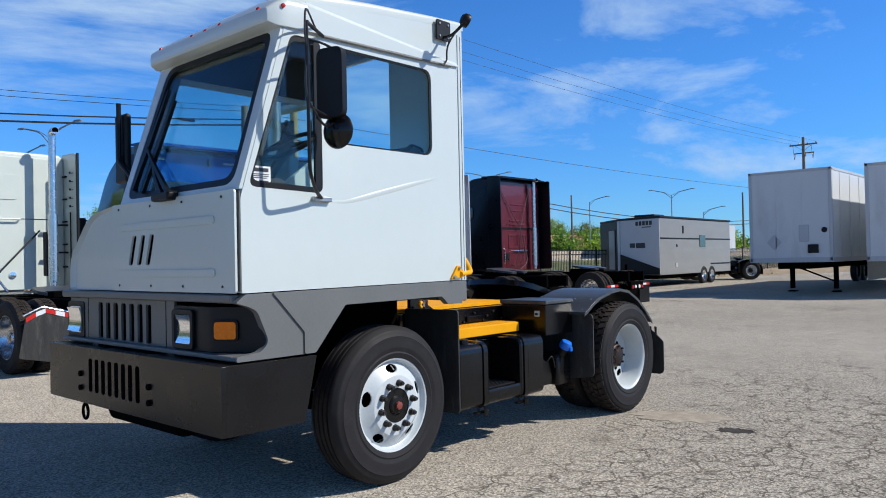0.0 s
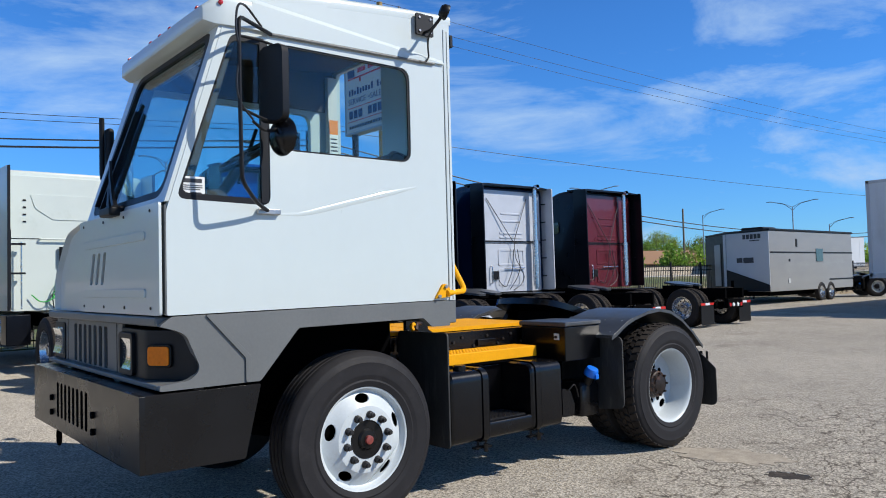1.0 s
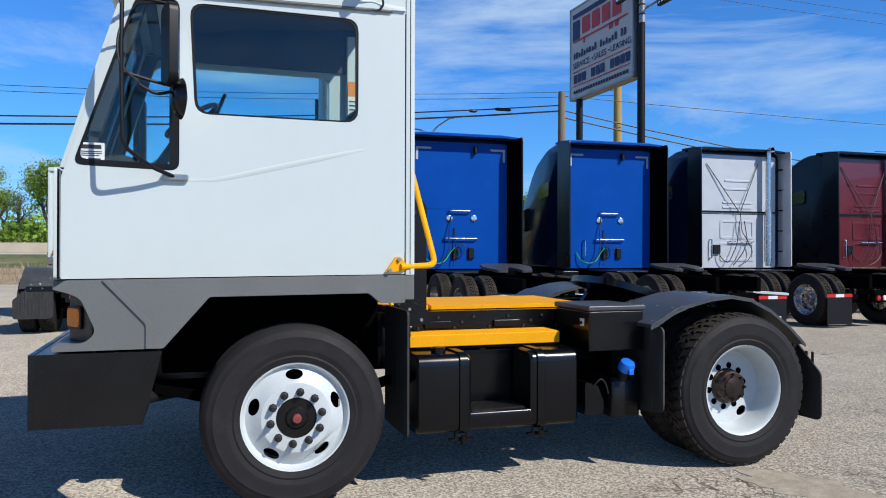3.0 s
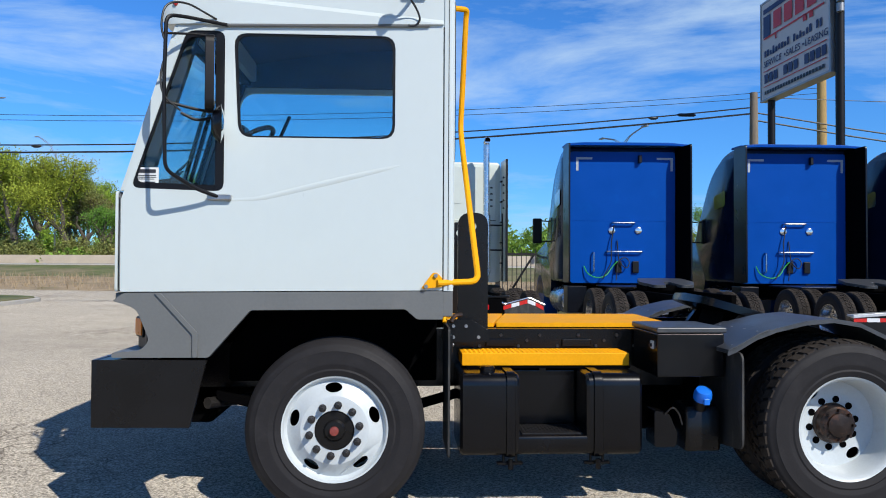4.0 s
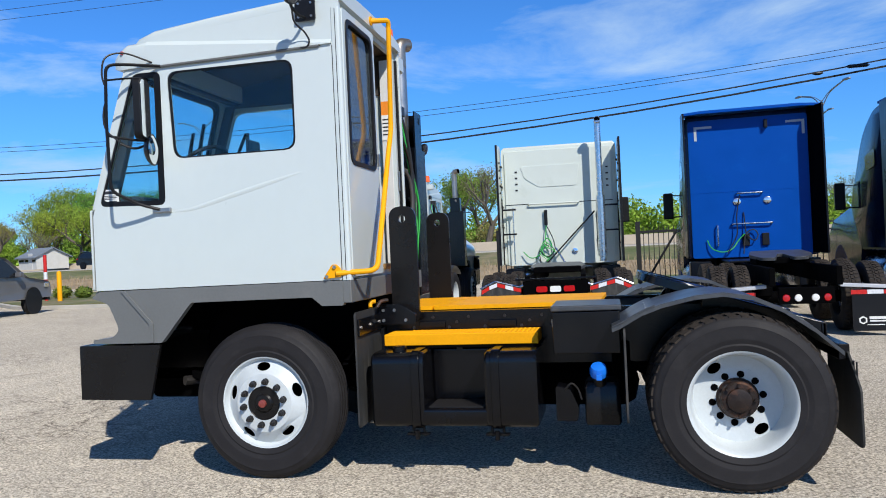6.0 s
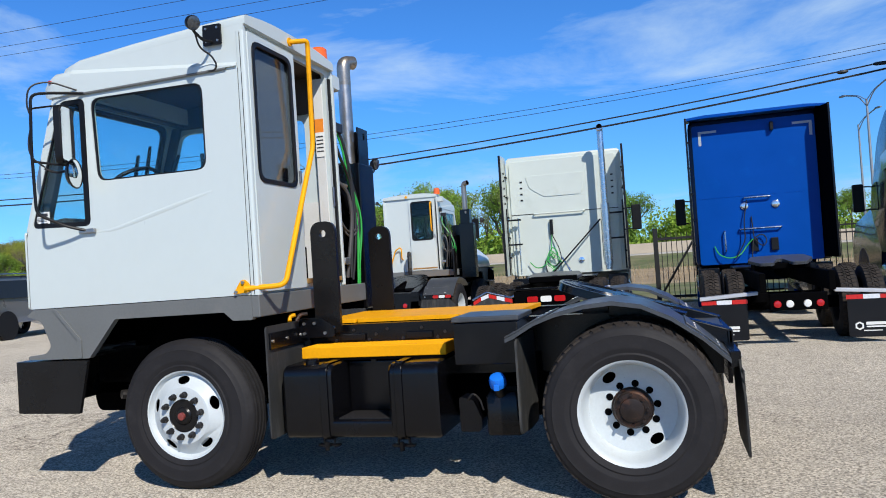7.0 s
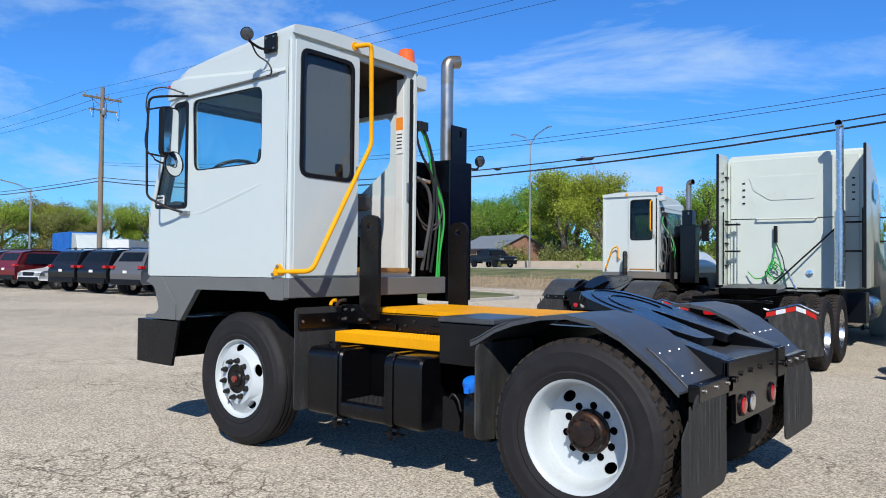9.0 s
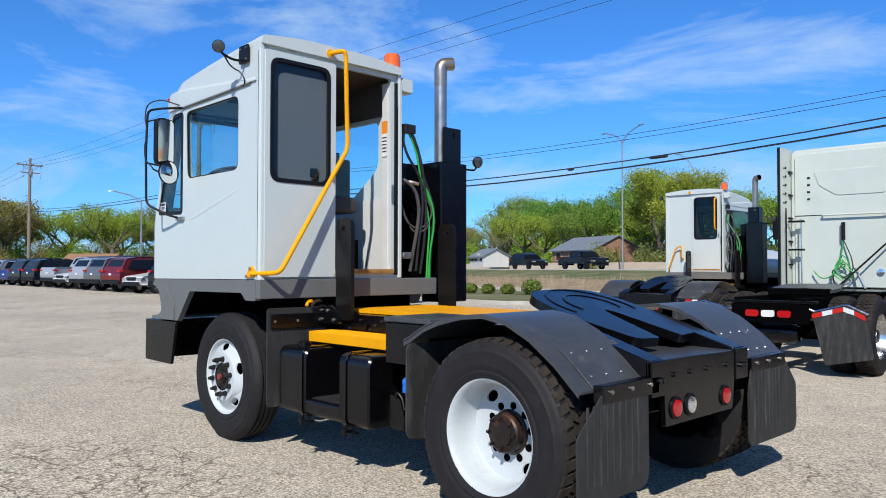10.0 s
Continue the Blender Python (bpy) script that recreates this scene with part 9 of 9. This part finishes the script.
for k, (x, y, r) in enumerate(((-13.5, 20.6, 0.44), (-14.4, 20.2, 0.30), (-15.3, 20.0, 0.29), (-16.2, 19.9, 0.30), (-17.1, 19.9, 0.33))):
    shrub(5.62 + (x - 5.62) * 1.17, -2.96 + (y + 2.96) * 1.17, r * 1.15, 70 + k)
B = thing("bollard", "yellow-painted round steel bollard", "bollard", "", pose(-19.3, 21.6, 0.14))
part("post", lathe(bm_new(), [(0.09, 0), (0.09, 1.15), (0.05, 1.22), (0, 1.23)], 16), YELLOW, B)
B = thing("marker_post", "red and white striped marker post", "post", "", pose(-20.6, 22.4, 0.14))
part("post", lathe(bm_new(), [(0.07, 0), (0.07, 1.9), (0, 1.92)], 14), TAPE_RED, B)
part("band", lathe(bm_new(), [(0.074, 0.9), (0.074, 1.2)], 14), TAPE_WHITE, B)
C = thing("traffic_cone", "small orange and white traffic cone at the lot's edge", "cone", "", pose(-10.9, 32.3, 0))
part("cone", lathe(bm_new(), [(0.13, 0.02), (0.03, 0.45), (0, 0.45)], 16), LABEL_ORANGE, C)
part("base", box(bm_new(), -0.17, 0.17, -0.17, 0.17, 0, 0.03), LABEL_ORANGE, C)

far_trailer = van_trailer(0, 0)
far_trailer.matrix_basis = pose(-79.0, 43.2, 0.0, 0, 0, 140)
far_trailer = van_trailer(0, 0)
far_trailer.matrix_basis = pose(-124.5, 74.0, 0.0, 0, 0, 128)

BOXBLUE = mat("blue_container_paint", (0.01, 0.14, 0.50), 0.5, var=0.12, scale=1, bump=0.05)
K = thing("container_truck", "white tractor hauling a blue corrugated shipping container", "truck", "", pose(-59.6, 28.5, 0, 0, 0, -13))
part("container", box(bm_new(), -7.1, -1.0, -1.22, 1.22, 1.35, 4.0), BOXBLUE, K, "blue shipping container", 0.04)
for k in range(12):
    part("container_rib", box(bm_new(), -6.95 + 0.5 * k, -6.70 + 0.5 * k, -1.27, -1.22, 1.45, 3.9), BOXBLUE, K)
part("cab", loft(bm_new(), [[(x, y, z) for x, z in rpoly([(0, 1.0), (0, 3.9), (1.4, 3.7), (2.1, 2.4), (4.0, 2.0), (4.3, 0.8), (0, 0.8)], 0.2)] for y in (-1.2, 1.2)]), WHITE, K, "white cab", 0.08)
part("side_window", box(bm_new(), 1.2, 1.9, -1.22, -1.19, 2.0, 2.6), CAR_GLASS, K)
part("chassis", box(bm_new(), -7.1, 4.0, -0.6, 0.6, 0.8, 1.3), DARK, K)
for xa in (-6.2, -4.9, -1.6, -0.3, 3.2):
    for s in (-1, 1):
        w = child("wheel", ROAD_RIM, K, Matrix.Translation((xa, s * 1.2, 0.512)) @ Matrix.Rotation(radians(90 * s), 4, "X"))
        child("tyre", ROAD_TYRE, w)
